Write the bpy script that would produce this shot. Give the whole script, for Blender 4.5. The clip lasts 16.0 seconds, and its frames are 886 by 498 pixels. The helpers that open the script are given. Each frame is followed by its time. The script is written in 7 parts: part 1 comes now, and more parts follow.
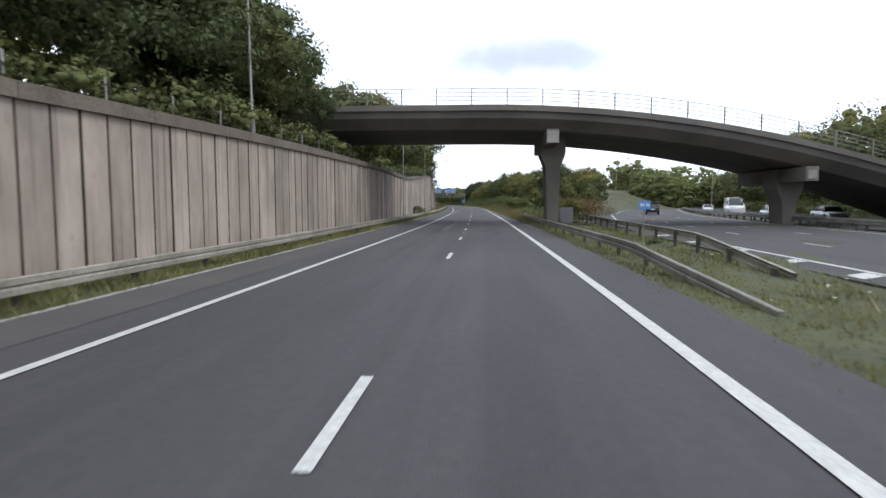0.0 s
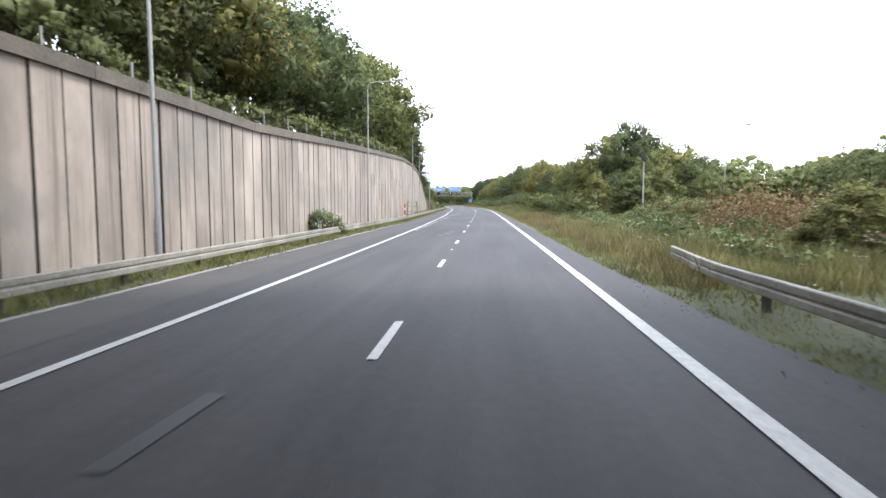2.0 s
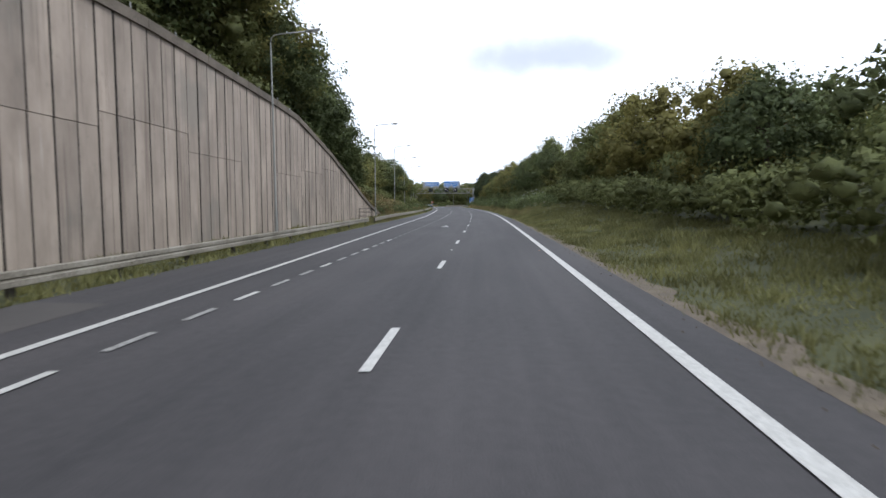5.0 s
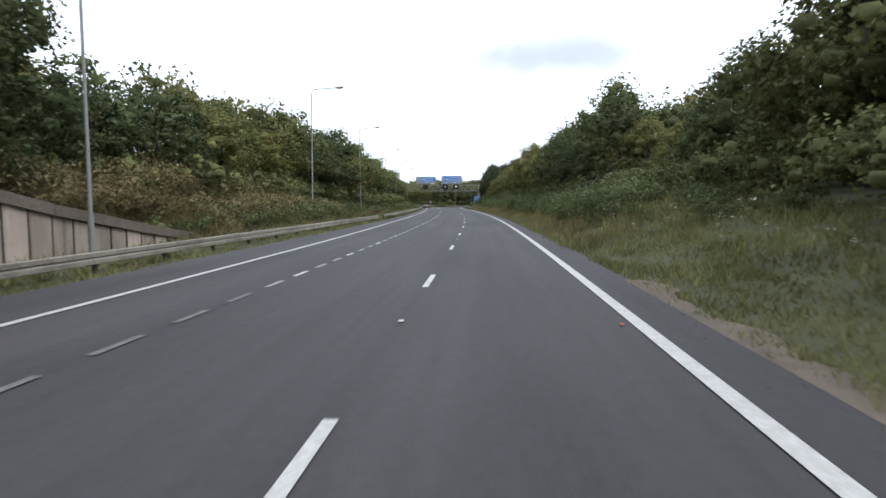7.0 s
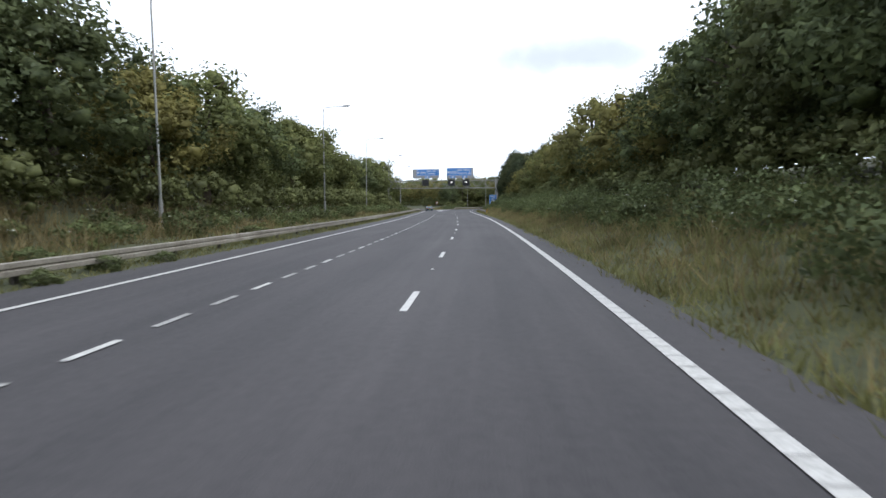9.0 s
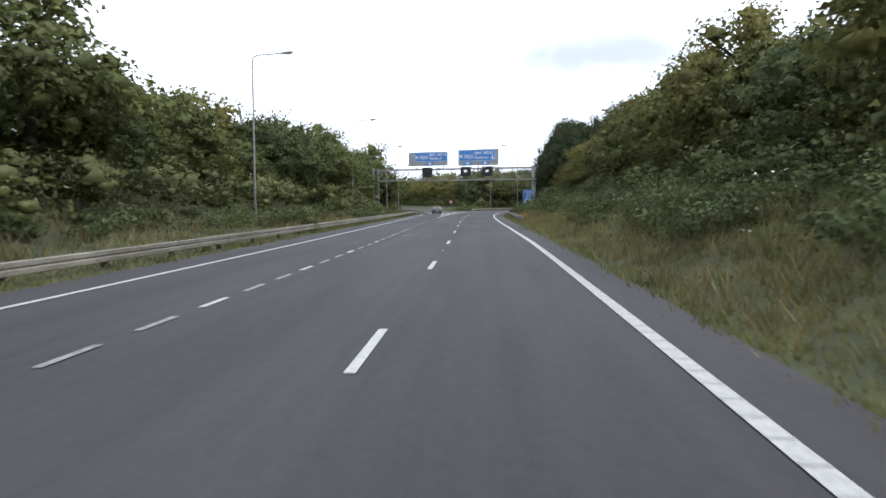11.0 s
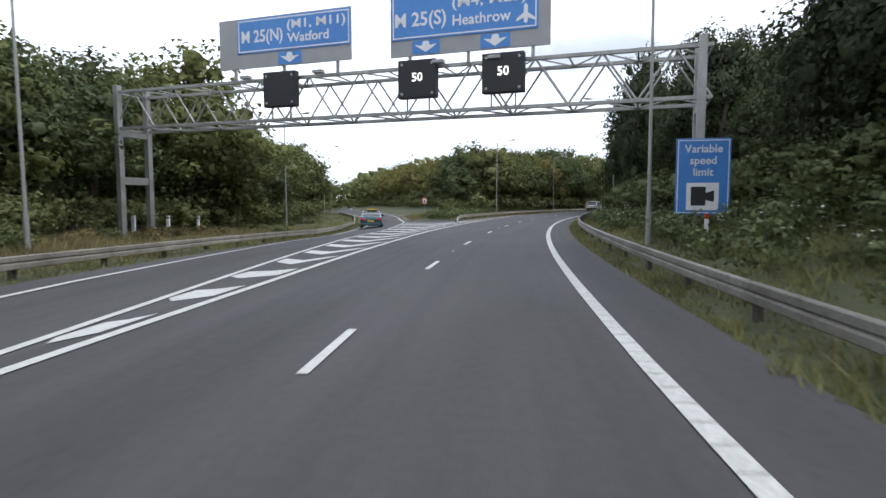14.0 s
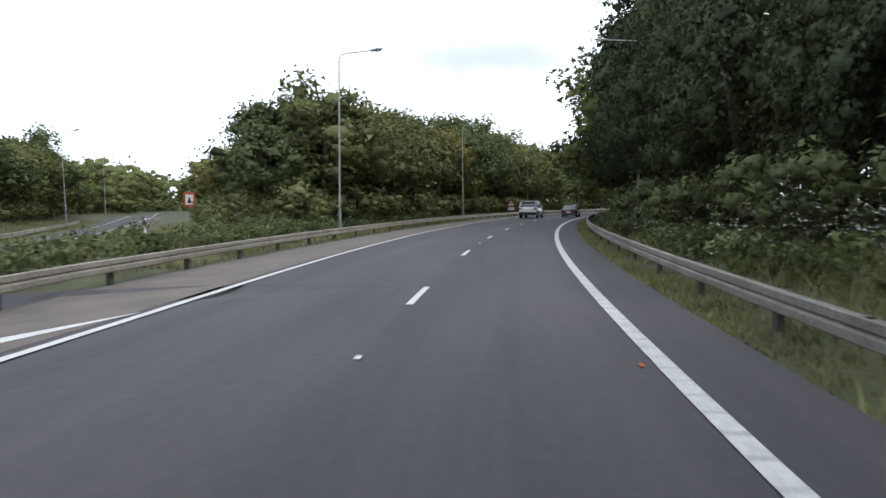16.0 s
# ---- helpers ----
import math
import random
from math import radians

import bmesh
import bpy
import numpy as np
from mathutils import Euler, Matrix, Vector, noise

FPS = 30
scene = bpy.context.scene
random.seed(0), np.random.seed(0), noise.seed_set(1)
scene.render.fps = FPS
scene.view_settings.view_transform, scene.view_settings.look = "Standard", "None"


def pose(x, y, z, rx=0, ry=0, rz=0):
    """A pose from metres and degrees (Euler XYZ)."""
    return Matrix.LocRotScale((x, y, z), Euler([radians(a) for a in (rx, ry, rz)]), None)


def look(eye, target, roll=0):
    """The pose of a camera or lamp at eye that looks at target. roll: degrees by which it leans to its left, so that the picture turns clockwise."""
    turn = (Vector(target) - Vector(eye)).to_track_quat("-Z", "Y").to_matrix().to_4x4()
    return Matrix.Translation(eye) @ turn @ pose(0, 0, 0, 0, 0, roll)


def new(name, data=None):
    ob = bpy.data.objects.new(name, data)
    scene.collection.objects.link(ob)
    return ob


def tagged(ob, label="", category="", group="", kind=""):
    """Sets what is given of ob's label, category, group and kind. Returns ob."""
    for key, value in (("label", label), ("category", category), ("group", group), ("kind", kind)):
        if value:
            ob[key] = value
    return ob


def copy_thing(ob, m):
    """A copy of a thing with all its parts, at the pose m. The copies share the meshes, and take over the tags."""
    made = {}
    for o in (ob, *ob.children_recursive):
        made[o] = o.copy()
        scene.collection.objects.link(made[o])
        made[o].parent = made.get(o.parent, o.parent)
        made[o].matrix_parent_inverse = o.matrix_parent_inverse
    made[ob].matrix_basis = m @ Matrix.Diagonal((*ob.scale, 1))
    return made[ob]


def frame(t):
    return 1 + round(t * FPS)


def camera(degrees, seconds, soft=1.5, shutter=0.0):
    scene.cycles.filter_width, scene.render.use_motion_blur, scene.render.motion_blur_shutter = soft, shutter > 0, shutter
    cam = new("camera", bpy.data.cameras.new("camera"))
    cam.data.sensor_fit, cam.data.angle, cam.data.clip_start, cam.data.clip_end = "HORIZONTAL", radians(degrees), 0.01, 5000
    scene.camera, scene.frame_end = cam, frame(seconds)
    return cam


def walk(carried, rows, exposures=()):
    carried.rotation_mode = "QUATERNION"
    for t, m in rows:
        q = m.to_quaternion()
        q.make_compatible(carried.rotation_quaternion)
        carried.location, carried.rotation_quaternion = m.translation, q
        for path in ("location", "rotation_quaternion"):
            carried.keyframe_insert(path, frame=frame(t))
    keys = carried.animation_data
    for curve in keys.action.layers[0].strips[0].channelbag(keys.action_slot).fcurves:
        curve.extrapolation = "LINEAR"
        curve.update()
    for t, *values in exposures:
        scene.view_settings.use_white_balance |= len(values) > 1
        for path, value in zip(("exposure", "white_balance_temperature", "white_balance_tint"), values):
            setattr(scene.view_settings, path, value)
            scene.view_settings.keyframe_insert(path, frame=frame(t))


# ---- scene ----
# ---- camera ----
cam = camera(74.0, 16.0, soft=1.5, shutter=0.1)

# t, x, y, yaw to the right, pitch
ROWS = (
    (0.0, 0.00, 0.00, -4.29, -4.46, -0.00),
    (0.5, -0.02, 12.10, -4.36, -4.48, 0.02),
    (1.0, -0.07, 24.20, -4.54, -4.53, -0.01),
    (1.5, -0.17, 36.30, -4.86, -4.51, -0.01),
    (2.0, -0.32, 48.39, -5.23, -4.45, -0.02),
    (2.5, -0.52, 60.48, -5.44, -4.52, -0.00),
    (3.0, -0.76, 72.57, -5.57, -4.48, -0.00),
    (3.5, -1.04, 84.65, -5.62, -4.45, -0.01),
    (4.0, -1.33, 96.72, -5.72, -4.50, 0.01),
    (4.5, -1.62, 108.80, -5.73, -4.50, 0.01),
    (5.0, -1.93, 120.88, -5.77, -4.50, 0.00),
    (5.5, -2.26, 132.95, -5.86, -4.49, -0.00),
    (6.0, -2.61, 145.03, -5.98, -4.49, -0.01),
    (6.5, -3.01, 157.10, -6.23, -4.46, -0.02),
    (7.0, -3.44, 169.18, -6.54, -4.51, 0.01),
    (7.5, -3.94, 181.25, -6.84, -4.48, 0.01),
    (8.0, -4.52, 193.32, -7.05, -4.47, -0.02),
    (8.5, -5.20, 205.39, -7.77, -4.48, -0.01),
    (9.0, -6.00, 217.46, -8.23, -4.42, 0.01),
    (9.5, -6.94, 229.53, -9.05, -4.49, -0.01),
    (10.0, -7.99, 241.59, -9.63, -4.48, -0.00),
    (10.5, -9.17, 253.65, -10.17, -4.47, 0.00),
    (11.0, -10.45, 265.70, -10.65, -4.46, 0.01),
    (11.5, -11.82, 277.75, -11.05, -4.50, 0.04),
    (12.0, -13.28, 289.80, -11.43, -4.45, -0.03),
    (12.5, -14.82, 301.84, -11.67, -4.50, 0.01),
    (13.0, -16.38, 313.87, -11.72, -4.52, 0.02),
    (13.5, -17.90, 325.90, -11.30, -4.50, -0.00),
    (14.0, -19.27, 337.95, -10.40, -4.52, -0.06),
    (14.5, -20.35, 350.02, -8.66, -4.53, 0.01),
    (15.0, -20.98, 362.12, -6.32, -4.53, 0.01),
    (15.5, -21.07, 374.24, -3.54, -4.42, 0.01),
    (16.0, -20.55, 386.34, -0.45, -4.47, -0.05),
)
TURN_T = (0.0, 2.0, 4.0, 6.5, 9.0, 11.0, 12.0, 12.5, 13.0, 13.5, 14.0, 14.5, 15.0, 15.5, 16.0)
TURN = (-0.29, -0.53, -0.04, -0.41, -1.3, -0.9, -0.75, -0.37, 0.31, 1.3, 2.74, 4.19, 5.12, 5.9, 6.15)
PACE_T = (0.0, 4.0, 8.0, 12.0, 16.0)
PACE = (24.21, 24.16, 24.17, 24.27, 24.23)
EYE = 1.65
EXPOSURE = ((0, -0.05), (0.6, -0.1), (1.0, -0.15), (1.4, -0.3), (1.7, 0.5), (2.0, 1.2), (2.2, 0.95), (2.5, 0.36), (3.0, 0.0), (4.0, -0.05), (6.5, -0.02), (9, 0.06), (14.5, 0.0), (16, 0.1))
walk(cam, [(t, pose(x, y, EYE, 90 + pitch, 0, -yaw)) for t, x, y, yaw, pitch, roll in ROWS], exposures=[(t, e, 6250, 10) for t, e in EXPOSURE])

# ---- world, sun ----
world = bpy.data.worlds.new("overcast_sky")
scene.world = world
world.use_nodes = True
wt = world.node_tree
wt.nodes.clear()
w_out = wt.nodes.new("ShaderNodeOutputWorld")
w_bg = wt.nodes.new("ShaderNodeBackground")
w_sky = wt.nodes.new("ShaderNodeTexSky")
w_sky.sky_type = "NISHITA"
w_sky.sun_disc = False
w_sky.sun_elevation = radians(48)
w_sky.sun_rotation = radians(110)
w_sky.air_density, w_sky.dust_density = 1.0, 2.0
w_scale = wt.nodes.new("ShaderNodeVectorMath")
w_scale.operation = "SCALE"
w_scale.inputs["Scale"].default_value = 0.10
wt.links.new(w_sky.outputs["Color"], w_scale.inputs[0])
w_co = wt.nodes.new("ShaderNodeTexCoord")
w_map = wt.nodes.new("ShaderNodeMapping")
w_map.inputs["Scale"].default_value = (2.0, 2.0, 7.0)
w_map.inputs["Location"].default_value = (0.35, 0.1, 0.0)
wt.links.new(w_co.outputs["Generated"], w_map.inputs["Vector"])
w_noise = wt.nodes.new("ShaderNodeTexNoise")
w_noise.inputs["Scale"].default_value = 1.3
w_noise.inputs["Detail"].default_value = 6.0
w_noise.inputs["Roughness"].default_value = 0.5
wt.links.new(w_map.outputs["Vector"], w_noise.inputs["Vector"])
w_ramp = wt.nodes.new("ShaderNodeValToRGB")
w_ramp.color_ramp.elements[0].position, w_ramp.color_ramp.elements[0].color = 0.26, (0.70, 0.70, 0.70, 1)
w_ramp.color_ramp.elements[1].position, w_ramp.color_ramp.elements[1].color = 0.40, (1, 1, 1, 1)
wt.links.new(w_noise.outputs["Fac"], w_ramp.inputs["Fac"])
w_mix = wt.nodes.new("ShaderNodeMix")
w_mix.data_type = "RGBA"
w_mix.inputs["B"].default_value = (1.05, 1.12, 1.24, 1)
wt.links.new(w_ramp.outputs["Color"], w_mix.inputs["Factor"])
wt.links.new(w_scale.outputs["Vector"], w_mix.inputs["A"])
# one soft grey cloud low ahead
w_sep = wt.nodes.new("ShaderNodeSeparateXYZ")
wt.links.new(w_co.outputs["Generated"], w_sep.inputs[0])


def w_math(op, a, b):
    nd = wt.nodes.new("ShaderNodeMath")
    nd.operation = op
    for i, v in enumerate((a, b)):
        if isinstance(v, (int, float)):
            nd.inputs[i].default_value = v
        else:
            wt.links.new(v, nd.inputs[i])
    return nd.outputs[0]


w_fine = wt.nodes.new("ShaderNodeTexNoise")
w_fine.inputs["Scale"].default_value, w_fine.inputs["Detail"].default_value = 9.0, 5.0
wt.links.new(w_co.outputs["Generated"], w_fine.inputs["Vector"])
w_x = w_math("DIVIDE", w_math("SUBTRACT", w_sep.outputs["X"], 0.07), 0.20)
w_z = w_math("DIVIDE", w_math("SUBTRACT", w_sep.outputs["Z"], 0.232), 0.055)
w_d = w_math("SQRT", w_math("ADD", w_math("MULTIPLY", w_x, w_x), w_math("MULTIPLY", w_z, w_z)), 0)
w_d = w_math("ADD", w_d, w_math("MULTIPLY", w_math("SUBTRACT", w_fine.outputs["Fac"], 0.5), 1.3))
w_rg = wt.nodes.new("ShaderNodeMapRange")
w_rg.interpolation_type = "SMOOTHSTEP"
w_rg.inputs["From Min"].default_value, w_rg.inputs["From Max"].default_value = 0.2, 1.0
w_rg.inputs["To Min"].default_value, w_rg.inputs["To Max"].default_value = 0.85, 0.0
wt.links.new(w_d, w_rg.inputs["Value"])
w_front = w_math("MULTIPLY", w_rg.outputs["Result"], w_math("GREATER_THAN", w_sep.outputs["Y"], 0.0))
w_mix2 = wt.nodes.new("ShaderNodeMix")
w_mix2.data_type = "RGBA"
w_mix2.inputs["B"].default_value = (0.52, 0.57, 0.66, 1)
wt.links.new(w_front, w_mix2.inputs["Factor"])
wt.links.new(w_mix.outputs["Result"], w_mix2.inputs["A"])
wt.links.new(w_mix2.outputs["Result"], w_bg.inputs["Color"])
w_bg.inputs["Strength"].default_value = 1.35
wt.links.new(w_bg.outputs["Background"], w_out.inputs["Surface"])

sun_data = bpy.data.lights.new("sun", "SUN")
sun_data.energy, sun_data.angle, sun_data.color = 1.45, radians(14), (1.0, 0.97, 0.92)
sun = new("sun", sun_data)
sun.matrix_world = look((60, -20, 80), (0, 0, 0))


# ---- materials ----
def material(name, base, rough=0.8, metal=0.0, dark=None, grain=30.0, blotch=1.2, mix=0.5, bump=0.0, rnd=0.0, island=0.0, spec=0.5, coat=0.0, tint=None, stretch=None):
    """Principled surface with variation at two scales; rnd varies it by object, island by loose piece."""
    mt = bpy.data.materials.new(name)
    mt.use_nodes = True
    nt = mt.node_tree
    bs = nt.nodes["Principled BSDF"]
    bs.inputs["Roughness"].default_value, bs.inputs["Metallic"].default_value = rough, metal
    bs.inputs["Specular IOR Level"].default_value = spec
    bs.inputs["Coat Weight"].default_value = coat
    dark = dark or tuple(c * 0.6 for c in base)
    co = nt.nodes.new("ShaderNodeTexCoord")
    vec = co.outputs["Object"]
    if stretch:
        mp = nt.nodes.new("ShaderNodeMapping")
        mp.inputs["Scale"].default_value = stretch
        nt.links.new(vec, mp.inputs["Vector"])
        vec = mp.outputs["Vector"]
    big, fine = nt.nodes.new("ShaderNodeTexNoise"), nt.nodes.new("ShaderNodeTexNoise")
    big.inputs["Scale"].default_value, big.inputs["Detail"].default_value = blotch, 5
    fine.inputs["Scale"].default_value, fine.inputs["Detail"].default_value = grain, 3
    nt.links.new(vec, big.inputs["Vector"])
    nt.links.new(co.outputs["Object"], fine.inputs["Vector"])
    mean = nt.nodes.new("ShaderNodeMix")
    mean.inputs["Factor"].default_value = mix
    nt.links.new(big.outputs["Fac"], mean.inputs["A"])
    nt.links.new(fine.outputs["Fac"], mean.inputs["B"])
    ramp = nt.nodes.new("ShaderNodeValToRGB")
    ramp.color_ramp.elements[0].position, ramp.color_ramp.elements[0].color = 0.36, (*dark, 1)
    ramp.color_ramp.elements[1].position, ramp.color_ramp.elements[1].color = 0.62, (*base, 1)
    nt.links.new(mean.outputs["Result"], ramp.inputs["Fac"])
    col = ramp.outputs["Color"]
    for amount, node, out in ((rnd, "ShaderNodeObjectInfo", "Random"), (island, "ShaderNodeNewGeometry", "Random Per Island")):
        if amount:
            src = nt.nodes.new(node)
            rg = nt.nodes.new("ShaderNodeMapRange")
            rg.inputs["To Min"].default_value, rg.inputs["To Max"].default_value = 1 - amount, 1 + amount
            nt.links.new(src.outputs[out], rg.inputs["Value"])
            sc = nt.nodes.new("ShaderNodeVectorMath")
            sc.operation = "SCALE"
            nt.links.new(col, sc.inputs[0])
            nt.links.new(rg.outputs["Result"], sc.inputs["Scale"])
            col = sc.outputs["Vector"]
            if tint:
                tm = nt.nodes.new("ShaderNodeMix")
                tm.data_type = "RGBA"
                tm.inputs["B"].default_value = (*tint, 1)
                tr = nt.nodes.new("ShaderNodeMapRange")
                tr.inputs["From Min"].default_value, tr.inputs["To Max"].default_value = 0.55, 0.75
                nt.links.new(src.outputs[out], tr.inputs["Value"])
                nt.links.new(tr.outputs["Result"], tm.inputs["Factor"])
                nt.links.new(col, tm.inputs["A"])
                col = tm.outputs["Result"]
    nt.links.new(col, bs.inputs["Base Color"])
    if bump:
        bp = nt.nodes.new("ShaderNodeBump")
        bp.inputs["Strength"].default_value, bp.inputs["Distance"].default_value = bump, 0.01
        nt.links.new(fine.outputs["Fac"], bp.inputs["Height"])
        nt.links.new(bp.outputs["Normal"], bs.inputs["Normal"])
    return mt


def leaf_material(name, light, dark, autumn, island=0.3):
    """Leaves: diffuse with light passing through, varied leaf by leaf and tree by tree."""
    mt = bpy.data.materials.new(name)
    mt.use_nodes = True
    nt = mt.node_tree
    nt.nodes.clear()
    out = nt.nodes.new("ShaderNodeOutputMaterial")
    geo, info = nt.nodes.new("ShaderNodeNewGeometry"), nt.nodes.new("ShaderNodeObjectInfo")
    m1, m2 = nt.nodes.new("ShaderNodeMix"), nt.nodes.new("ShaderNodeMix")
    m1.data_type = m2.data_type = "RGBA"
    m1.inputs["A"].default_value, m1.inputs["B"].default_value = (*dark, 1), (*light, 1)
    co = nt.nodes.new("ShaderNodeTexCoord")
    fn = nt.nodes.new("ShaderNodeTexNoise")
    fn.inputs["Scale"].default_value, fn.inputs["Detail"].default_value, fn.inputs["Roughness"].default_value = 7.5, 4, 0.7
    nt.links.new(co.outputs["Object"], fn.inputs["Vector"])
    fr = nt.nodes.new("ShaderNodeMapRange")
    fr.inputs["From Min"].default_value, fr.inputs["From Max"].default_value = 0.34, 0.66
    nt.links.new(fn.outputs["Fac"], fr.inputs["Value"])
    fm = nt.nodes.new("ShaderNodeMix")
    fm.inputs["Factor"].default_value = island
    nt.links.new(fr.outputs["Result"], fm.inputs["A"])
    nt.links.new(geo.outputs["Random Per Island"], fm.inputs["B"])
    nt.links.new(fm.outputs["Result"], m1.inputs["Factor"])
    rg = nt.nodes.new("ShaderNodeMapRange")
    rg.inputs["From Min"].default_value, rg.inputs["To Max"].default_value = 0.5, 0.55
    nt.links.new(info.outputs["Random"], rg.inputs["Value"])
    nt.links.new(rg.outputs["Result"], m2.inputs["Factor"])
    nt.links.new(m1.outputs["Result"], m2.inputs["A"])
    m2.inputs["B"].default_value = (*autumn, 1)
    ns = nt.nodes.new("ShaderNodeTexNoise")
    ns.inputs["Scale"].default_value, ns.inputs["Detail"].default_value = 0.5, 2
    nt.links.new(co.outputs["Object"], ns.inputs["Vector"])
    r2 = nt.nodes.new("ShaderNodeMapRange")
    r2.inputs["From Min"].default_value, r2.inputs["From Max"].default_value = 0.3, 0.7
    r2.inputs["To Min"].default_value, r2.inputs["To Max"].default_value = 0.6, 1.35
    nt.links.new(ns.outputs["Fac"], r2.inputs["Value"])
    sc = nt.nodes.new("ShaderNodeVectorMath")
    sc.operation = "SCALE"
    nt.links.new(m2.outputs["Result"], sc.inputs[0])
    nt.links.new(r2.outputs["Result"], sc.inputs["Scale"])
    df, tl, gl = nt.nodes.new("ShaderNodeBsdfDiffuse"), nt.nodes.new("ShaderNodeBsdfTranslucent"), nt.nodes.new("ShaderNodeBsdfGlossy")
    gl.inputs["Roughness"].default_value, gl.inputs["Color"].default_value = 0.5, (0.6, 0.65, 0.6, 1)
    a, b = nt.nodes.new("ShaderNodeMixShader"), nt.nodes.new("ShaderNodeMixShader")
    a.inputs[0].default_value, b.inputs[0].default_value = 0.28, 0.025
    nt.links.new(sc.outputs["Vector"], df.inputs["Color"])
    nt.links.new(sc.outputs["Vector"], tl.inputs["Color"])
    nt.links.new(df.outputs[0], a.inputs[1])
    nt.links.new(tl.outputs[0], a.inputs[2])
    nt.links.new(a.outputs[0], b.inputs[1])
    nt.links.new(gl.outputs[0], b.inputs[2])
    nt.links.new(b.outputs[0], out.inputs["Surface"])
    return mt


def asphalt_material(name):
    """Worn asphalt: pale aggregate, polished wheel tracks, dark oily lane middles, streaks and patches along the lanes."""
    mt = bpy.data.materials.new(name)
    mt.use_nodes = True
    nt = mt.node_tree
    bs = nt.nodes["Principled BSDF"]
    bs.inputs["Specular IOR Level"].default_value = 0.4
    co = nt.nodes.new("ShaderNodeTexCoord")
    uv = nt.nodes.new("ShaderNodeUVMap")
    uv.uv_map = "along_road"
    sep = nt.nodes.new("ShaderNodeSeparateXYZ")
    nt.links.new(uv.outputs["UV"], sep.inputs[0])

    def math_(op, a, b=0.0):
        nd = nt.nodes.new("ShaderNodeMath")
        nd.operation = op
        for i, v in enumerate((a, b)):
            if isinstance(v, (int, float)):
                nd.inputs[i].default_value = v
            else:
                nt.links.new(v, nd.inputs[i])
        return nd.outputs[0]

    def tex(vec, scale, stretch, detail=4, rough=0.55):
        mp, ns = nt.nodes.new("ShaderNodeMapping"), nt.nodes.new("ShaderNodeTexNoise")
        mp.inputs["Scale"].default_value = stretch
        ns.inputs["Scale"].default_value, ns.inputs["Detail"].default_value, ns.inputs["Roughness"].default_value = scale, detail, rough
        nt.links.new(vec, mp.inputs["Vector"])
        nt.links.new(mp.outputs["Vector"], ns.inputs["Vector"])
        return ns.outputs["Fac"]

    streak = tex(uv.outputs["UV"], 1.0, (0.035, 2.2, 1), 5, 0.6)
    patch = tex(uv.outputs["UV"], 1.0, (0.09, 0.45, 1), 4)
    grit = tex(co.outputs["Object"], 55.0, (1, 1, 1), 2)
    coarse = tex(co.outputs["Object"], 7.0, (1, 1, 1), 5, 0.65)
    # lanes lie 3.3 m apart, their middles at 0.5 m
    track = math_("COSINE", math_("MULTIPLY", math_("SUBTRACT", sep.outputs["Y"], 0.5), 2 * math.pi / 1.65))
    mean = math_("ADD", math_("MULTIPLY", streak, 0.20), math_("MULTIPLY", patch, 0.34))
    mean = math_("ADD", mean, math_("ADD", math_("MULTIPLY", grit, 0.24), math_("MULTIPLY", coarse, 0.22)))
    mean = math_("SUBTRACT", mean, math_("MULTIPLY", track, 0.012))
    ramp = nt.nodes.new("ShaderNodeValToRGB")
    ramp.color_ramp.elements[0].position, ramp.color_ramp.elements[0].color = 0.36, (0.030, 0.029, 0.031, 1)
    ramp.color_ramp.elements[1].position, ramp.color_ramp.elements[1].color = 0.64, (0.066, 0.060, 0.062, 1)
    nt.links.new(mean, ramp.inputs["Fac"])
    nt.links.new(ramp.outputs["Color"], bs.inputs["Base Color"])
    nt.links.new(math_("SUBTRACT", 1.02, math_("MULTIPLY", mean, 0.4)), bs.inputs["Roughness"])
    bp = nt.nodes.new("ShaderNodeBump")
    bp.inputs["Strength"].default_value, bp.inputs["Distance"].default_value = 0.4, 0.008
    nt.links.new(grit, bp.inputs["Height"])
    nt.links.new(bp.outputs["Normal"], bs.inputs["Normal"])
    return mt


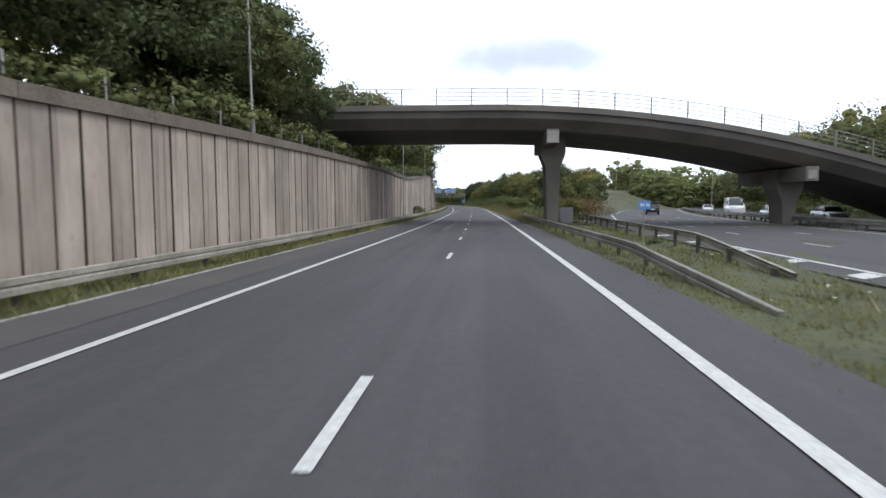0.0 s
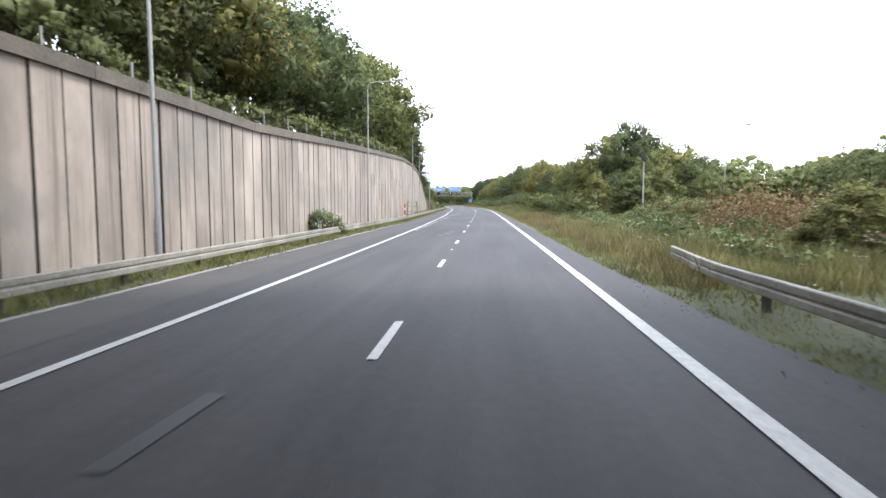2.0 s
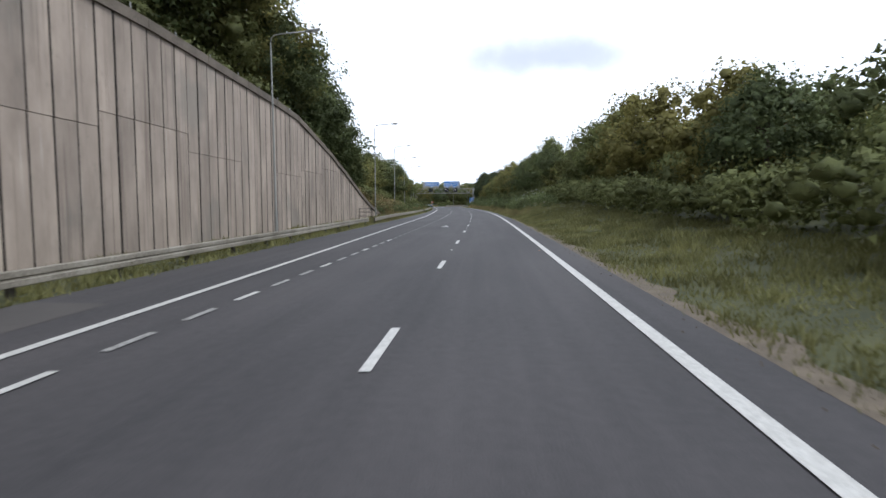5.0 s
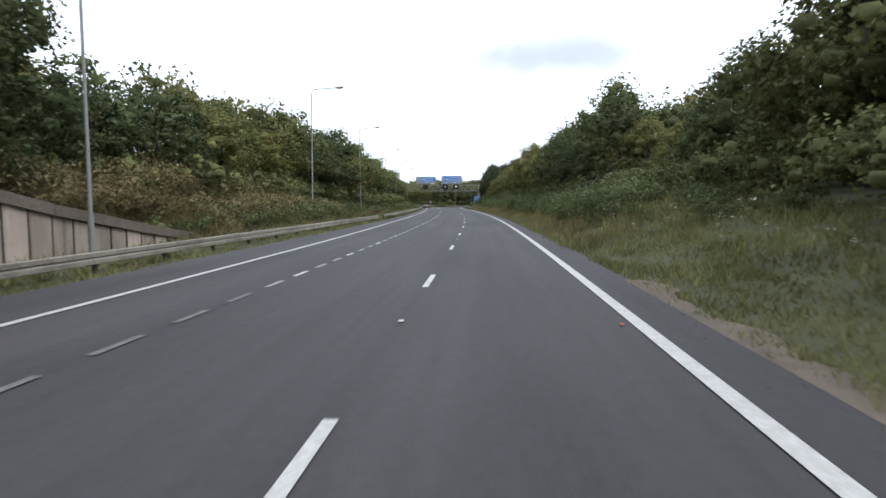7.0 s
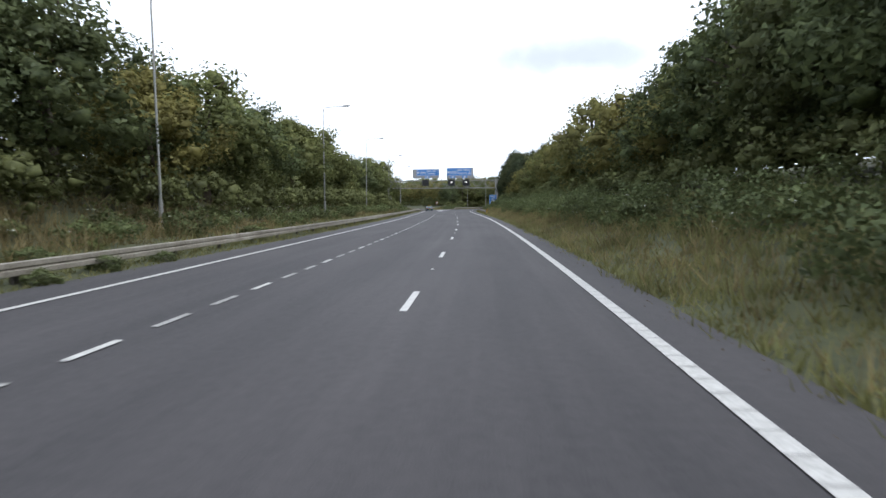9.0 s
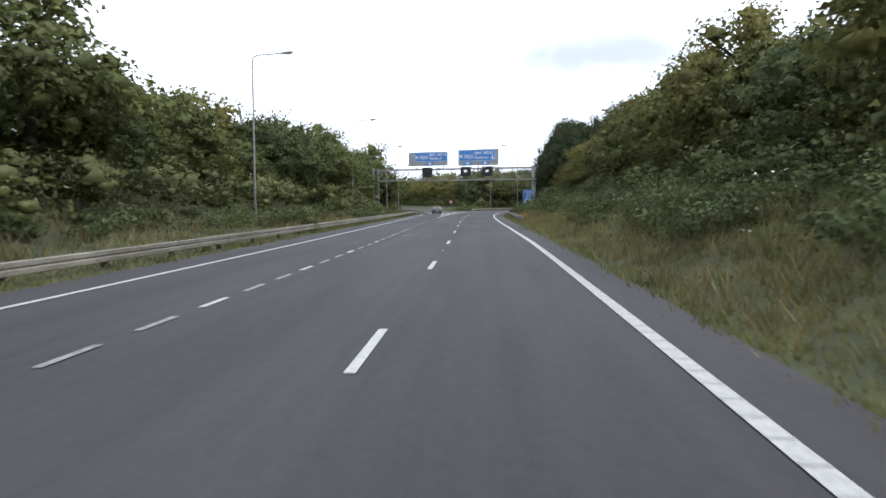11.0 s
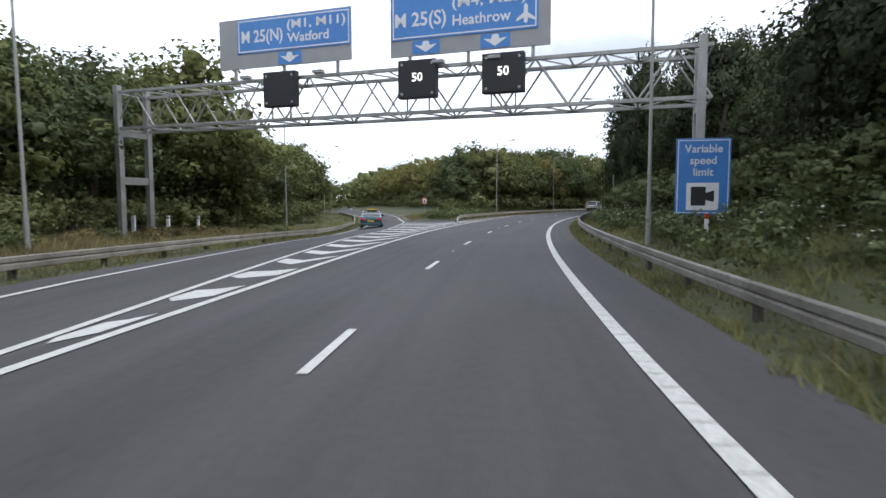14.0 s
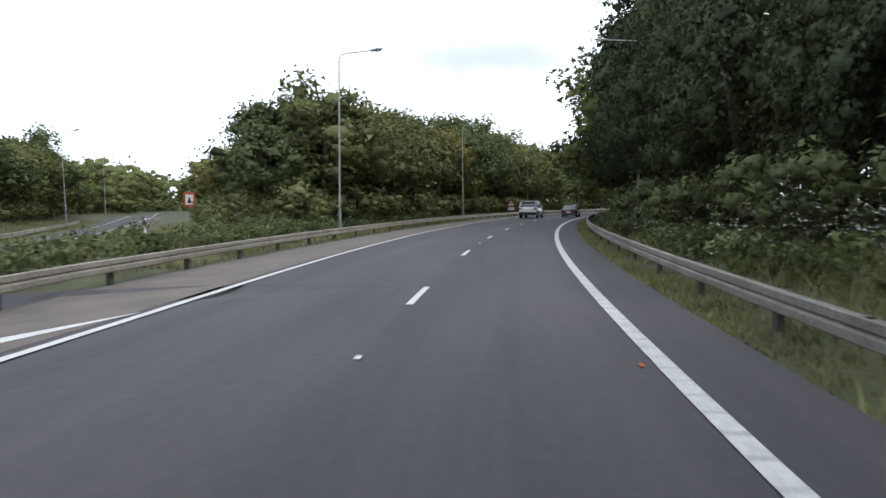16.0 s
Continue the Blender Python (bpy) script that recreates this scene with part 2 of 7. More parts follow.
def panel_material(name):
    """Buff precast concrete with rain streaks, grey green grime and pale lime runs."""
    mt = bpy.data.materials.new(name)
    mt.use_nodes = True
    nt = mt.node_tree
    bs = nt.nodes["Principled BSDF"]
    bs.inputs["Roughness"].default_value = 0.9
    co, info = nt.nodes.new("ShaderNodeTexCoord"), nt.nodes.new("ShaderNodeObjectInfo")

    def tex(scale, stretch, detail=4, rough=0.55):
        mp, ns = nt.nodes.new("ShaderNodeMapping"), nt.nodes.new("ShaderNodeTexNoise")
        mp.inputs["Scale"].default_value = stretch
        ns.inputs["Scale"].default_value, ns.inputs["Detail"].default_value, ns.inputs["Roughness"].default_value = scale, detail, rough
        nt.links.new(co.outputs["Object"], mp.inputs["Vector"])
        nt.links.new(mp.outputs["Vector"], ns.inputs["Vector"])
        return ns.outputs["Fac"]

    def span(src, lo, hi, a=0.0, b=1.0):
        rg = nt.nodes.new("ShaderNodeMapRange")
        rg.interpolation_type = "SMOOTHSTEP"
        for key, val in (("From Min", lo), ("From Max", hi), ("To Min", a), ("To Max", b)):
            rg.inputs[key].default_value = val
        nt.links.new(src, rg.inputs["Value"])
        return rg.outputs["Result"]

    def blend(fac, a, colour):
        mx = nt.nodes.new("ShaderNodeMix")
        mx.data_type = "RGBA"
        nt.links.new(fac, mx.inputs["Factor"])
        nt.links.new(a, mx.inputs["A"])
        mx.inputs["B"].default_value = (*colour, 1)
        return mx.outputs["Result"]

    base = nt.nodes.new("ShaderNodeValToRGB")
    base.color_ramp.elements[0].position, base.color_ramp.elements[0].color = 0.34, (0.238, 0.196, 0.162, 1)
    base.color_ramp.elements[1].position, base.color_ramp.elements[1].color = 0.64, (0.390, 0.322, 0.266, 1)
    nt.links.new(tex(0.75, (1, 1, 0.45), 6, 0.6), base.inputs["Fac"])
    col = base.outputs["Color"]
    col = blend(span(tex(1.0, (5.5, 5.5, 0.14), 3), 0.52, 0.70, 0, 0.80), col, (0.168, 0.130, 0.106))
    col = blend(span(tex(0.22, (1, 1, 1.3), 5), 0.54, 0.68, 0, 0.50), col, (0.185, 0.172, 0.150))
    col = blend(span(tex(1.0, (9, 9, 0.30), 2), 0.64, 0.76, 0, 0.40), col, (0.55, 0.50, 0.45))
    col = blend(span(tex(3.2, (1, 1, 0.8), 4), 0.60, 0.72, 0, 0.35), col, (0.21, 0.177, 0.147))
    rg = nt.nodes.new("ShaderNodeMapRange")
    rg.inputs["To Min"].default_value, rg.inputs["To Max"].default_value = 0.84, 1.14
    nt.links.new(info.outputs["Random"], rg.inputs["Value"])
    sc = nt.nodes.new("ShaderNodeVectorMath")
    sc.operation = "SCALE"
    nt.links.new(col, sc.inputs[0])
    nt.links.new(rg.outputs["Result"], sc.inputs["Scale"])
    nt.links.new(sc.outputs["Vector"], bs.inputs["Base Color"])
    bp = nt.nodes.new("ShaderNodeBump")
    bp.inputs["Strength"].default_value, bp.inputs["Distance"].default_value = 0.35, 0.012
    nt.links.new(tex(9.0, (1, 1, 1), 4), bp.inputs["Height"])
    nt.links.new(bp.outputs["Normal"], bs.inputs["Normal"])
    return mt


ASPHALT = asphalt_material("asphalt")
SHOULDER = material("worn_shoulder", (0.073, 0.065, 0.061), 0.9, dark=(0.050, 0.046, 0.044), grain=40, blotch=0.7, bump=0.4)
DUST = material("dusty_shoulder", (0.137, 0.111, 0.093), 0.95, dark=(0.074, 0.063, 0.056), grain=30, blotch=0.8, bump=0.5)
TAR = material("tar_seal", (0.033, 0.033, 0.035), 0.6, dark=(0.023, 0.023, 0.025))
PAINT = material("road_paint", (0.539, 0.530, 0.504), 0.6, dark=(0.365, 0.357, 0.339), grain=25, blotch=5, mix=0.6, bump=0.2)
PAINT_WORN = material("worn_road_paint", (0.383, 0.375, 0.358), 0.7, dark=(0.125, 0.121, 0.117), grain=28, blotch=6, mix=0.6)
PAINT_RIB = material("ribbed_road_paint", (0.36, 0.35, 0.335), 0.7, dark=(0.22, 0.215, 0.21), grain=25, blotch=4, mix=0.6)
PAINT_GHOST = material("ghost_road_paint", (0.185, 0.182, 0.178), 0.8, dark=(0.072, 0.069, 0.068), grain=28, blotch=6, mix=0.6)
# soil colour darkened so gaps between the blades read as shade
SOIL = material("grass_soil", (0.076, 0.080, 0.031), 0.95, dark=(0.032, 0.037, 0.016), grain=14, blotch=0.6, mix=0.5, bump=0.8)
GRAVEL = material("gravel", (0.154, 0.123, 0.088), 0.95, dark=(0.073, 0.058, 0.042), grain=30, blotch=2, bump=0.8)
PANEL = panel_material("precast_panel")
JOINT = material("joint_seal", (0.04, 0.033, 0.027), 0.9, dark=(0.02, 0.017, 0.014))
PANEL_BACK = material("wall_backing", (0.05, 0.042, 0.035), 0.95)
COPING = material("coping_concrete", (0.160, 0.132, 0.104), 0.95, dark=(0.088, 0.072, 0.056), grain=14, blotch=1.0, bump=0.4, rnd=0.1)
BRIDGE = material("bridge_concrete", (0.178, 0.158, 0.137), 0.9, dark=(0.111, 0.100, 0.087), grain=12, blotch=0.35, mix=0.35, bump=0.3)
BLOCK = material("pale_concrete", (0.323, 0.308, 0.285), 0.9)
GALV = material("galvanised_steel", (0.350, 0.350, 0.333), 0.5, metal=0.6, dark=(0.225, 0.217, 0.200), grain=20, blotch=1.5)
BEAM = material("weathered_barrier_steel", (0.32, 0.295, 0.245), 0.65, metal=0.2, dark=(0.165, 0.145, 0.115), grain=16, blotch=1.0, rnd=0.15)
BEAM_DARKER = material("darker_barrier_steel", (0.225, 0.215, 0.185), 0.65, metal=0.25, dark=(0.105, 0.094, 0.076), grain=16, blotch=1.0, rnd=0.15)
POST = material("dark_post_steel", (0.091, 0.082, 0.068), 0.7, metal=0.3)
POLE = material("lamp_column_grey", (0.333, 0.333, 0.317), 0.55, metal=0.4, dark=(0.250, 0.250, 0.233))
LANTERN = material("lantern_grey", (0.375, 0.375, 0.358), 0.5)
RAIL = material("bridge_rail_metal", (0.250, 0.250, 0.242), 0.5, metal=0.5)
BARK = material("bark", (0.11, 0.085, 0.06), 0.95, dark=(0.05, 0.04, 0.03), grain=14, blotch=3, bump=0.6)
LEAF = leaf_material("oak_leaves", (0.204, 0.216, 0.073), (0.083, 0.102, 0.041), (0.240, 0.190, 0.055))
LEAF_DARK = leaf_material("dark_leaves", (0.143, 0.168, 0.067), (0.057, 0.076, 0.037), (0.162, 0.153, 0.051))
LEAF_FIR = leaf_material("fir_needles", (0.085, 0.110, 0.062), (0.040, 0.058, 0.036), (0.080, 0.095, 0.050))
# oak leaves darkened in colour to stand for shade at the bend
LEAF_SHADE = leaf_material("shade_oak_leaves", (0.080, 0.098, 0.044), (0.032, 0.044, 0.023), (0.094, 0.098, 0.036))
LEAF_BUSH = leaf_material("bramble_leaves", (0.178, 0.204, 0.081), (0.073, 0.096, 0.043), (0.194, 0.178, 0.061))
GRASS = leaf_material("grass_blades", (0.241, 0.237, 0.094), (0.103, 0.121, 0.043), (0.232, 0.196, 0.089), 0.9)
DRY = leaf_material("dry_weeds", (0.278, 0.222, 0.104), (0.130, 0.104, 0.050), (0.235, 0.174, 0.078), 0.9)
DOCK = leaf_material("rusty_dock", (0.235, 0.150, 0.075), (0.120, 0.088, 0.046), (0.225, 0.140, 0.065))
FLOWER = material("white_flowers", (0.517, 0.517, 0.458), 0.9, dark=(0.333, 0.350, 0.283))
BLUE = material("sign_blue", (0.050, 0.205, 0.52), 0.4, dark=(0.042, 0.175, 0.46), grain=4, blotch=0.6)
SIGN_GREY = material("sign_back_grey", (0.308, 0.308, 0.308), 0.6, dark=(0.254, 0.254, 0.254))
WHITE = material("sign_white", (0.696, 0.696, 0.696), 0.5, dark=(0.626, 0.626, 0.626))
BLACK = material("matt_black", (0.012, 0.012, 0.013), 0.6, dark=(0.009, 0.009, 0.01))
YELLOW = material("sign_yellow", (0.600, 0.350, 0.025), 0.5, dark=(0.500, 0.283, 0.017))
ORANGE = material("marker_orange", (0.458, 0.083, 0.025), 0.5, dark=(0.417, 0.075, 0.017))
RED = material("sign_red", (0.45, 0.02, 0.02), 0.5, dark=(0.38, 0.015, 0.015))
TEAL_PAINT = material("teal_car_paint", (0.025, 0.071, 0.087), 0.25, metal=0.3, dark=(0.020, 0.058, 0.073), coat=0.8)
WHITE_PAINT = material("white_car_paint", (0.643, 0.643, 0.643), 0.3, dark=(0.591, 0.591, 0.591), coat=0.8)
GREY_PAINT = material("dark_car_paint", (0.035, 0.03, 0.035), 0.3, metal=0.3, dark=(0.028, 0.024, 0.028), coat=0.8)
SILVER_PAINT = material("silver_car_paint", (0.350, 0.358, 0.375), 0.3, metal=0.5, dark=(0.308, 0.317, 0.333), coat=0.6)
GLASS = material("car_glass", (0.018, 0.022, 0.026), 0.08, dark=(0.014, 0.017, 0.02), spec=0.8)
RUBBER = material("tyre_rubber", (0.018, 0.018, 0.018), 0.85)
ALLOY = material("alloy_rim", (0.40, 0.40, 0.42), 0.35, metal=0.8)
TAIL = material("tail_lamp_red", (0.42, 0.015, 0.015), 0.25, dark=(0.3, 0.01, 0.01))


def lit(name, colour, strength):
    mt = bpy.data.materials.new(name)
    mt.use_nodes = True
    bs = mt.node_tree.nodes["Principled BSDF"]
    bs.inputs["Base Color"].default_value = (*colour, 1)
    bs.inputs["Emission Color"].default_value = (*colour, 1)
    bs.inputs["Emission Strength"].default_value = strength
    return mt


LED_WHITE = lit("signal_led_white", (1.0, 0.95, 0.88), 1.0)

# ---- the road's axis ----
# s: metres along the camera's way, u: metres to the right of it
def build_axis():
    dt = 0.05
    ts = np.arange(0, 16.001, dt)
    rate, pace = np.interp(ts, TURN_T, TURN), np.interp(ts, PACE_T, PACE)
    head = np.concatenate([[0], np.cumsum((rate[1:] + rate[:-1]) / 2 * dt)])
    a = np.radians(head)
    x = np.concatenate([[0], np.cumsum((pace * np.sin(a))[1:] * dt)])
    y = np.concatenate([[0], np.cumsum((pace * np.cos(a))[1:] * dt)])
    head, x, y = list(head), list(x), list(y)
    step = 24.2 * dt
    for i in range(160):
        head.append(head[-1] + 5.2 * dt)
        x.append(x[-1] + step * math.sin(radians(head[-1])))
        y.append(y[-1] + step * math.cos(radians(head[-1])))
    n = 70
    x, y, head = [0.0] * n + x, [-(n - i) * step for i in range(n)] + y, [0.0] * n + head
    x, y, head = np.array(x), np.array(y), np.array(head)
    s = np.concatenate([[0], np.cumsum(np.hypot(np.diff(x), np.diff(y)))])
    return s - s[n], x, y, head


AX_S, AX_X, AX_Y, AX_H = build_axis()


def place(s, u):
    """World x, y of road coordinates; works on arrays."""
    a = np.radians(np.interp(s, AX_S, AX_H))
    return np.interp(s, AX_S, AX_X) + u * np.cos(a), np.interp(s, AX_S, AX_Y) - u * np.sin(a)


def heading(s):
    return float(np.interp(s, AX_S, AX_H))


def curve(*pairs):
    xs, ys = [p[0] for p in pairs], [p[1] for p in pairs]
    return lambda s: np.interp(s, xs, ys)


def bend(*pairs):
    """Like curve, but rounded at the given places."""
    xs, ys = np.array([p[0] for p in pairs], float), np.array([p[1] for p in pairs], float)
    slope = np.gradient(ys, xs)

    def at(s):
        s = np.clip(np.asarray(s, float), xs[0], xs[-1])
        i = np.clip(np.searchsorted(xs, s, side="right") - 1, 0, len(xs) - 2)
        w = xs[i + 1] - xs[i]
        k = (s - xs[i]) / w
        return (1 + 2 * k) * (1 - k) ** 2 * ys[i] + k * (1 - k) ** 2 * w * slope[i] + k * k * (3 - 2 * k) * ys[i + 1] + k * k * (k - 1) * w * slope[i + 1]

    return at


# plan of the road, in s and u
wall_u = curve((-90, -8.9), (75, -8.9), (110, -9.6), (125, -10.1), (160, -12.0), (196, -12.7))
wall_top = curve((-90, 3.6), (0, 3.72), (11, 3.95), (20, 4.25), (30, 4.5), (45, 4.72), (62, 4.75), (71, 4.7), (80, 5.2), (92, 5.85), (108, 6.6), (120, 7.15), (140, 7.5), (157, 7.25), (165, 6.0), (173, 4.3), (180, 2.65), (187, 1.3), (194, 0.35))
verge_left = curve((-90, -6.7), (60, -6.8), (100, -6.9), (130, -7.6), (165, -8.4), (230, -8.8), (335, -8.9), (345, -9.3), (355, -10.2), (366, -11.5), (377, -13.2), (385, -15.2), (397, -19.2))
verge_right = curve((-90, 3.6), (50, 3.55), (65, 3.05), (300, 3.1), (330, 3.0), (560, 3.0))
edge_left = bend((-90, -4.5), (0, -4.6), (30, -4.4), (70, -4.35), (90, -4.5), (105, -4.75), (120, -5.0), (168, -6.3), (195, -6.75), (215, -7.2), (235, -7.45), (300, -7.5), (330, -7.7), (345, -8.2), (355, -9.3), (366, -10.8), (377, -12.6), (385, -14.6), (397, -18.5), (410, -25.2), (420, -31.4), (433, -42), (450, -59), (470, -84))
edge_right = curve((-90, 2.2), (10, 2.2), (40, 2.08), (290, 2.1), (320, 1.75), (345, 1.65), (375, 1.82), (560, 1.8))
lane_u = curve((-90, -1.12), (20, -1.12), (60, -1.22), (160, -1.15), (260, -1.2), (290, -1.4), (320, -1.7), (350, -1.75), (375, -1.36), (560, -1.28))
short_u = curve((80, -4.2), (160, -4.2), (230, -4.35), (290, -4.48), (330, -4.75))
gore_left = bend((342, -5.05), (348, -5.6), (355, -6.4), (366, -7.8), (377, -9.2), (385, -11.0), (395, -13.9), (400, -16.2), (410, -21.0), (420, -27.0), (433, -37.0), (450, -53), (470, -77), (500, -115))
gore_right = curve((332, -4.72), (350, -4.65), (363, -4.8), (372, -4.95), (385, -5.0), (395, -5.1), (406, -5.4), (420, -5.6), (560, -5.7))
branch_out = bend((395, -18.4), (397, -19.4), (410, -26.2), (420, -32.4), (433, -43.2), (450, -60.6), (470, -86), (500, -125))
branch_in = lambda s: gore_left(s) + 0.6

mc_u = curve((-90, 9.0), (14, 9.1), (30, 9.6), (45, 11.0), (60, 13.4), (80, 17.6), (110, 26), (150, 39), (200, 58), (260, 82))


def ground_z(s, u):
    """Height of the earth at road coordinates (arrays)."""
    s, u = np.broadcast_arrays(np.asarray(s, float), np.asarray(u, float))
    z = np.where(s > 345, -0.22, -0.06)
    # left: bank behind the wall, and open bank past its end
    wu, wt_ = wall_u(s), wall_top(s) - 0.3
    back = wu - 1.15 - u
    behind = wt_ + np.minimum(np.maximum(back, 0) * 0.16, 6.0)
    left_wall = np.where(back > 0, behind, -0.04)
    off = np.where(s < 397, verge_left(s), branch_out(s)) - u
    bank = -0.04 + np.clip(off, 0, 5) * 0.10 + np.clip(off - 5, 0, 6) * 0.35 + np.clip(off - 11, 0, 30) * 0.16
    level = np.interp(s, (335, 352, 395, 420), (0, 1, 1, 0))
    clear = -0.04 + np.clip(off, 0, 12.5) * 0.03 + np.clip(off - 12.5, 0, 6) * 0.3 + np.clip(off - 18.5, 0, 30) * 0.16
    bank = bank * (1 - level) + clear * level
    bank = bank * np.clip((450 - s) / 60, 0.25, 1)
    blend = np.clip((s - 186) / 14, 0, 1)
    left = left_wall * (1 - blend) + bank * blend
    z = np.where(off > 0, left, z)
    # the wedge between the two branches
    mid = (s > 397) & (u < -8.7) & (off < 0)
    lbr = branch_in(s) + 0.4
    z = np.where(mid & (u > lbr), -0.04 + np.clip(np.minimum(-8.7 - u, u - lbr), 0, 25) * 0.10, z)
    # right: verge and rising bank
    r = u - verge_right(s)
    low = -0.04 + np.clip(r - 1, 0, 12) * 0.05
    high = -0.04 + np.clip(r - 0.6, 0, 6.5) * 0.34 + np.clip(r - 8, 0, 30) * 0.14
    up = np.interp(s, (60, 95, 150, 200, 330, 365, 420), (0.0, 0.1, 0.35, 1.0, 1.0, 0.5, 0.3))
    right = low * (1 - up) + high * up
    near = np.clip((s - 75) / 30, 0, 1)
    right = right * near + (1 - near) * (-0.04)
    # level ground under the main carriageway
    level = np.where(s < 262, np.clip((mc_u(s) - 1.5 - u) / 4, 0, 1), 1)
    right = -0.06 + (right + 0.06) * level
    return np.where(r > 0, right, z)


def height(s, u):
    return float(ground_z(s, u))


# ---- mesh helpers ----
def part(name, bm, mat, parent=None, label="", smooth=False):
    """Links a bmesh as one mesh object under a thing or a part."""
    me = bpy.data.meshes.new(name)
    bm.to_mesh(me)
    bm.free()
    return link(name, me, mat, parent, label, smooth)


def link(name, me, mat, parent=None, label="", smooth=False):
    if smooth:
        me.shade_smooth()
    if mat and not me.materials:
        me.materials.append(mat)
    ob = new(name, me)
    if parent:
        ob.parent = parent
    if label:
        tagged(ob, label)
    return ob


def raw(name, verts, faces, mat, parent=None, label="", smooth=False):
    me = bpy.data.meshes.new(name)
    me.from_pydata([tuple(v) for v in verts], [], [tuple(f) for f in faces])
    me.update()
    return link(name, me, mat, parent, label, smooth)


def quads(name, verts, mat, parent=None, n=4, soft=None):
    """A mesh of loose n-gons from an array of corners (pieces * n, 3). soft: a shading normal for each piece."""
    me = bpy.data.meshes.new(name)
    v = np.asarray(verts, np.float32).reshape(-1, 3)
    k = len(v) // n
    me.vertices.add(len(v))
    me.vertices.foreach_set("co", v.ravel())
    me.loops.add(len(v))
    me.loops.foreach_set("vertex_index", np.arange(len(v), dtype=np.int32))
    me.polygons.add(k)
    me.polygons.foreach_set("loop_start", np.arange(0, len(v), n, dtype=np.int32))
    me.polygons.foreach_set("loop_total", np.full(k, n, np.int32))
    if soft is not None:
        me.polygons.foreach_set("use_smooth", np.ones(k, bool))
    me.update(calc_edges=True)
    if soft is not None:
        me.normals_split_custom_set_from_vertices((soft if len(soft) == len(v) else np.repeat(soft, n, axis=0)).tolist())
    return link(name, me, mat, parent)


def box(bm, x0, x1, y0, y1, z0, z1, bevel=0.0):
    """Adds a box to bm."""
    m = Matrix.Translation(((x0 + x1) / 2, (y0 + y1) / 2, (z0 + z1) / 2)) @ Matrix.Diagonal((x1 - x0, y1 - y0, z1 - z0, 1))
    made = bmesh.ops.create_cube(bm, size=1, matrix=m)
    if bevel:
        es = list({e for v in made["verts"] for e in v.link_edges})
        bmesh.ops.bevel(bm, geom=es, offset=bevel, segments=2, affect="EDGES", profile=0.5)
    return bm


def boxed(*a, **k):
    return box(bmesh.new(), *a, **k)


def tube(bm, a, b, r0, r1=None, seg=10):
    """Adds a tapered round bar from a to b."""
    a, b = Vector(a), Vector(b)
    way = b - a
    m = Matrix.Translation((a + b) / 2) @ way.to_track_quat("Z", "Y").to_matrix().to_4x4()
    bmesh.ops.create_cone(bm, cap_ends=True, segments=seg, radius1=r0, radius2=r0 if r1 is None else r1, depth=way.length, matrix=m)
    return bm


def empty(name, m, label, category, group="", kind=""):
    ob = new(name)
    ob.empty_display_size = 0.2
    ob.matrix_world = m
    return tagged(ob, label, category, group, kind)


def stand(s, u, turn=0.0, z=None, scale=1.0):
    """Pose at road coordinates: x to the right, y along the road."""
    x, y = place(s, u)
    return pose(float(x), float(y), height(s, u) if z is None else z, 0, 0, -heading(s) + turn) @ Matrix.Scale(scale, 4)


def ribbon(name, s0, s1, f0, f1, z, mat, parent=None, step=2.0, cols=1, thick=0.0):
    """A strip of road surface between two lines u = f0(s) and u = f1(s)."""
    n = max(2, int((s1 - s0) / step) + 1)
    ss = np.linspace(s0, s1, n)
    verts, faces = [], []
    for s in ss:
        a, b = float(f0(s)), float(f1(s))
        for c in range(cols + 1):
            u = a + (b - a) * c / cols
            x, y = place(s, u)
            verts.append((float(x), float(y), z))
    w = cols + 1
    for i in range(n - 1):
        for c in range(cols):
            k = i * w + c
            faces.append((k, k + 1, k + 1 + w, k + w))
    if thick:
        m = len(verts)
        verts += [(v[0], v[1], v[2] - thick) for v in verts]
        for i in range(n - 1):
            k = i * w
            faces.append((k + w, k + w + m, k + m, k))
            k = i * w + cols
            faces.append((k, k + m, k + w + m, k + w))
        for c in range(cols):
            faces.append((c, c + m, c + 1 + m, c + 1))
            k = (n - 1) * w + c
            faces.append((k + 1, k + 1 + m, k + m, k))
    ob = raw(name, verts, faces, mat, parent)
    if thick:
        side = [float(f0(s)) + (float(f1(s)) - float(f0(s))) * c / cols for s in ss for c in range(cols + 1)]
        along = [float(s) for s in ss for c in range(cols + 1)]
        uv = ob.data.uv_layers.new(name="along_road")
        for lp in ob.data.loops:
            k = lp.vertex_index % len(side)
            uv.data[lp.index].uv = (along[k], side[k])
    return ob


def offset(f, d):
    return lambda s: f(s) + d


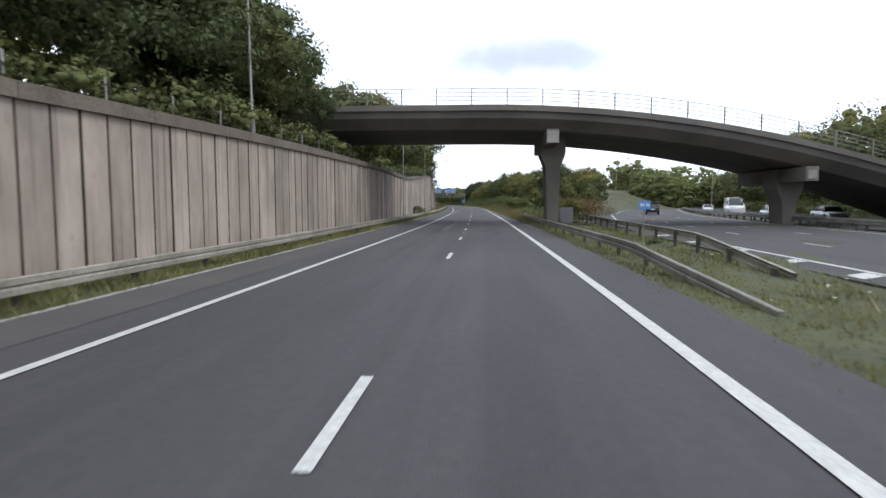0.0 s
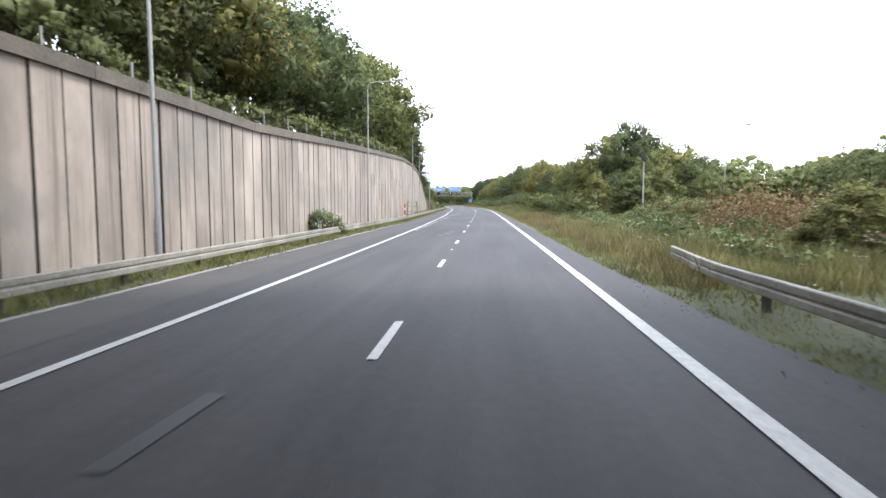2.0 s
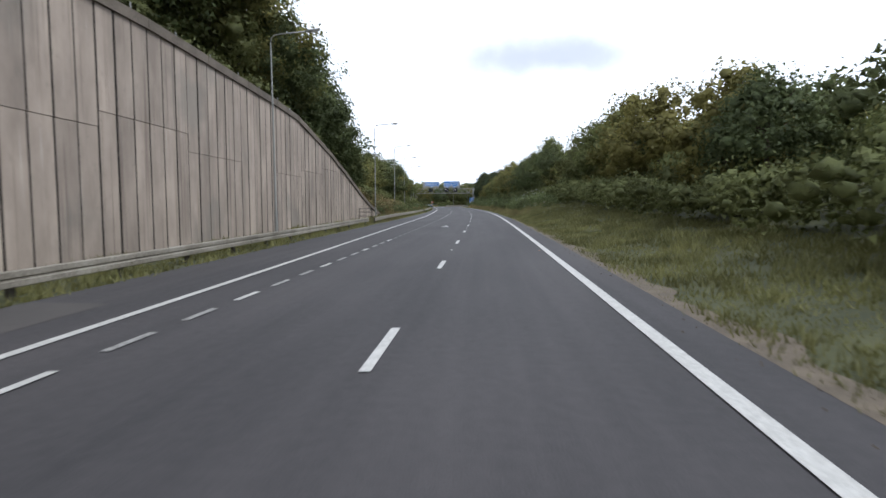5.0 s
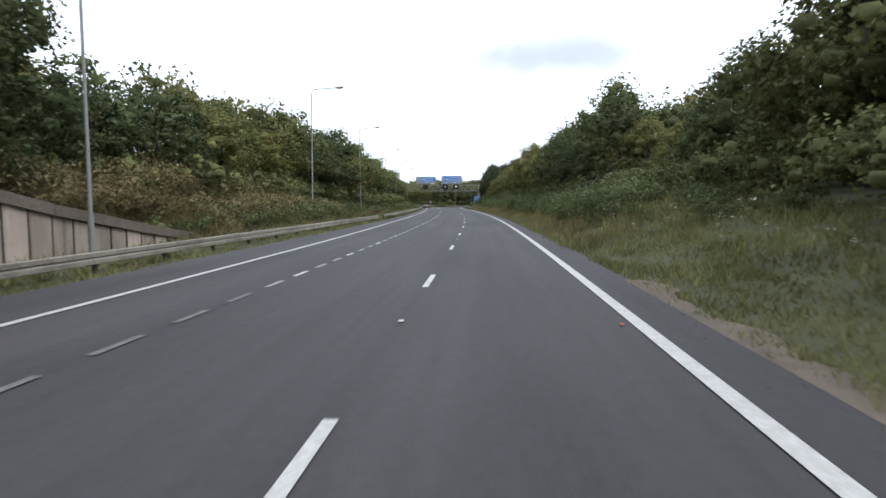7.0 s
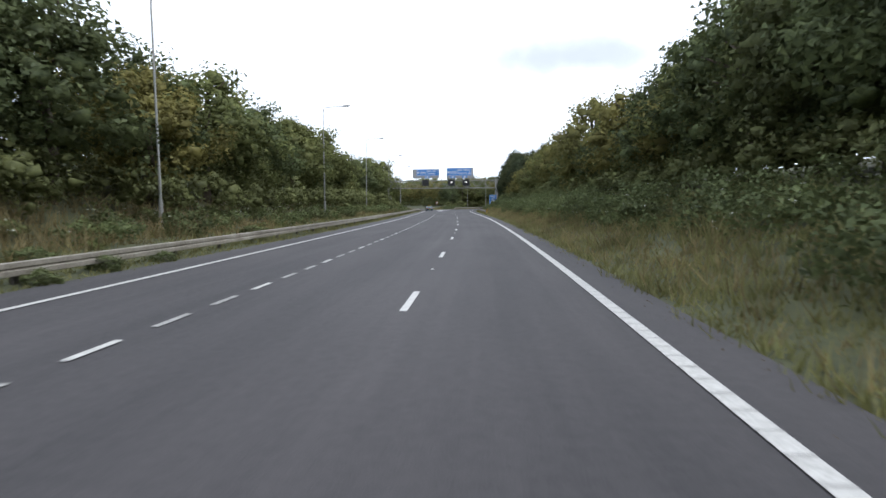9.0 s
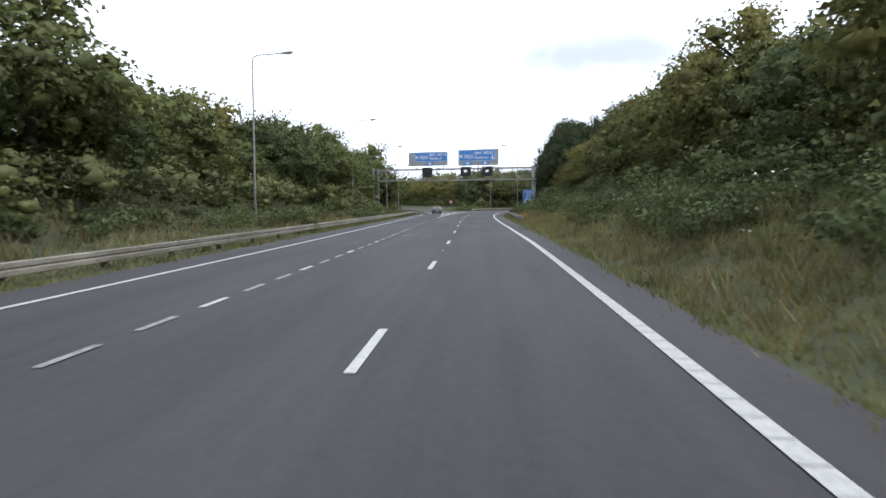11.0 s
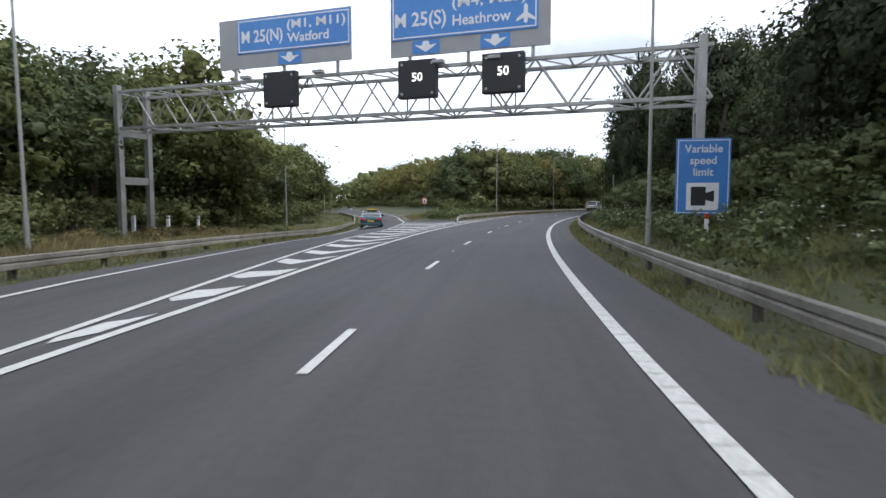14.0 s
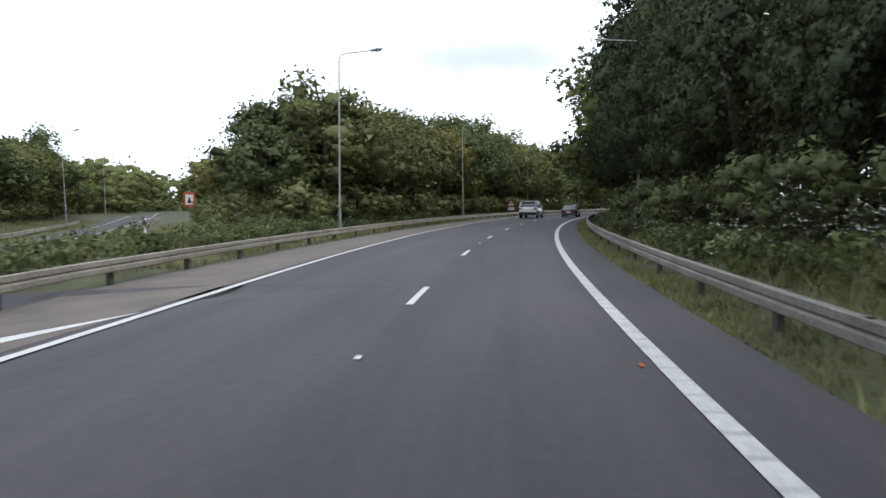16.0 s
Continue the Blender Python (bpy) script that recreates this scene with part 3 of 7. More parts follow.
# ---- ground ----
def build_ground():
    ss = np.concatenate([np.arange(-80, 200, 2.5), np.arange(200, 330, 4), np.arange(330, 562, 3)])
    uu = np.concatenate([[-900, -500, -300, -180, -140, -120, -110, -100, -92], np.arange(-84, -20, 2.5), np.arange(-20, -4, 0.5), [-3, 0, 2.5], np.arange(3, 14, 0.6), np.arange(14, 40, 3), [45, 60, 80, 110, 150, 190]])
    S, U = np.meshgrid(ss, uu, indexing="ij")
    X, Y = place(S, U)
    Z = ground_z(S, U)
    far = np.abs(U) > 60
    rng = np.random.default_rng(3)
    rough = (np.abs(U + 2) > 9) & ~far
    Z = Z + np.where(rough, rng.normal(0, 0.05, Z.shape), 0)
    Z = np.where(U < -86, np.minimum(Z, 6.5) - np.clip(-U - 120, 0, 400) * 0.012, Z)
    n, m = S.shape
    verts = np.stack([X.ravel(), Y.ravel(), Z.ravel()], 1).tolist()
    faces = [(i * m + j, i * m + j + 1, (i + 1) * m + j + 1, (i + 1) * m + j) for i in range(n - 1) for j in range(m - 1)]
    k = len(verts)
    verts += [(-4000, -4000, -1.5), (4000, -4000, -1.5), (4000, 4000, -1.5), (-4000, 4000, -1.5)]
    faces.append((k, k + 1, k + 2, k + 3))
    ob = raw("ground", verts, faces, SOIL, smooth=True)
    return tagged(ob, "rough green and brown grassy earth of verges and banks", "ground", kind="structure")


build_ground()

road_left = lambda s: verge_left(s) if s < 397 else -8.7
road = tagged(ribbon("road", -80, 555, road_left, verge_right, 0.0, ASPHALT, step=2, cols=40, thick=0.12), "worn dark grey asphalt slip road with two lanes", "road", kind="structure")
curve_road = road
branch = tagged(ribbon("road", 392.0, 498, branch_out, branch_in, -0.004, ASPHALT, step=2, cols=10, thick=0.12), "grey asphalt branch road bending to the left", "road", kind="structure")
tagged(ribbon("road_shoulder", -80, 130, offset(verge_left, 0.1), offset(edge_left, -0.9), 0.006, SHOULDER, step=4), "brownish worn hard strip beside the left edge line", "road", kind="structure")
tagged(ribbon("road_shoulder", 399, 452, branch_in, lambda s: branch_in(s) + np.interp(s, (399, 408, 440, 452), (0.3, 3.0, 3.2, 1.0)), 0.01, DUST, step=2), "pale dusty strip beside the branch road", "road", kind="structure")
tagged(ribbon("road_shoulder", 389, 555, curve((389, -5.6), (397, -8.5), (560, -8.6)), offset(gore_right, -0.3), 0.006, DUST, step=3), "brownish dusty hard strip beside the curved edge line", "road", kind="structure")
tagged(ribbon("kerb_strip", -60, 95, offset(verge_left, -0.02), offset(verge_left, 0.09), 0.02, BLOCK, step=3, thick=0.1), "pale concrete edging along the left verge", "kerb", kind="structure")


# ---- road markings ----
def marking(name, s0, s1, f, width, mat, parent, step=2.0):
    return ribbon(name, s0, s1, offset(f, -width / 2), offset(f, width / 2), 0.014, mat, parent, step=step)


marking("edge_line", -80, 344, edge_left, 0.15, PAINT, road)
marking("edge_line", 344, 397, edge_left, 0.15, PAINT, road, step=1)
marking("edge_line", 397, 470, edge_left, 0.16, PAINT, branch, step=1)
marking("edge_line", -80, 397, edge_right, 0.20, PAINT, road)
marking("edge_line", 397, 555, edge_right, 0.20, PAINT, curve_road)
marking("edge_line", 332, 397, gore_right, 0.17, PAINT, road)
marking("edge_line", 397, 555, gore_right, 0.17, PAINT, curve_road)
marking("edge_line", 342, 397, gore_left, 0.15, PAINT, road, step=1)
marking("edge_line", 397, 490, gore_left, 0.16, PAINT, branch, step=1)

dash_no = (0, 5, 15, 20, 29, 31, 32, 33, 34, 35, 37, 39, 60)
dash_at = (45.4, 90.4, 180.5, 226.4, 307.6, 325.9, 335.0, 344.2, 353.1, 361.7, 379.4, 396.6, 585.3)
dash_starts = [-14.0, 3.4] + [float(v) for v in np.interp(range(-3, 54), (-3, -2) + dash_no, (17.3, 26.4) + dash_at)]
for k, s0 in enumerate(dash_starts):
    marking("lane_dash", s0, s0 + 2.0, lane_u, 0.12, PAINT, road if s0 < 395 else curve_road, step=1)
s0 = 84.0
k = 0
while s0 < 329:
    worn = 312 < s0 < 322
    marking("short_dash", s0, s0 + (0.5 if 318 < s0 < 323 else 0.95), short_u, 0.11, PAINT_GHOST if 146 < s0 < 180 or s0 > 304 else PAINT_WORN if worn or k % 3 else PAINT, road, step=0.5)
    s0 += 1.72
    k += 1
# ribs across the right edge line
rib_s = np.arange(200, 440, 0.42)
verts = []
for s in rib_s:
    c = float(edge_right(s))
    x, y = place(np.array([s, s, s + 0.035, s + 0.035]), np.array([c - 0.1, c + 0.1, c + 0.1, c - 0.1]))
    verts += [(x[i], y[i], 0.018) for i in range(4)]
tagged(quads("edge_line_ribs", verts, PAINT_RIB, road), kind="stuff")
# hatched chevrons in the nose
for k in range(16):
    s = 345.0 + 2.9 * k + 0.012 * k * k
    l, r = float(gore_left(s + 1)) + 0.18, float(gore_right(s + 1)) - 0.22
    if r - l < 0.2 or s > 389.5:
        continue
    if r - l < 1.0:
        vs = [(float(x), float(y), 0.013) for x, y in (place(a, b) for a, b in ((s + 0.1, l + 0.35 * (r - l)), (s + 0.7, r), (s + 2.0, r), (s + 1.5, l + 0.5 * (r - l)), (s + 1.3, l), (s + 0.4, l)))]
        raw("chevron", vs, [tuple(range(6))], PAINT, road)
        continue
    apex = l + (r - l) * 0.58
    d_l, d_r = (apex - l) * 0.85, 1.2 + (r - apex) * 2.3
    th = 1.15
    l2, l3 = float(gore_left(s + d_l)) + 0.2, float(gore_left(s + d_l + 1.0)) + 0.2
    r2 = float(gore_right(s + d_r)) - 0.2
    pts = [(s, apex), (s + d_r * 0.55, apex + (r2 - apex) * 0.62), (s + d_r, r2), (s + d_r + 0.12, r2), (s + d_r * 0.6 + th * 0.62, apex + (r2 - apex) * 0.55), (s + th, apex - 0.1 * (apex - l)), (s + d_l + 1.0, l3), (s + d_l, l2)]
    vs = []
    for a, b in pts:
        x, y = place(a, b)
        vs.append((float(x), float(y), 0.013))
    raw("chevron", vs, [(0, 1, 4, 5), (1, 2, 3, 4), (0, 5, 6, 7)], PAINT, road)
# tapering direction arrow, tar seals
for name, mat, pts in (
    ("arrow_mark", PAINT_WORN, [(160.7, -2.92), (160.4, -2.42), (161.45, -2.46), (162.5, -2.6), (163.7, -2.76), (161.9, -2.88), (161.1, -2.9)]),
    ("tar_strip", TAR, [(36.5, -2.62), (36.5, -2.32), (47.0, -2.18), (47.0, -2.36)]),
    ("tar_strip", TAR, [(43.6, -4.2), (43.5, -2.4), (43.75, -2.4), (43.85, -4.2)]),
    ("scuff", PAINT_GHOST, [(43.2, -2.38), (43.2, -2.31), (50.8, -2.10), (50.8, -2.18)]),
    ("pale_patch", PAINT_GHOST, [(295.45, -3.98), (295.5, -3.86), (295.8, -3.76), (296.2, -3.58), (296.6, -3.42), (296.65, -3.55), (296.4, -3.82), (296.0, -3.98)]),
    ("tar_spot", TAR, [(297.2, -2.3), (297.2, -2.12), (297.32, -2.1), (297.33, -2.28)]),
    ("tar_spot", TAR, [(296.75, -4.05), (296.77, -3.95), (296.88, -3.94), (296.87, -4.03)]),
    ("tar_spot", TAR, [(297.35, -4.1), (297.38, -3.94), (297.48, -3.92), (297.46, -4.08)]),
    ("tar_spot", TAR, [(297.85, -4.12), (297.95, -3.92), (298.1, -3.72), (298.17, -3.7), (298.12, -3.9), (297.95, -4.1)]),
    ("tar_spot", TAR, [(78.4, -2.5), (78.5, -2.2), (79.0, -2.1), (79.1, -2.4)]),
    ("tar_spot", TAR, [(79.8, -2.2), (79.9, -1.9), (80.6, -1.9), (80.5, -2.2)]),
    ("tar_spot", TAR, [(81.6, -2.1), (81.7, -1.8), (82.5, -1.75), (82.4, -2.05)]),
    ("tar_strip", TAR, [(51.7, -2.48), (51.7, -2.30), (53.2, -2.24), (53.2, -2.42)]),
):
    vs = []
    for a, b in pts:
        x, y = place(a, b)
        vs.append((float(x), float(y), 0.012))
    raw(name, vs, [tuple(range(len(vs)))], mat, road)
# wandering cracks
def crack(s0, s1, f, d, seed):
    g = np.random.default_rng(seed)
    ss = np.arange(s0, s1, 0.22)
    wob = np.cumsum(g.normal(0, 0.022, len(ss)))
    wob -= np.linspace(0, wob[-1], len(ss))
    w = g.uniform(0.0, 0.009, len(ss)) * np.clip(np.sin(ss * 0.9 + seed) + 0.75, 0.05, 1)
    vs, fs = [], []
    for i, s in enumerate(ss):
        for k in (-1, 1):
            x, y = place(s, float(f(s)) + d + wob[i] + k * w[i])
            vs.append((float(x), float(y), 0.007))
    fs = [(2 * i, 2 * i + 1, 2 * i + 3, 2 * i + 2) for i in range(len(ss) - 1)]
    raw("road_crack", vs, fs, TAR, road)


crack(353, 372, lane_u, 0.42, 1)
crack(355.5, 361, lane_u, 0.12, 8)
crack(76, 86, edge_right, -0.32, 3)
crack(75.5, 84, lane_u, 0.78, 4)
crack(7, 13, lane_u, -1.0, 5)

# cat's eyes between the dashes and at the edge line
stud_bm = boxed(-0.05, 0.05, -0.09, 0.09, 0, 0.018, 0.006)
stud_me = bpy.data.meshes.new("road_stud")
stud_bm.to_mesh(stud_me)
stud_bm.free()
for k in range(3, len(dash_starts) - 2, 2):
    s = dash_starts[k + 1] - 3.3
    for f, d, mat in ((lane_u, 0, PAINT), (edge_right, 0.3, ORANGE)):
        if mat is ORANGE and k % 4 == 1:
            continue
        me = stud_me.copy()
        ob = link("road_stud", me, mat, road if s < 395 else curve_road)
        x, y = place(s, float(f(s)) + (-0.25 if d else 0))
        ob.matrix_world = pose(float(x), float(y), 0.012, 0, 0, -heading(s)) @ Matrix.Scale(0.5 if mat is ORANGE else 0.75, 4)


# ---- retaining wall: panels, coping, fence ----
wall = empty("wall_left", Matrix(), "tall retaining wall of buff precast concrete panels", "wall", kind="structure")
PANEL_W = 0.92
edges_s = np.arange(-40, 193.6, PANEL_W)
rng = np.random.default_rng(11)


def wall_point(s, d, z):
    x, y = place(s, float(wall_u(s)) + d)
    return (float(x), float(y), z)


def panel(v, f):
    """One wall panel; its upright edges carry the dark joint seal."""
    ob = raw("panel", v, f, PANEL, wall)
    ob.data.materials.append(JOINT)
    for i in (0, 2, 3, 5):
        ob.data.polygons[i].material_index = 1
    return ob


def slab(s0, s1, d0, d1, zb0, zb1, zt0, zt1, ch):
    """Slab along the wall, face at offset d1, with chamfered upright edges."""
    rows = ((s0, d1 - ch), (s0 + ch, d1), (s1 - ch, d1), (s1, d1 - ch), (s1, d0), (s0, d0))
    verts = []
    for s, d in rows:
        k = (s - s0) / (s1 - s0)
        verts.append(wall_point(s, d, zb0 + (zb1 - zb0) * k))
        verts.append(wall_point(s, d, zt0 + (zt1 - zt0) * k))
    faces = [(2 * i, 2 * ((i + 1) % 6), 2 * ((i + 1) % 6) + 1, 2 * i + 1) for i in range(6)]
    faces += [(1, 3, 5, 7, 9, 11), (10, 8, 6, 4, 2, 0)]
    return verts, faces


for i, s in enumerate(edges_s):
    wide = i % 8 == 0
    gap = 0.06 if wide else 0.03
    e = min(s + PANEL_W, 193.8)
    t0, t1 = float(wall_top(s)) - 0.32, float(wall_top(e)) - 0.32
    if max(t0, t1) < 0.15:
        continue
    d = 0.05 + rng.uniform(-0.012, 0.012)
    split = None
    block = i // 6
    if 94 < s < 172 and block % 4 != 2:
        split = 3.3 + (block * 37 % 5) * 0.22
    if split and min(t0, t1) > split + 0.5:
        h0 = h1 = split
        v, f = slab(s, e - gap, -0.12, d, -0.2, -0.2, h0, h1, 0.024)
        panel(v, f)
        v, f = slab(s, e - gap, -0.12, d + 0.012, h0 + 0.018, h1 + 0.018, t0, t1, 0.024)
        panel(v, f)
    else:
        v, f = slab(s, e - gap, -0.12, d, -0.2, -0.2, max(t0, 0.05), max(t1, 0.05), 0.024)
        panel(v, f)
v, f = [], []
for s in np.arange(-40, 194.1, 2.0):
    for d, z in ((-0.10, -0.2), (-0.10, float(wall_top(s)) - 0.34), (-0.55, float(wall_top(s)) - 0.34), (-0.55, -0.2)):
        v.append(wall_point(s, d, z))
for i in range(len(v) // 4 - 1):
    for j in range(4):
        f.append((4 * i + j, 4 * i + (j + 1) % 4, 4 * i + 4 + (j + 1) % 4, 4 * i + 4 + j))
raw("wall_core", v, f, PANEL_BACK, wall)
for s in np.arange(-40, 193, 4.6):
    e = min(s + 4.58, 194.0)
    v, f = slab(s, e, -0.6, 0.16, float(wall_top(s)) - 0.33, float(wall_top(e)) - 0.33, float(wall_top(s)), float(wall_top(e)), 0.02)
    raw("coping", v, f, COPING, wall)

def pipe(bm, pts, r, seg=6):
    """One connected round bar through all the points."""
    loops = []
    for i, p in enumerate(pts):
        d = (pts[min(i + 1, len(pts) - 1)] - pts[max(i - 1, 0)]).normalized()
        side = d.cross(Vector((0, 0, 1))).normalized()
        up = side.cross(d)
        loops.append([bm.verts.new(p + (side * math.cos(k * 2 * math.pi / seg) + up * math.sin(k * 2 * math.pi / seg)) * r) for k in range(seg)])
    for a, b in zip(loops, loops[1:]):
        for k in range(seg):
            bm.faces.new((a[k], b[k], b[(k + 1) % seg], a[(k + 1) % seg]))
    bm.faces.new(loops[0])
    bm.faces.new(list(reversed(loops[-1])))
    bmesh.ops.recalc_face_normals(bm, faces=bm.faces)
    return bm


# thin fence posts and wires above the coping
fence = empty("wire_fence", Matrix(), "thin grey wire fence on posts above the retaining wall", "fence")
for s in np.arange(-38, 176, 3.3):
    z = float(wall_top(s))
    a = Vector(wall_point(s, -0.9, z - 0.35))
    tilt = rng.uniform(-0.05, 0.05)
    part("fence_post", tube(bmesh.new(), a, a + Vector((tilt, 0, 1.15)), 0.035, seg=6), GALV, fence)
for h in (0.35, 0.7):
    bm = bmesh.new()
    pts = [Vector(wall_point(s, -0.9, float(wall_top(s)) + h)) for s in np.arange(-38, 176, 3.3)]
    pipe(bm, pts, 0.003, seg=3)
    part("fence_wire", bm, GALV, fence)


# ---- crash barriers ----
BEAM_PROFILE = ((0.0, 0.145), (0.085, 0.145), (0.10, 0.128), (0.10, 0.035), (0.072, 0.008), (0.072, -0.008), (0.10, -0.035), (0.10, -0.128), (0.085, -0.145), (0.0, -0.145))


def barrier(name, s0, s1, fu, fz, side, label, spacing=3.2, section=6.4, group="crash barriers"):
    """Open box beam of pressed steel on posts. side: +1 when the face looks to the right. fz: height of the rail's top."""
    root = empty(name, Matrix(), label, "crash barrier", group)
    n = max(1, round((s1 - s0) / section))
    cuts = np.linspace(s0, s1, n + 1)
    prof = [(p[0], p[1]) for p in BEAM_PROFILE] + [(p[0] - 0.012, p[1] * 0.92) for p in reversed(BEAM_PROFILE)]
    for a, b in zip(cuts, cuts[1:]):
        ss = np.linspace(a, b + 0.12, 5)
        verts, faces = [], []
        for s in ss:
            for px, pz in prof:
                x, y = place(s, float(fu(s)) + side * px)
                verts.append((float(x), float(y), float(fz(s)) - 0.155 + pz))
        m = len(prof)
        for i in range(len(ss) - 1):
            for j in range(m):
                faces.append((i * m + j, i * m + (j + 1) % m, (i + 1) * m + (j + 1) % m, (i + 1) * m + j))
        faces += [tuple(range(m)), tuple(range(len(verts) - m, len(verts)))]
        # rails whose face looks left get the darker steel colour
        raw("rail", verts, faces, BEAM if side > 0 else BEAM_DARKER, root)
    for s in np.arange(s0 + 0.8, s1, spacing):
        top = float(fz(s)) - 0.04
        u = float(fu(s)) - side * 0.09
        g = height(s, u) - 0.1
        if top - g < 0.25:
            continue
        bm = boxed(-0.05, 0.05, -0.07, 0.07, g, top, 0.008)
        box(bm, -0.03 if side > 0 else -0.09, 0.09 if side > 0 else 0.03, -0.05, 0.05, top - 0.2, top - 0.1)
        ob = part("post", bm, POST, root)
        x, y = place(s, u)
        ob.matrix_world = pose(float(x), float(y), 0, 0, 0, -heading(s))
    return root


bl_u = curve((-90, -7.35), (105, -7.45), (130, -8.1), (165, -9.0), (190, -9.3), (335, -9.35), (345, -9.8), (355, -10.7), (366, -12.1), (377, -13.8), (385, -15.9), (397, -20.2), (410, -27.2), (420, -33.6), (433, -44.5), (445, -57))
barrier("crash_barrier", -40, 166, bl_u, curve((-90, 0.5), (200, 0.5)), 1, "weathered steel crash barrier in front of the retaining wall")
barrier("crash_barrier", 169, 224, bl_u, curve((169, 0.42), (175, 0.5), (224, 0.5)), 1, "weathered steel crash barrier on a weedy verge")
barrier("crash_barrier", 228, 440, bl_u, curve((228, 0.5), (340, 0.52), (440, 0.5)), 1, "long weathered steel crash barrier beside the outer lane")
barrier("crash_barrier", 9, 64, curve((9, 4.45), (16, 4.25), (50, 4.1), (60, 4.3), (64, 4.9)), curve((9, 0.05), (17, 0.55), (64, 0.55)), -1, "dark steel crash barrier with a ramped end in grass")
b2_u = curve((12, 6.7), (25, 7.7), (40, 8.3), (60, 9.8), (80, 13.0), (110, 21))
barrier("crash_barrier", 13.5, 110, b2_u, curve((13, 0.08), (21, 0.62), (110, 0.62)), 1, "dark steel crash barrier beside the main carriageway")
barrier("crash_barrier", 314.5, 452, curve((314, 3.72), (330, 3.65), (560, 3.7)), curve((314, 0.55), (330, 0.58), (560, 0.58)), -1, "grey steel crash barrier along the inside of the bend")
gb_u = curve((388, -6.6), (392, -7.6), (398, -8.5), (410, -9.0), (430, -9.2), (560, -9.2))
barrier("crash_barrier", 389, 540, gb_u, curve((388, 0.12), (395, 0.6), (560, 0.62)), 1, "grey steel crash barrier along the outside of the bend")


def end_marker():
    root = empty("barrier_end_marker", stand(314.2, 3.72, z=0), "black and yellow striped marker board on a barrier end", "marker")
    part("board", boxed(-0.11, 0.11, -0.012, 0.012, 0.16, 0.76, 0.004), BLACK, root, "black marker board")
    for i in range(4):
        z = 0.17 + i * 0.15
        raw("stripe", [(-0.108, -0.016, z), (0.108, -0.016, z + 0.12), (0.108, -0.016, z + 0.19), (-0.108, -0.016, z + 0.07)], [(0, 1, 2, 3)], YELLOW, root, "yellow slanting stripe")
    part("bracket", boxed(-0.03, 0.03, 0.012, 0.12, 0.3, 0.5), POST, root)


end_marker()


# ---- road bridge over the slip road ----
BR_S0, BR_S1, PIER_S = 43.0, 57.0, 48.2
deck_top = lambda u: 8.72 - 0.0052 * max(u, 0.0) ** 2
soffit = lambda u: 7.1 - 0.0052 * max(u, 0.0) ** 2


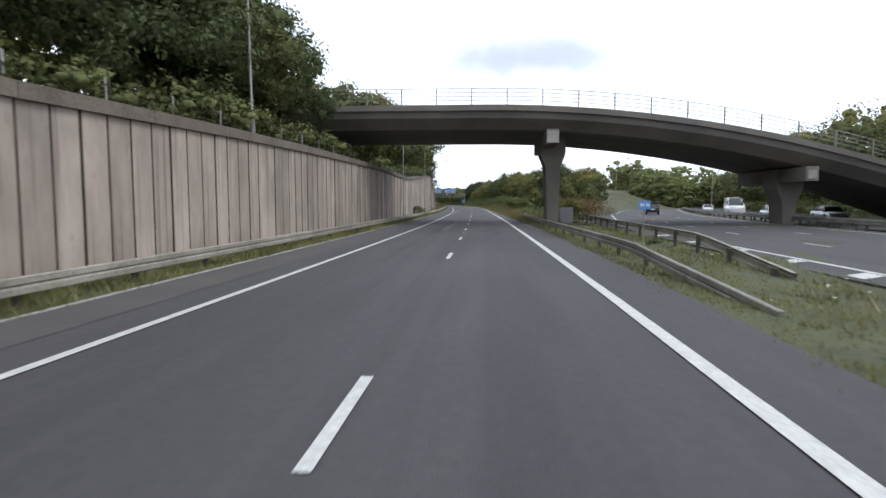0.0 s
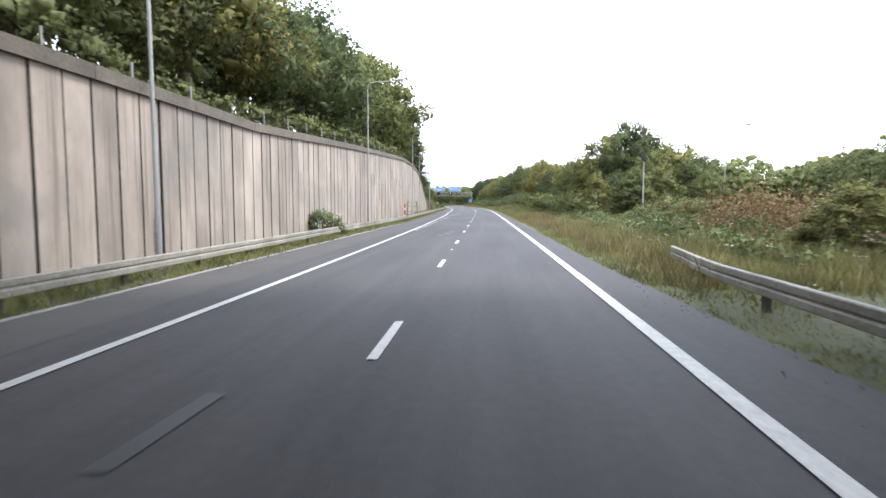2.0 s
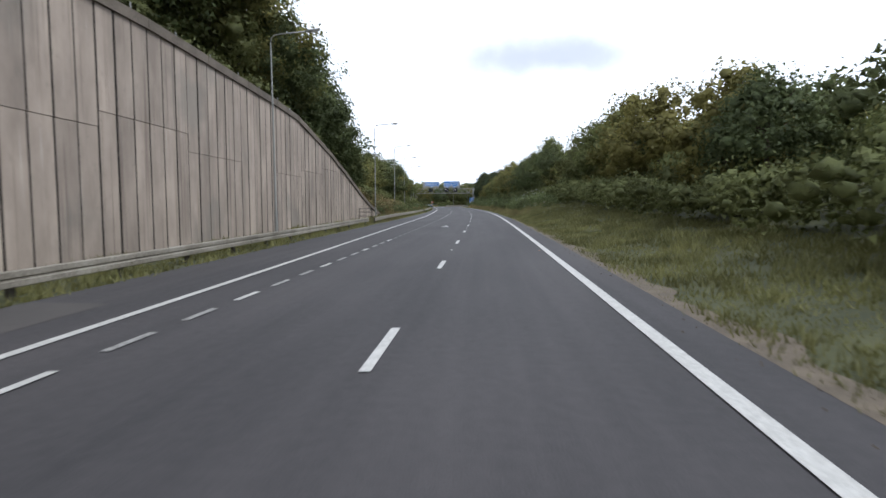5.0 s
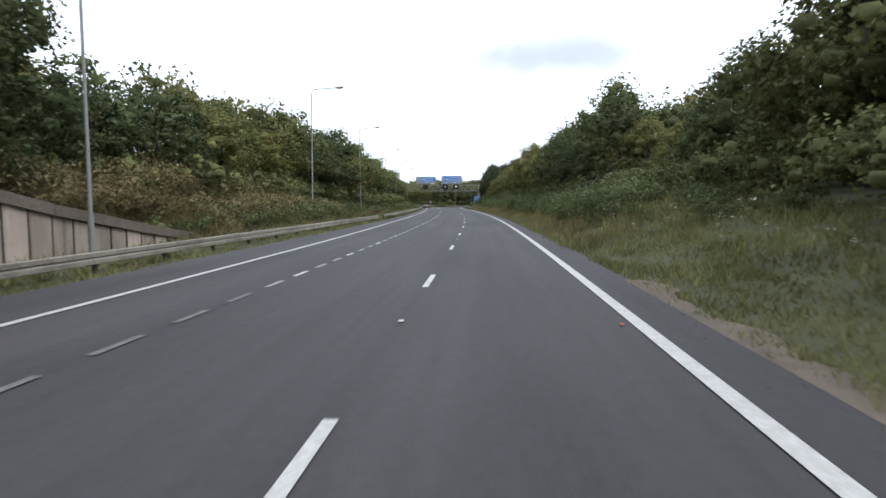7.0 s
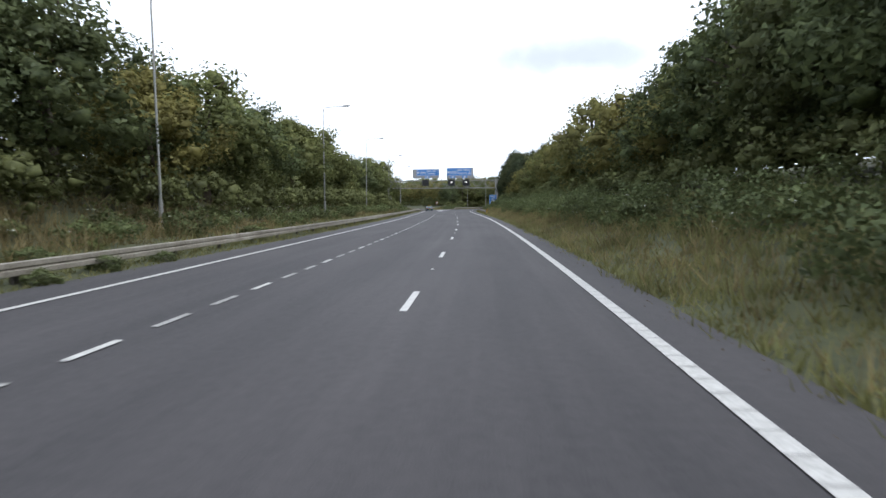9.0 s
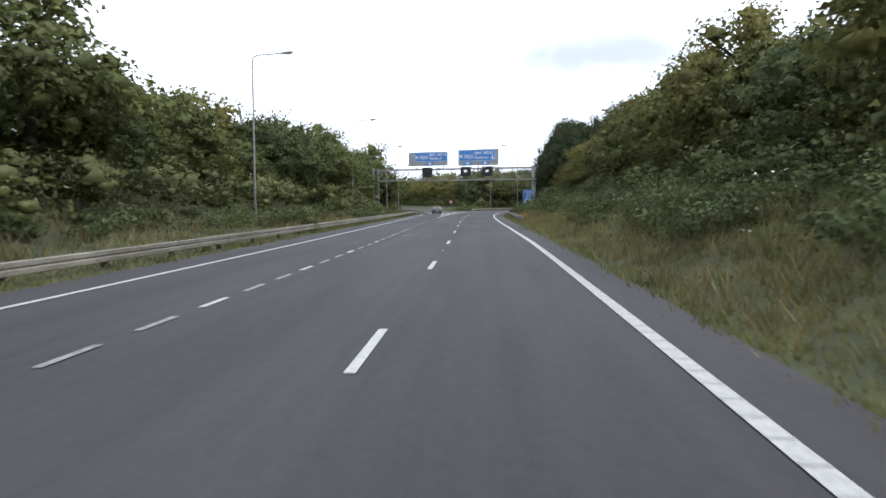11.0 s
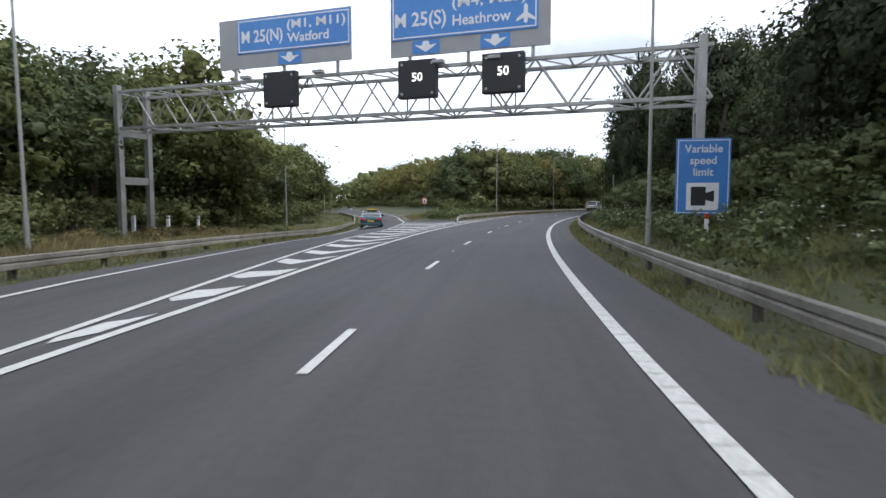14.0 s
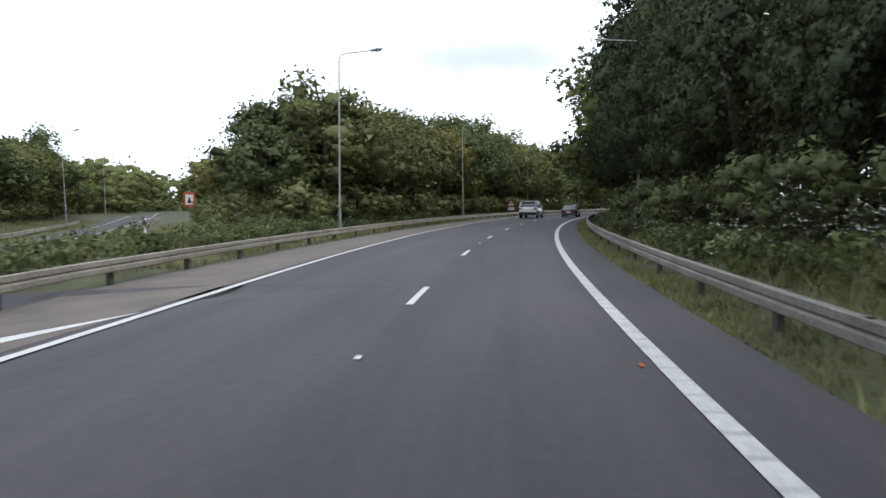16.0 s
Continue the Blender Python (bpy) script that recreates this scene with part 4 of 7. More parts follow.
def build_bridge():
    root = empty("bridge", pose(0, 0, 0), "grey brown concrete road bridge with metal railings", "bridge")
    us = np.linspace(-34, 44, 40)
    ht = radians(0)

    def sweep(name, prof, mat, label="", smooth=False):
        verts, faces = [], []
        for u in us:
            for s, z in prof(u):
                x, y = place(48.0, u)
                verts.append((float(x), float(y) + (s - 48.0), z))
        m = len(prof(0.0))
        for i in range(len(us) - 1):
            for j in range(m):
                faces.append((i * m + j, (i + 1) * m + j, (i + 1) * m + (j + 1) % m, i * m + (j + 1) % m))
        faces += [tuple(range(m)), tuple(reversed(range(len(verts) - m, len(verts))))]
        return raw(name, verts, faces, mat, root, label, smooth)

    sweep("deck", lambda u: ((BR_S0 + 0.15, deck_top(u) - 0.16), (BR_S0 + 0.35, deck_top(u) - 0.9), (BR_S0 + 1.4, soffit(u)), (BR_S1 - 1.4, soffit(u)), (BR_S1 - 0.35, deck_top(u) - 0.9), (BR_S1 - 0.15, deck_top(u) - 0.16)), BRIDGE, "grey brown concrete deck with sloping sides")
    for a, b in ((BR_S0, BR_S0 + 0.5), (BR_S1 - 0.5, BR_S1)):
        sweep("edge_beam", lambda u: ((a, deck_top(u)), (a, deck_top(u) - 0.42), (b, deck_top(u) - 0.42), (b, deck_top(u))), BRIDGE, "paler concrete edge beam")
    for s in (BR_S0 + 0.25, BR_S1 - 0.25):
        for h, r in ((1.18, 0.024), (0.9, 0.02), (0.62, 0.02), (0.34, 0.02)):
            bm = bmesh.new()
            pts = []
            for u in np.linspace(-34, 44, 53):
                x, y = place(48.0, u)
                pts.append(Vector((float(x), float(y) + s - 48, deck_top(u) + h)))
            pipe(bm, pts, r)
            part("guard_rail", bm, RAIL, root)
        for u in np.arange(-34, 44, 2.55):
            x, y = place(48.0, u)
            bm = boxed(-0.035, 0.035, -0.05, 0.05, 0, 1.2, 0.006)
            ob = part("rail_post", bm, RAIL, root)
            ob.matrix_world = pose(float(x), float(y) + s - 48, deck_top(u) - 0.02)
    # piers with flared heads and a cross beam each
    for u in (5.45, 23.6):
        x, y = place(48.0, u)
        top = soffit(u) + 0.05
        bm = bmesh.new()
        prof = ((-0.42, -0.2), (-0.58, top - 2.5), (-0.98, top - 1.5), (-0.98, top), (0.98, top), (0.98, top - 1.5), (0.58, top - 2.5), (0.42, -0.2))
        lo = [bm.verts.new((p, -1.1, z)) for p, z in prof]
        hi = [bm.verts.new((p, 1.1, z)) for p, z in prof]
        bm.faces.new(lo)
        bm.faces.new(list(reversed(hi)))
        for i in range(len(prof)):
            bm.faces.new((lo[i], hi[i], hi[(i + 1) % len(prof)], lo[(i + 1) % len(prof)]))
        bmesh.ops.recalc_face_normals(bm, faces=bm.faces)
        bmesh.ops.bevel(bm, geom=[e for e in bm.edges], offset=0.04, segments=1, affect="EDGES")
        ob = part("pier", bm, BRIDGE, root, "dark concrete pier with a flared head")
        ob.matrix_world = pose(float(x), float(y) + PIER_S - 48, 0)
        bm = boxed(-0.45, 0.45, BR_S0 + 0.2 - 48, BR_S1 - 2.5 - 48, top - 1.05, top - 0.02, 0.03)
        ob = part("cross_beam", bm, BRIDGE, root)
        ob.matrix_world = pose(float(x) - 0.45, float(y), 0)
        bm = boxed(-0.43, 0.43, -0.05, 0.05, -0.43, 0.43, 0.02)
        ob = part("bearing_block", bm, BLOCK, root, "pale concrete end block")
        ob.matrix_world = pose(float(x) - 0.45, float(y) + BR_S0 + 0.16 - 48, top - 0.58) @ Matrix.Scale(1.0 if u < 10 else 0.7, 4)
    # earth-side abutment behind the wall
    x, y = place(48.0, -12.5)
    bm = boxed(-12.0, 0.0, -3.4, 7.2, 3.2, soffit(-10) + 0.05)
    ob = part("abutment", bm, BRIDGE, root)
    ob.matrix_world = pose(float(x), float(y) + 0.6, 0)
    return root


build_bridge()

# grey cabinet beside the pier
cab = empty("roadside_cabinet", stand(50.5, 7.0, z=-0.05), "grey metal roadside cabinet by the bridge pier", "cabinet")
part("housing", boxed(-0.55, 0.55, -0.35, 0.35, 0, 1.35, 0.02), SIGN_GREY, cab)
part("cabinet_door", boxed(-0.5, 0.5, -0.372, -0.352, 0.1, 1.28, 0.005), SIGN_GREY, cab)


# ---- lamp columns ----
def street_lamp(tall=10.2, arm=1.9):
    root = empty("street_lamp", Matrix(), "tall grey steel lamp column with a single arm", "street lamp", "lamp columns")
    bm = tube(bmesh.new(), (0, 0, 0), (0, 0, 1.3), 0.095, 0.09, seg=10)
    tube(bm, (0, 0, 1.3), (0, 0, tall - 0.35), 0.064, 0.04, seg=10)
    part("column", bm, POLE, root)
    bm = bmesh.new()
    pts = [Vector((0, 0, tall - 0.4)), Vector((0.04, 0, tall - 0.15)), Vector((0.18, 0, tall)), Vector((0.5, 0, tall + 0.06)), Vector((arm, 0, tall + 0.16))]
    pipe(bm, pts, 0.034, seg=8)
    part("arm", bm, POLE, root, smooth=True)
    bm = bmesh.new()
    bmesh.ops.create_uvsphere(bm, u_segments=12, v_segments=8, radius=0.5, matrix=Matrix.Translation((arm + 0.32, 0, tall + 0.19)) @ Matrix.Rotation(radians(-6), 4, "Y") @ Matrix.Diagonal((0.82, 0.30, 0.17, 1)))
    head = part("lantern", bm, LANTERN, root, "pale grey lantern", smooth=True)
    bm = bmesh.new()
    bmesh.ops.create_uvsphere(bm, u_segments=10, v_segments=6, radius=0.5, matrix=Matrix.Translation((arm + 0.36, 0, tall + 0.14)) @ Matrix.Diagonal((0.5, 0.22, 0.12, 1)))
    part("lamp_glass", bm, WHITE, head, smooth=True)
    part("access_door", boxed(-0.05, 0.05, -0.118, -0.108, 0.45, 0.95, 0.002), GALV, root)
    return root


lamps = [(26.0, -10.4, 0), (62.8, -8.35, 0), (90.5, -8.4, 0), (121.4, -8.9, 0), (151.0, -10.9, 0), (186.3, -11.9, 0), (216.6, -13.5, 0), (243.0, -14.0, 0), (274.5, -14.2, 0), (303.0, -14.4, 0), (332.2, -14.4, 0), (356.0, -15.2, 0), (388.5, -23.0, 0), (417.5, -37.0, 0), (440, -53.5, 0), (462, -78, 0),
         (359.2, 4.85, 180), (393.3, 6.3, 180), (422.0, 6.2, 180), (452.0, 6.2, 180), (419.8, -10.6, 0), (451.0, -10.6, 0), (481.0, -10.6, 0), (511, -10.6, 0),
         (116, 26.6, 0), (110, 42.5, 180), (185, 37.5, 0)]
lamp = street_lamp()
for i, (s, u, turn) in enumerate(lamps):
    lean = pose(0, 0, 0, 0, (i * 37 % 7 - 3) * 0.25, 0)
    if i == 0:
        lamp.matrix_world = stand(s, u, turn) @ lean
        first = lamp
    else:
        copy_thing(first, stand(s, u, turn) @ lean)


# ---- words as flat meshes ----
def words(text, size, parent, at, mat=None, name="letter", align="CENTER", bold=0.004, width=0.0):
    cu = bpy.data.curves.new(name, "FONT")
    cu.body, cu.size, cu.align_x, cu.align_y, cu.offset, cu.extrude = text, size, align, "CENTER", bold, 0.004
    cu.resolution_u = 3
    tmp = new(name, cu)
    dg = bpy.context.evaluated_depsgraph_get()
    me = bpy.data.meshes.new_from_object(tmp.evaluated_get(dg))
    bpy.data.objects.remove(tmp)
    # one mesh a letter: pieces that overlap from side to side belong together
    bm = bmesh.new()
    bm.from_mesh(me)
    bpy.data.meshes.remove(me)
    if width:
        span = max(v.co.x for v in bm.verts) - min(v.co.x for v in bm.verts)
        for v in bm.verts:
            v.co.x *= width / span
    seen, spans = set(), []
    for v in bm.verts:
        if v in seen:
            continue
        stack, isle = [v], []
        seen.add(v)
        while stack:
            q = stack.pop()
            isle.append(q)
            for e in q.link_edges:
                o = e.other_vert(q)
                if o not in seen:
                    seen.add(o)
                    stack.append(o)
        xs = [q.co.x for q in isle]
        spans.append([min(xs), max(xs), isle])
    spans.sort(key=lambda t: t[0])
    letters = []
    for lo, hi, isle in spans:
        if letters and lo < letters[-1][1] - 0.3 * min(hi - lo, letters[-1][1] - letters[-1][0]):
            letters[-1][1] = max(hi, letters[-1][1])
            letters[-1][2] += isle
        else:
            letters.append([lo, hi, list(isle)])
    for lo, hi, isle in letters:
        index = {q: i for i, q in enumerate(isle)}
        fs = {f for q in isle for f in q.link_faces}
        ob = raw(name, [q.co for q in isle], [[index[q] for q in f.verts] for f in fs], mat or WHITE, parent)
        ob.matrix_local = Matrix.Translation(at) @ Euler((radians(90), 0, 0)).to_matrix().to_4x4()
    bm.free()


def flat(name, pts, y, mat, parent, label=""):
    """A flat shape in the x-z plane, facing -y, 6 mm thick."""
    bm = bmesh.new()
    a = [bm.verts.new((x, y, z)) for x, z in pts]
    b = [bm.verts.new((x, y + 0.006, z)) for x, z in pts]
    bm.faces.new(a)
    bm.faces.new(list(reversed(b)))
    for i in range(len(pts)):
        bm.faces.new((a[i], b[i], b[(i + 1) % len(pts)], a[(i + 1) % len(pts)]))
    bmesh.ops.recalc_face_normals(bm, faces=bm.faces)
    return part(name, bm, mat, parent, label)


def rect(x0, x1, z0, z1):
    return [(x0, z0), (x1, z0), (x1, z1), (x0, z1)]


# ---- sign gantry ----
def build_gantry():
    turn = -10.5
    root = empty("sign_gantry", stand(364.3, 0.3, turn=turn, z=-0.1), "grey steel lattice gantry with blue motorway signs", "sign gantry")
    x0, x1, zb, zt, dep = -21.2, 7.5, 5.62, 7.5, 0.95
    for y in (-dep, dep):
        for z in (zb, zt):
            part("chord", boxed(x0, x1, y - 0.075, y + 0.075, z - 0.075, z + 0.075, 0.01), GALV, root)
    n = 22
    step = (x1 - x0) / n
    for y in (-dep, dep):
        for i in range(n):
            a, b = x0 + i * step, x0 + (i + 1) * step
            p, q = ((a, y, zb), (b, y, zt)) if i % 2 == 0 else ((a, y, zt), (b, y, zb))
            part("diagonal", tube(bmesh.new(), p, q, 0.045, seg=6), GALV, root)
    for i in range(n):
        a, b = x0 + i * step, x0 + (i + 1) * step
        for z in (zb, zt):
            s = 1 if i % 2 else -1
            part("brace", tube(bmesh.new(), (a, -dep * s, z), (b, dep * s, z), 0.035, seg=6), GALV, root)
    for i in range(0, n + 1, 2):
        a = x0 + i * step
        for z in (zb, zt):
            part("cross_tie", tube(bmesh.new(), (a, -dep, z), (a, dep, z), 0.04, seg=6), GALV, root)
    for x in (x0 + 0.2, x1 - 0.35):
        g = -0.1
        for y in (-dep, dep):
            part("leg", boxed(x - 0.15, x + 0.15, y - 0.15, y + 0.15, g - 0.9, zt + 0.35, 0.015), GALV, root, "square grey steel leg")
        part("leg_tie", boxed(x - 0.1, x + 0.1, -dep + 0.15, dep - 0.15, 2.7, 3.1, 0.01), GALV, root)
        part("leg_tie", boxed(x - 0.1, x + 0.1, -dep + 0.15, dep - 0.15, zb - 0.4, zb - 0.1, 0.01), GALV, root)
    fy = -dep - 0.22
    # left sign: grey board, blue panel
    b1 = part("sign_board", boxed(-14.2, -7.15, fy, fy + 0.08, 8.05, 10.35, 0.01), SIGN_GREY, root, "grey backing board")
    part("sign_panel", boxed(-13.15, -7.15, fy - 0.03, fy - 0.004, 8.72, 10.3, 0.01), BLUE, b1, "blue direction panel for the northbound motorway")
    border = flat("border", rect(-13.08, -7.22, 8.79, 8.84), fy - 0.04, WHITE, b1)
    flat("border", rect(-13.08, -7.22, 10.18, 10.23), fy - 0.04, WHITE, b1)
    flat("border", rect(-13.08, -13.03, 8.84, 10.18), fy - 0.04, WHITE, b1)
    flat("border", rect(-7.27, -7.22, 8.84, 10.18), fy - 0.04, WHITE, b1)
    words("M 25(N)", 0.76, b1, (-11.77, fy - 0.04, 9.45), bold=0.012, width=2.25)
    words("(M1, M11)", 0.55, b1, (-8.9, fy - 0.04, 9.84), bold=0.007, width=3.0)
    words("Watford", 0.58, b1, (-9.3, fy - 0.04, 9.24), bold=0.008, width=2.15)
    # right sign
    b2 = part("sign_board", boxed(-5.25, 1.6, fy, fy + 0.08, 7.95, 10.55, 0.01), SIGN_GREY, root, "grey backing board")
    part("sign_panel", boxed(-5.2, 1.12, fy - 0.03, fy - 0.004, 8.62, 10.52, 0.01), BLUE, b2, "blue direction panel for the southbound motorway")
    for r in (rect(-5.13, 1.05, 8.7, 8.75), rect(-5.13, 1.05, 10.39, 10.44), rect(-5.13, -5.08, 8.75, 10.39), rect(1.0, 1.05, 8.75, 10.39)):
        flat("border", r, fy - 0.04, WHITE, b2)
    words("M 25(S)", 0.80, b2, (-3.87, fy - 0.04, 9.42), bold=0.012, width=2.3)
    words("(M4, M23)", 0.58, b2, (-0.9, fy - 0.04, 9.94), bold=0.007, width=3.1)
    words("Heathrow", 0.60, b2, (-1.23, fy - 0.04, 9.22), bold=0.008, width=2.45)
    plane = [(0.62, 8.92), (0.70, 9.0), (0.70, 9.14), (1.0, 9.02), (1.0, 9.12), (0.70, 9.34), (0.70, 9.6), (0.62, 9.72), (0.54, 9.6), (0.54, 9.34), (0.24, 9.12), (0.24, 9.02), (0.54, 9.14), (0.54, 9.0)]
    flat("plane_symbol", [(x, z - 0.08) for x, z in plane], fy - 0.042, WHITE, b2)
    # lane arrow plates
    for board, xc, z in ((b1, -10.3, 8.38), (b2, -3.62, 8.29), (b2, -0.62, 8.29)):
        flat("arrow_plate", rect(xc - 0.62, xc + 0.62, z - 0.28, z + 0.28), fy - 0.02, BLUE, board, "small blue plate")
        flat("lane_arrow", [(xc, z - 0.22), (xc + 0.5, z + 0.1), (xc + 0.18, z + 0.06), (xc + 0.12, z + 0.24), (xc - 0.12, z + 0.24), (xc - 0.18, z + 0.06), (xc - 0.5, z + 0.1)], fy - 0.032, WHITE, board)
    for board_x in (-13.4, -10.7, -7.9, -4.4, -1.8, 0.9):
        part("sign_strut", boxed(board_x - 0.06, board_x + 0.06, fy + 0.08, fy + 0.2, zt, 10.2, 0.006), GALV, root)
    for board_x in (-12.6, -8.7, -3.0, -0.6):
        part("walkway_lamp", boxed(board_x - 0.25, board_x + 0.25, fy - 0.35, fy - 0.05, zt + 0.02, zt + 0.16, 0.02), SIGN_GREY, root)
    # lane signals
    for k, xc in enumerate((-10.75, -3.95, -0.25)):
        sg = part("lane_signal", boxed(xc - 0.87, xc + 0.87, fy - 0.25, fy + 0.1, 6.15, 7.75, 0.05), BLACK, root, "black lane signal box")
        for cx in (-0.68, 0.68):
            for cz in (6.34, 7.56):
                part("corner_lamp", tube(bmesh.new(), (xc + cx, fy - 0.27, cz), (xc + cx, fy - 0.252, cz), 0.06, seg=10), GALV, sg)
        if k:
            words("50", 0.5, sg, (xc + 0.02, fy - 0.262, 7.0), LED_WHITE, "signal_digit", bold=0.006)
        part("hanger", boxed(xc - 0.5, xc + 0.5, fy + 0.1, fy + 0.2, 7.2, 7.4), GALV, root)
        for dx in (-0.5, 0.5):
            part("hanger", boxed(xc + dx - 0.03, xc + dx + 0.03, fy - 0.1, fy - 0.04, zb, 6.16), GALV, root)
    return root


build_gantry()


def variable_limit_sign():
    root = empty("speed_limit_sign", stand(359.3, 6.55, turn=-3, z=height(359.3, 6.55)), "blue sign with white lettering and a camera symbol on two posts", "road sign")
    g = 1.25 - height(359.3, 6.55)
    for x in (-0.62, 0.62):
        part("sign_post", tube(bmesh.new(), (x, 0.06, -0.2), (x, 0.06, g + 2.3), 0.05, seg=8), GALV, root)
    bd = part("sign_panel", boxed(-0.85, 0.85, -0.03, 0.0, g, g + 2.5, 0.01), BLUE, root, "blue sign panel")
    for r in (rect(-0.8, 0.8, g + 2.42, g + 2.45), rect(-0.8, 0.8, g + 0.05, g + 0.08), rect(-0.8, -0.77, g + 0.08, g + 2.42), rect(0.77, 0.8, g + 0.08, g + 2.42)):
        flat("border", r, -0.042, WHITE, bd)
    for i, w in enumerate(("Variable", "speed", "limit")):
        words(w, 0.36, bd, (0, -0.04, g + 2.15 - 0.38 * i), bold=0.005)
    flat("camera_plate", rect(-0.5, 0.5, g + 0.15, g + 1.05), -0.044, WHITE, bd, "white plate")
    flat("camera_symbol", [(-0.36, g + 0.3), (0.1, g + 0.3), (0.1, g + 0.48), (0.36, g + 0.42), (0.36, g + 0.8), (0.1, g + 0.72), (0.1, g + 0.92), (-0.36, g + 0.92)], -0.054, BLACK, bd)
    return root


variable_limit_sign()


def small_sign(name, s, u, label, kind, z0=None):
    root = empty(name, stand(s, u, turn=0, z=z0), label, "road sign")
    part("sign_post", tube(bmesh.new(), (0, 0.03, -0.2), (0, 0.03, 2.3), 0.04, seg=8), GALV, root)
    if kind == "triangle":
        pl = flat("sign_panel", [(-0.6, 1.35), (0.6, 1.35), (0, 2.4)], -0.01, RED, root, "red bordered triangle")
        flat("sign_face", [(-0.42, 1.45), (0.42, 1.45), (0, 2.18)], -0.02, WHITE, pl, "white centre")
        flat("symbol", rect(-0.05, 0.05, 1.55, 1.95), -0.03, BLACK, pl)
        flat("sub_plate", rect(-0.5, 0.5, 0.8, 1.22), -0.012, WHITE, root)
    else:
        pl = flat("sign_panel", rect(-0.45, 0.45, 1.2, 2.2), -0.01, ORANGE, root, "orange red square board")
        flat("sign_face", [(-0.3, 1.35), (0.3, 1.35), (0.3, 2.05), (-0.3, 2.05)], -0.02, WHITE, pl)
        flat("symbol", [(-0.18, 1.45), (0.18, 1.45), (0.0, 1.95)], -0.03, BLACK, pl)
    return root


small_sign("warning_sign", 470, -9.9, "red and white warning triangle on a grey post", "triangle")
small_sign("advisory_sign", 424.0, -23.5, "orange red square sign board on a short post", "square")
small_sign("advisory_sign", 446, -62, "orange red square sign board by the branch road", "square")

# orange marker post and steel frame by the wall
mk = empty("marker_post", stand(109.8, -8.3, z=-0.05), "orange and white marker post behind the barrier", "marker post")
part("post_foot", boxed(-0.05, 0.05, -0.04, 0.04, 0, 0.5, 0.01), WHITE, mk, "white foot")
part("post_lower", boxed(-0.1, 0.1, -0.05, 0.05, 0.5, 1.0, 0.01), ORANGE, mk)
part("post_band", boxed(-0.06, 0.06, -0.04, 0.04, 1.0, 1.2, 0.01), WHITE, mk, "white band")
part("post_upper", boxed(-0.08, 0.08, -0.05, 0.05, 1.2, 1.65, 0.01), ORANGE, mk)


def steel_frame(s, u, h):
    root = empty("steel_frame", stand(s, u, z=-0.05), "rusty open steel frame standing against the wall", "frame", "steel frames")
    for x in (-0.55, 0.55):
        for y in (-0.3, 0.3):
            part("upright", tube(bmesh.new(), (x * 1.2, y, 0), (x, y * 0.6, h), 0.025, seg=6), POST, root)
    for z in (h * 0.35, h * 0.68, h - 0.03):
        for y in (-0.22, 0.22):
            part("cross_bar", tube(bmesh.new(), (-0.62, y, z), (0.62, y, z), 0.02, seg=6), POST, root)
    return root


steel_frame(121.6, -8.9, 1.9)
steel_frame(177.6, -11.4, 1.15)

# white marker posts on the left verge near the gantry
for i, (s, u, h, w) in enumerate(((369.4, -21.9, 1.3, 0.11), (370.9, -21.9, 1.3, 0.11), (372.3, -21.9, 1.15, 0.1), (375.2, -21.9, 1.15, 0.09), (327.0, -12.3, 0.8, 0.05), (410, -15.5, 0.9, 0.05))):
    p = empty("verge_post", stand(s, u), "short white verge post in rough grass", "post", "verge posts")
    part("shaft", boxed(-w, w, -w * 0.6, w * 0.6, -0.1, h, 0.015), WHITE, p)
    part("cap", boxed(-w, w, -w * 0.6 - 0.004, w * 0.6 + 0.004, h - 0.18, h - 0.06, 0.004), GALV, p)
p = empty("verge_post", stand(357.5, 6.2), "red and white verge post behind the crash barrier", "post", "verge posts")
part("shaft", boxed(-0.06, 0.06, -0.04, 0.04, -0.1, 0.75, 0.01), WHITE, p)
part("cap", boxed(-0.062, 0.062, -0.044, 0.044, 0.62, 0.77, 0.004), RED, p)


# camera mast in the grass wedge
mast = empty("camera_mast", stand(87.4, 10.2), "slim grey mast with a tilted traffic camera box", "camera mast")
part("pole", tube(bmesh.new(), (0, 0, -0.2), (0, 0, 4.3), 0.06, 0.045, seg=8), POLE, mast)
bm = boxed(-0.14, 0.14, -0.34, 0.34, -0.13, 0.13, 0.03)
bmesh.ops.transform(bm, matrix=Matrix.Translation((-0.05, 0, 4.5)) @ Matrix.Rotation(radians(55), 4, "Y") @ Matrix.Rotation(radians(90), 4, "Z"), verts=bm.verts)
part("camera_box", bm, BLACK, mast, "dark camera housing")
part("bracket", tube(bmesh.new(), (0, 0, 4.2), (-0.05, 0, 4.42), 0.04, seg=6), POLE, mast)


# ---- the main carriageway beyond the grass wedge ----
main_road = tagged(ribbon("road", -80, 260, offset(mc_u, -1.2), offset(mc_u, 12.0), 0.0, ASPHALT, step=4, cols=3, thick=0.12), "wide grey asphalt main carriageway", "road", kind="structure")
tagged(ribbon("road", -80, 260, offset(mc_u, 14.0), offset(mc_u, 25.5), 0.0, ASPHALT, step=4, cols=3, thick=0.12), "grey asphalt opposite carriageway", "road", kind="structure")
marking("edge_line", -80, 260, mc_u, 0.18, PAINT, main_road)
marking("edge_line", -80, 260, offset(mc_u, 11.3), 0.16, PAINT, main_road)
for s0 in np.arange(-40, 200, 9.0):
    for d in (3.6, 7.3):
        marking("lane_dash", s0, s0 + 2, offset(mc_u, d), 0.13, PAINT, main_road, step=1)
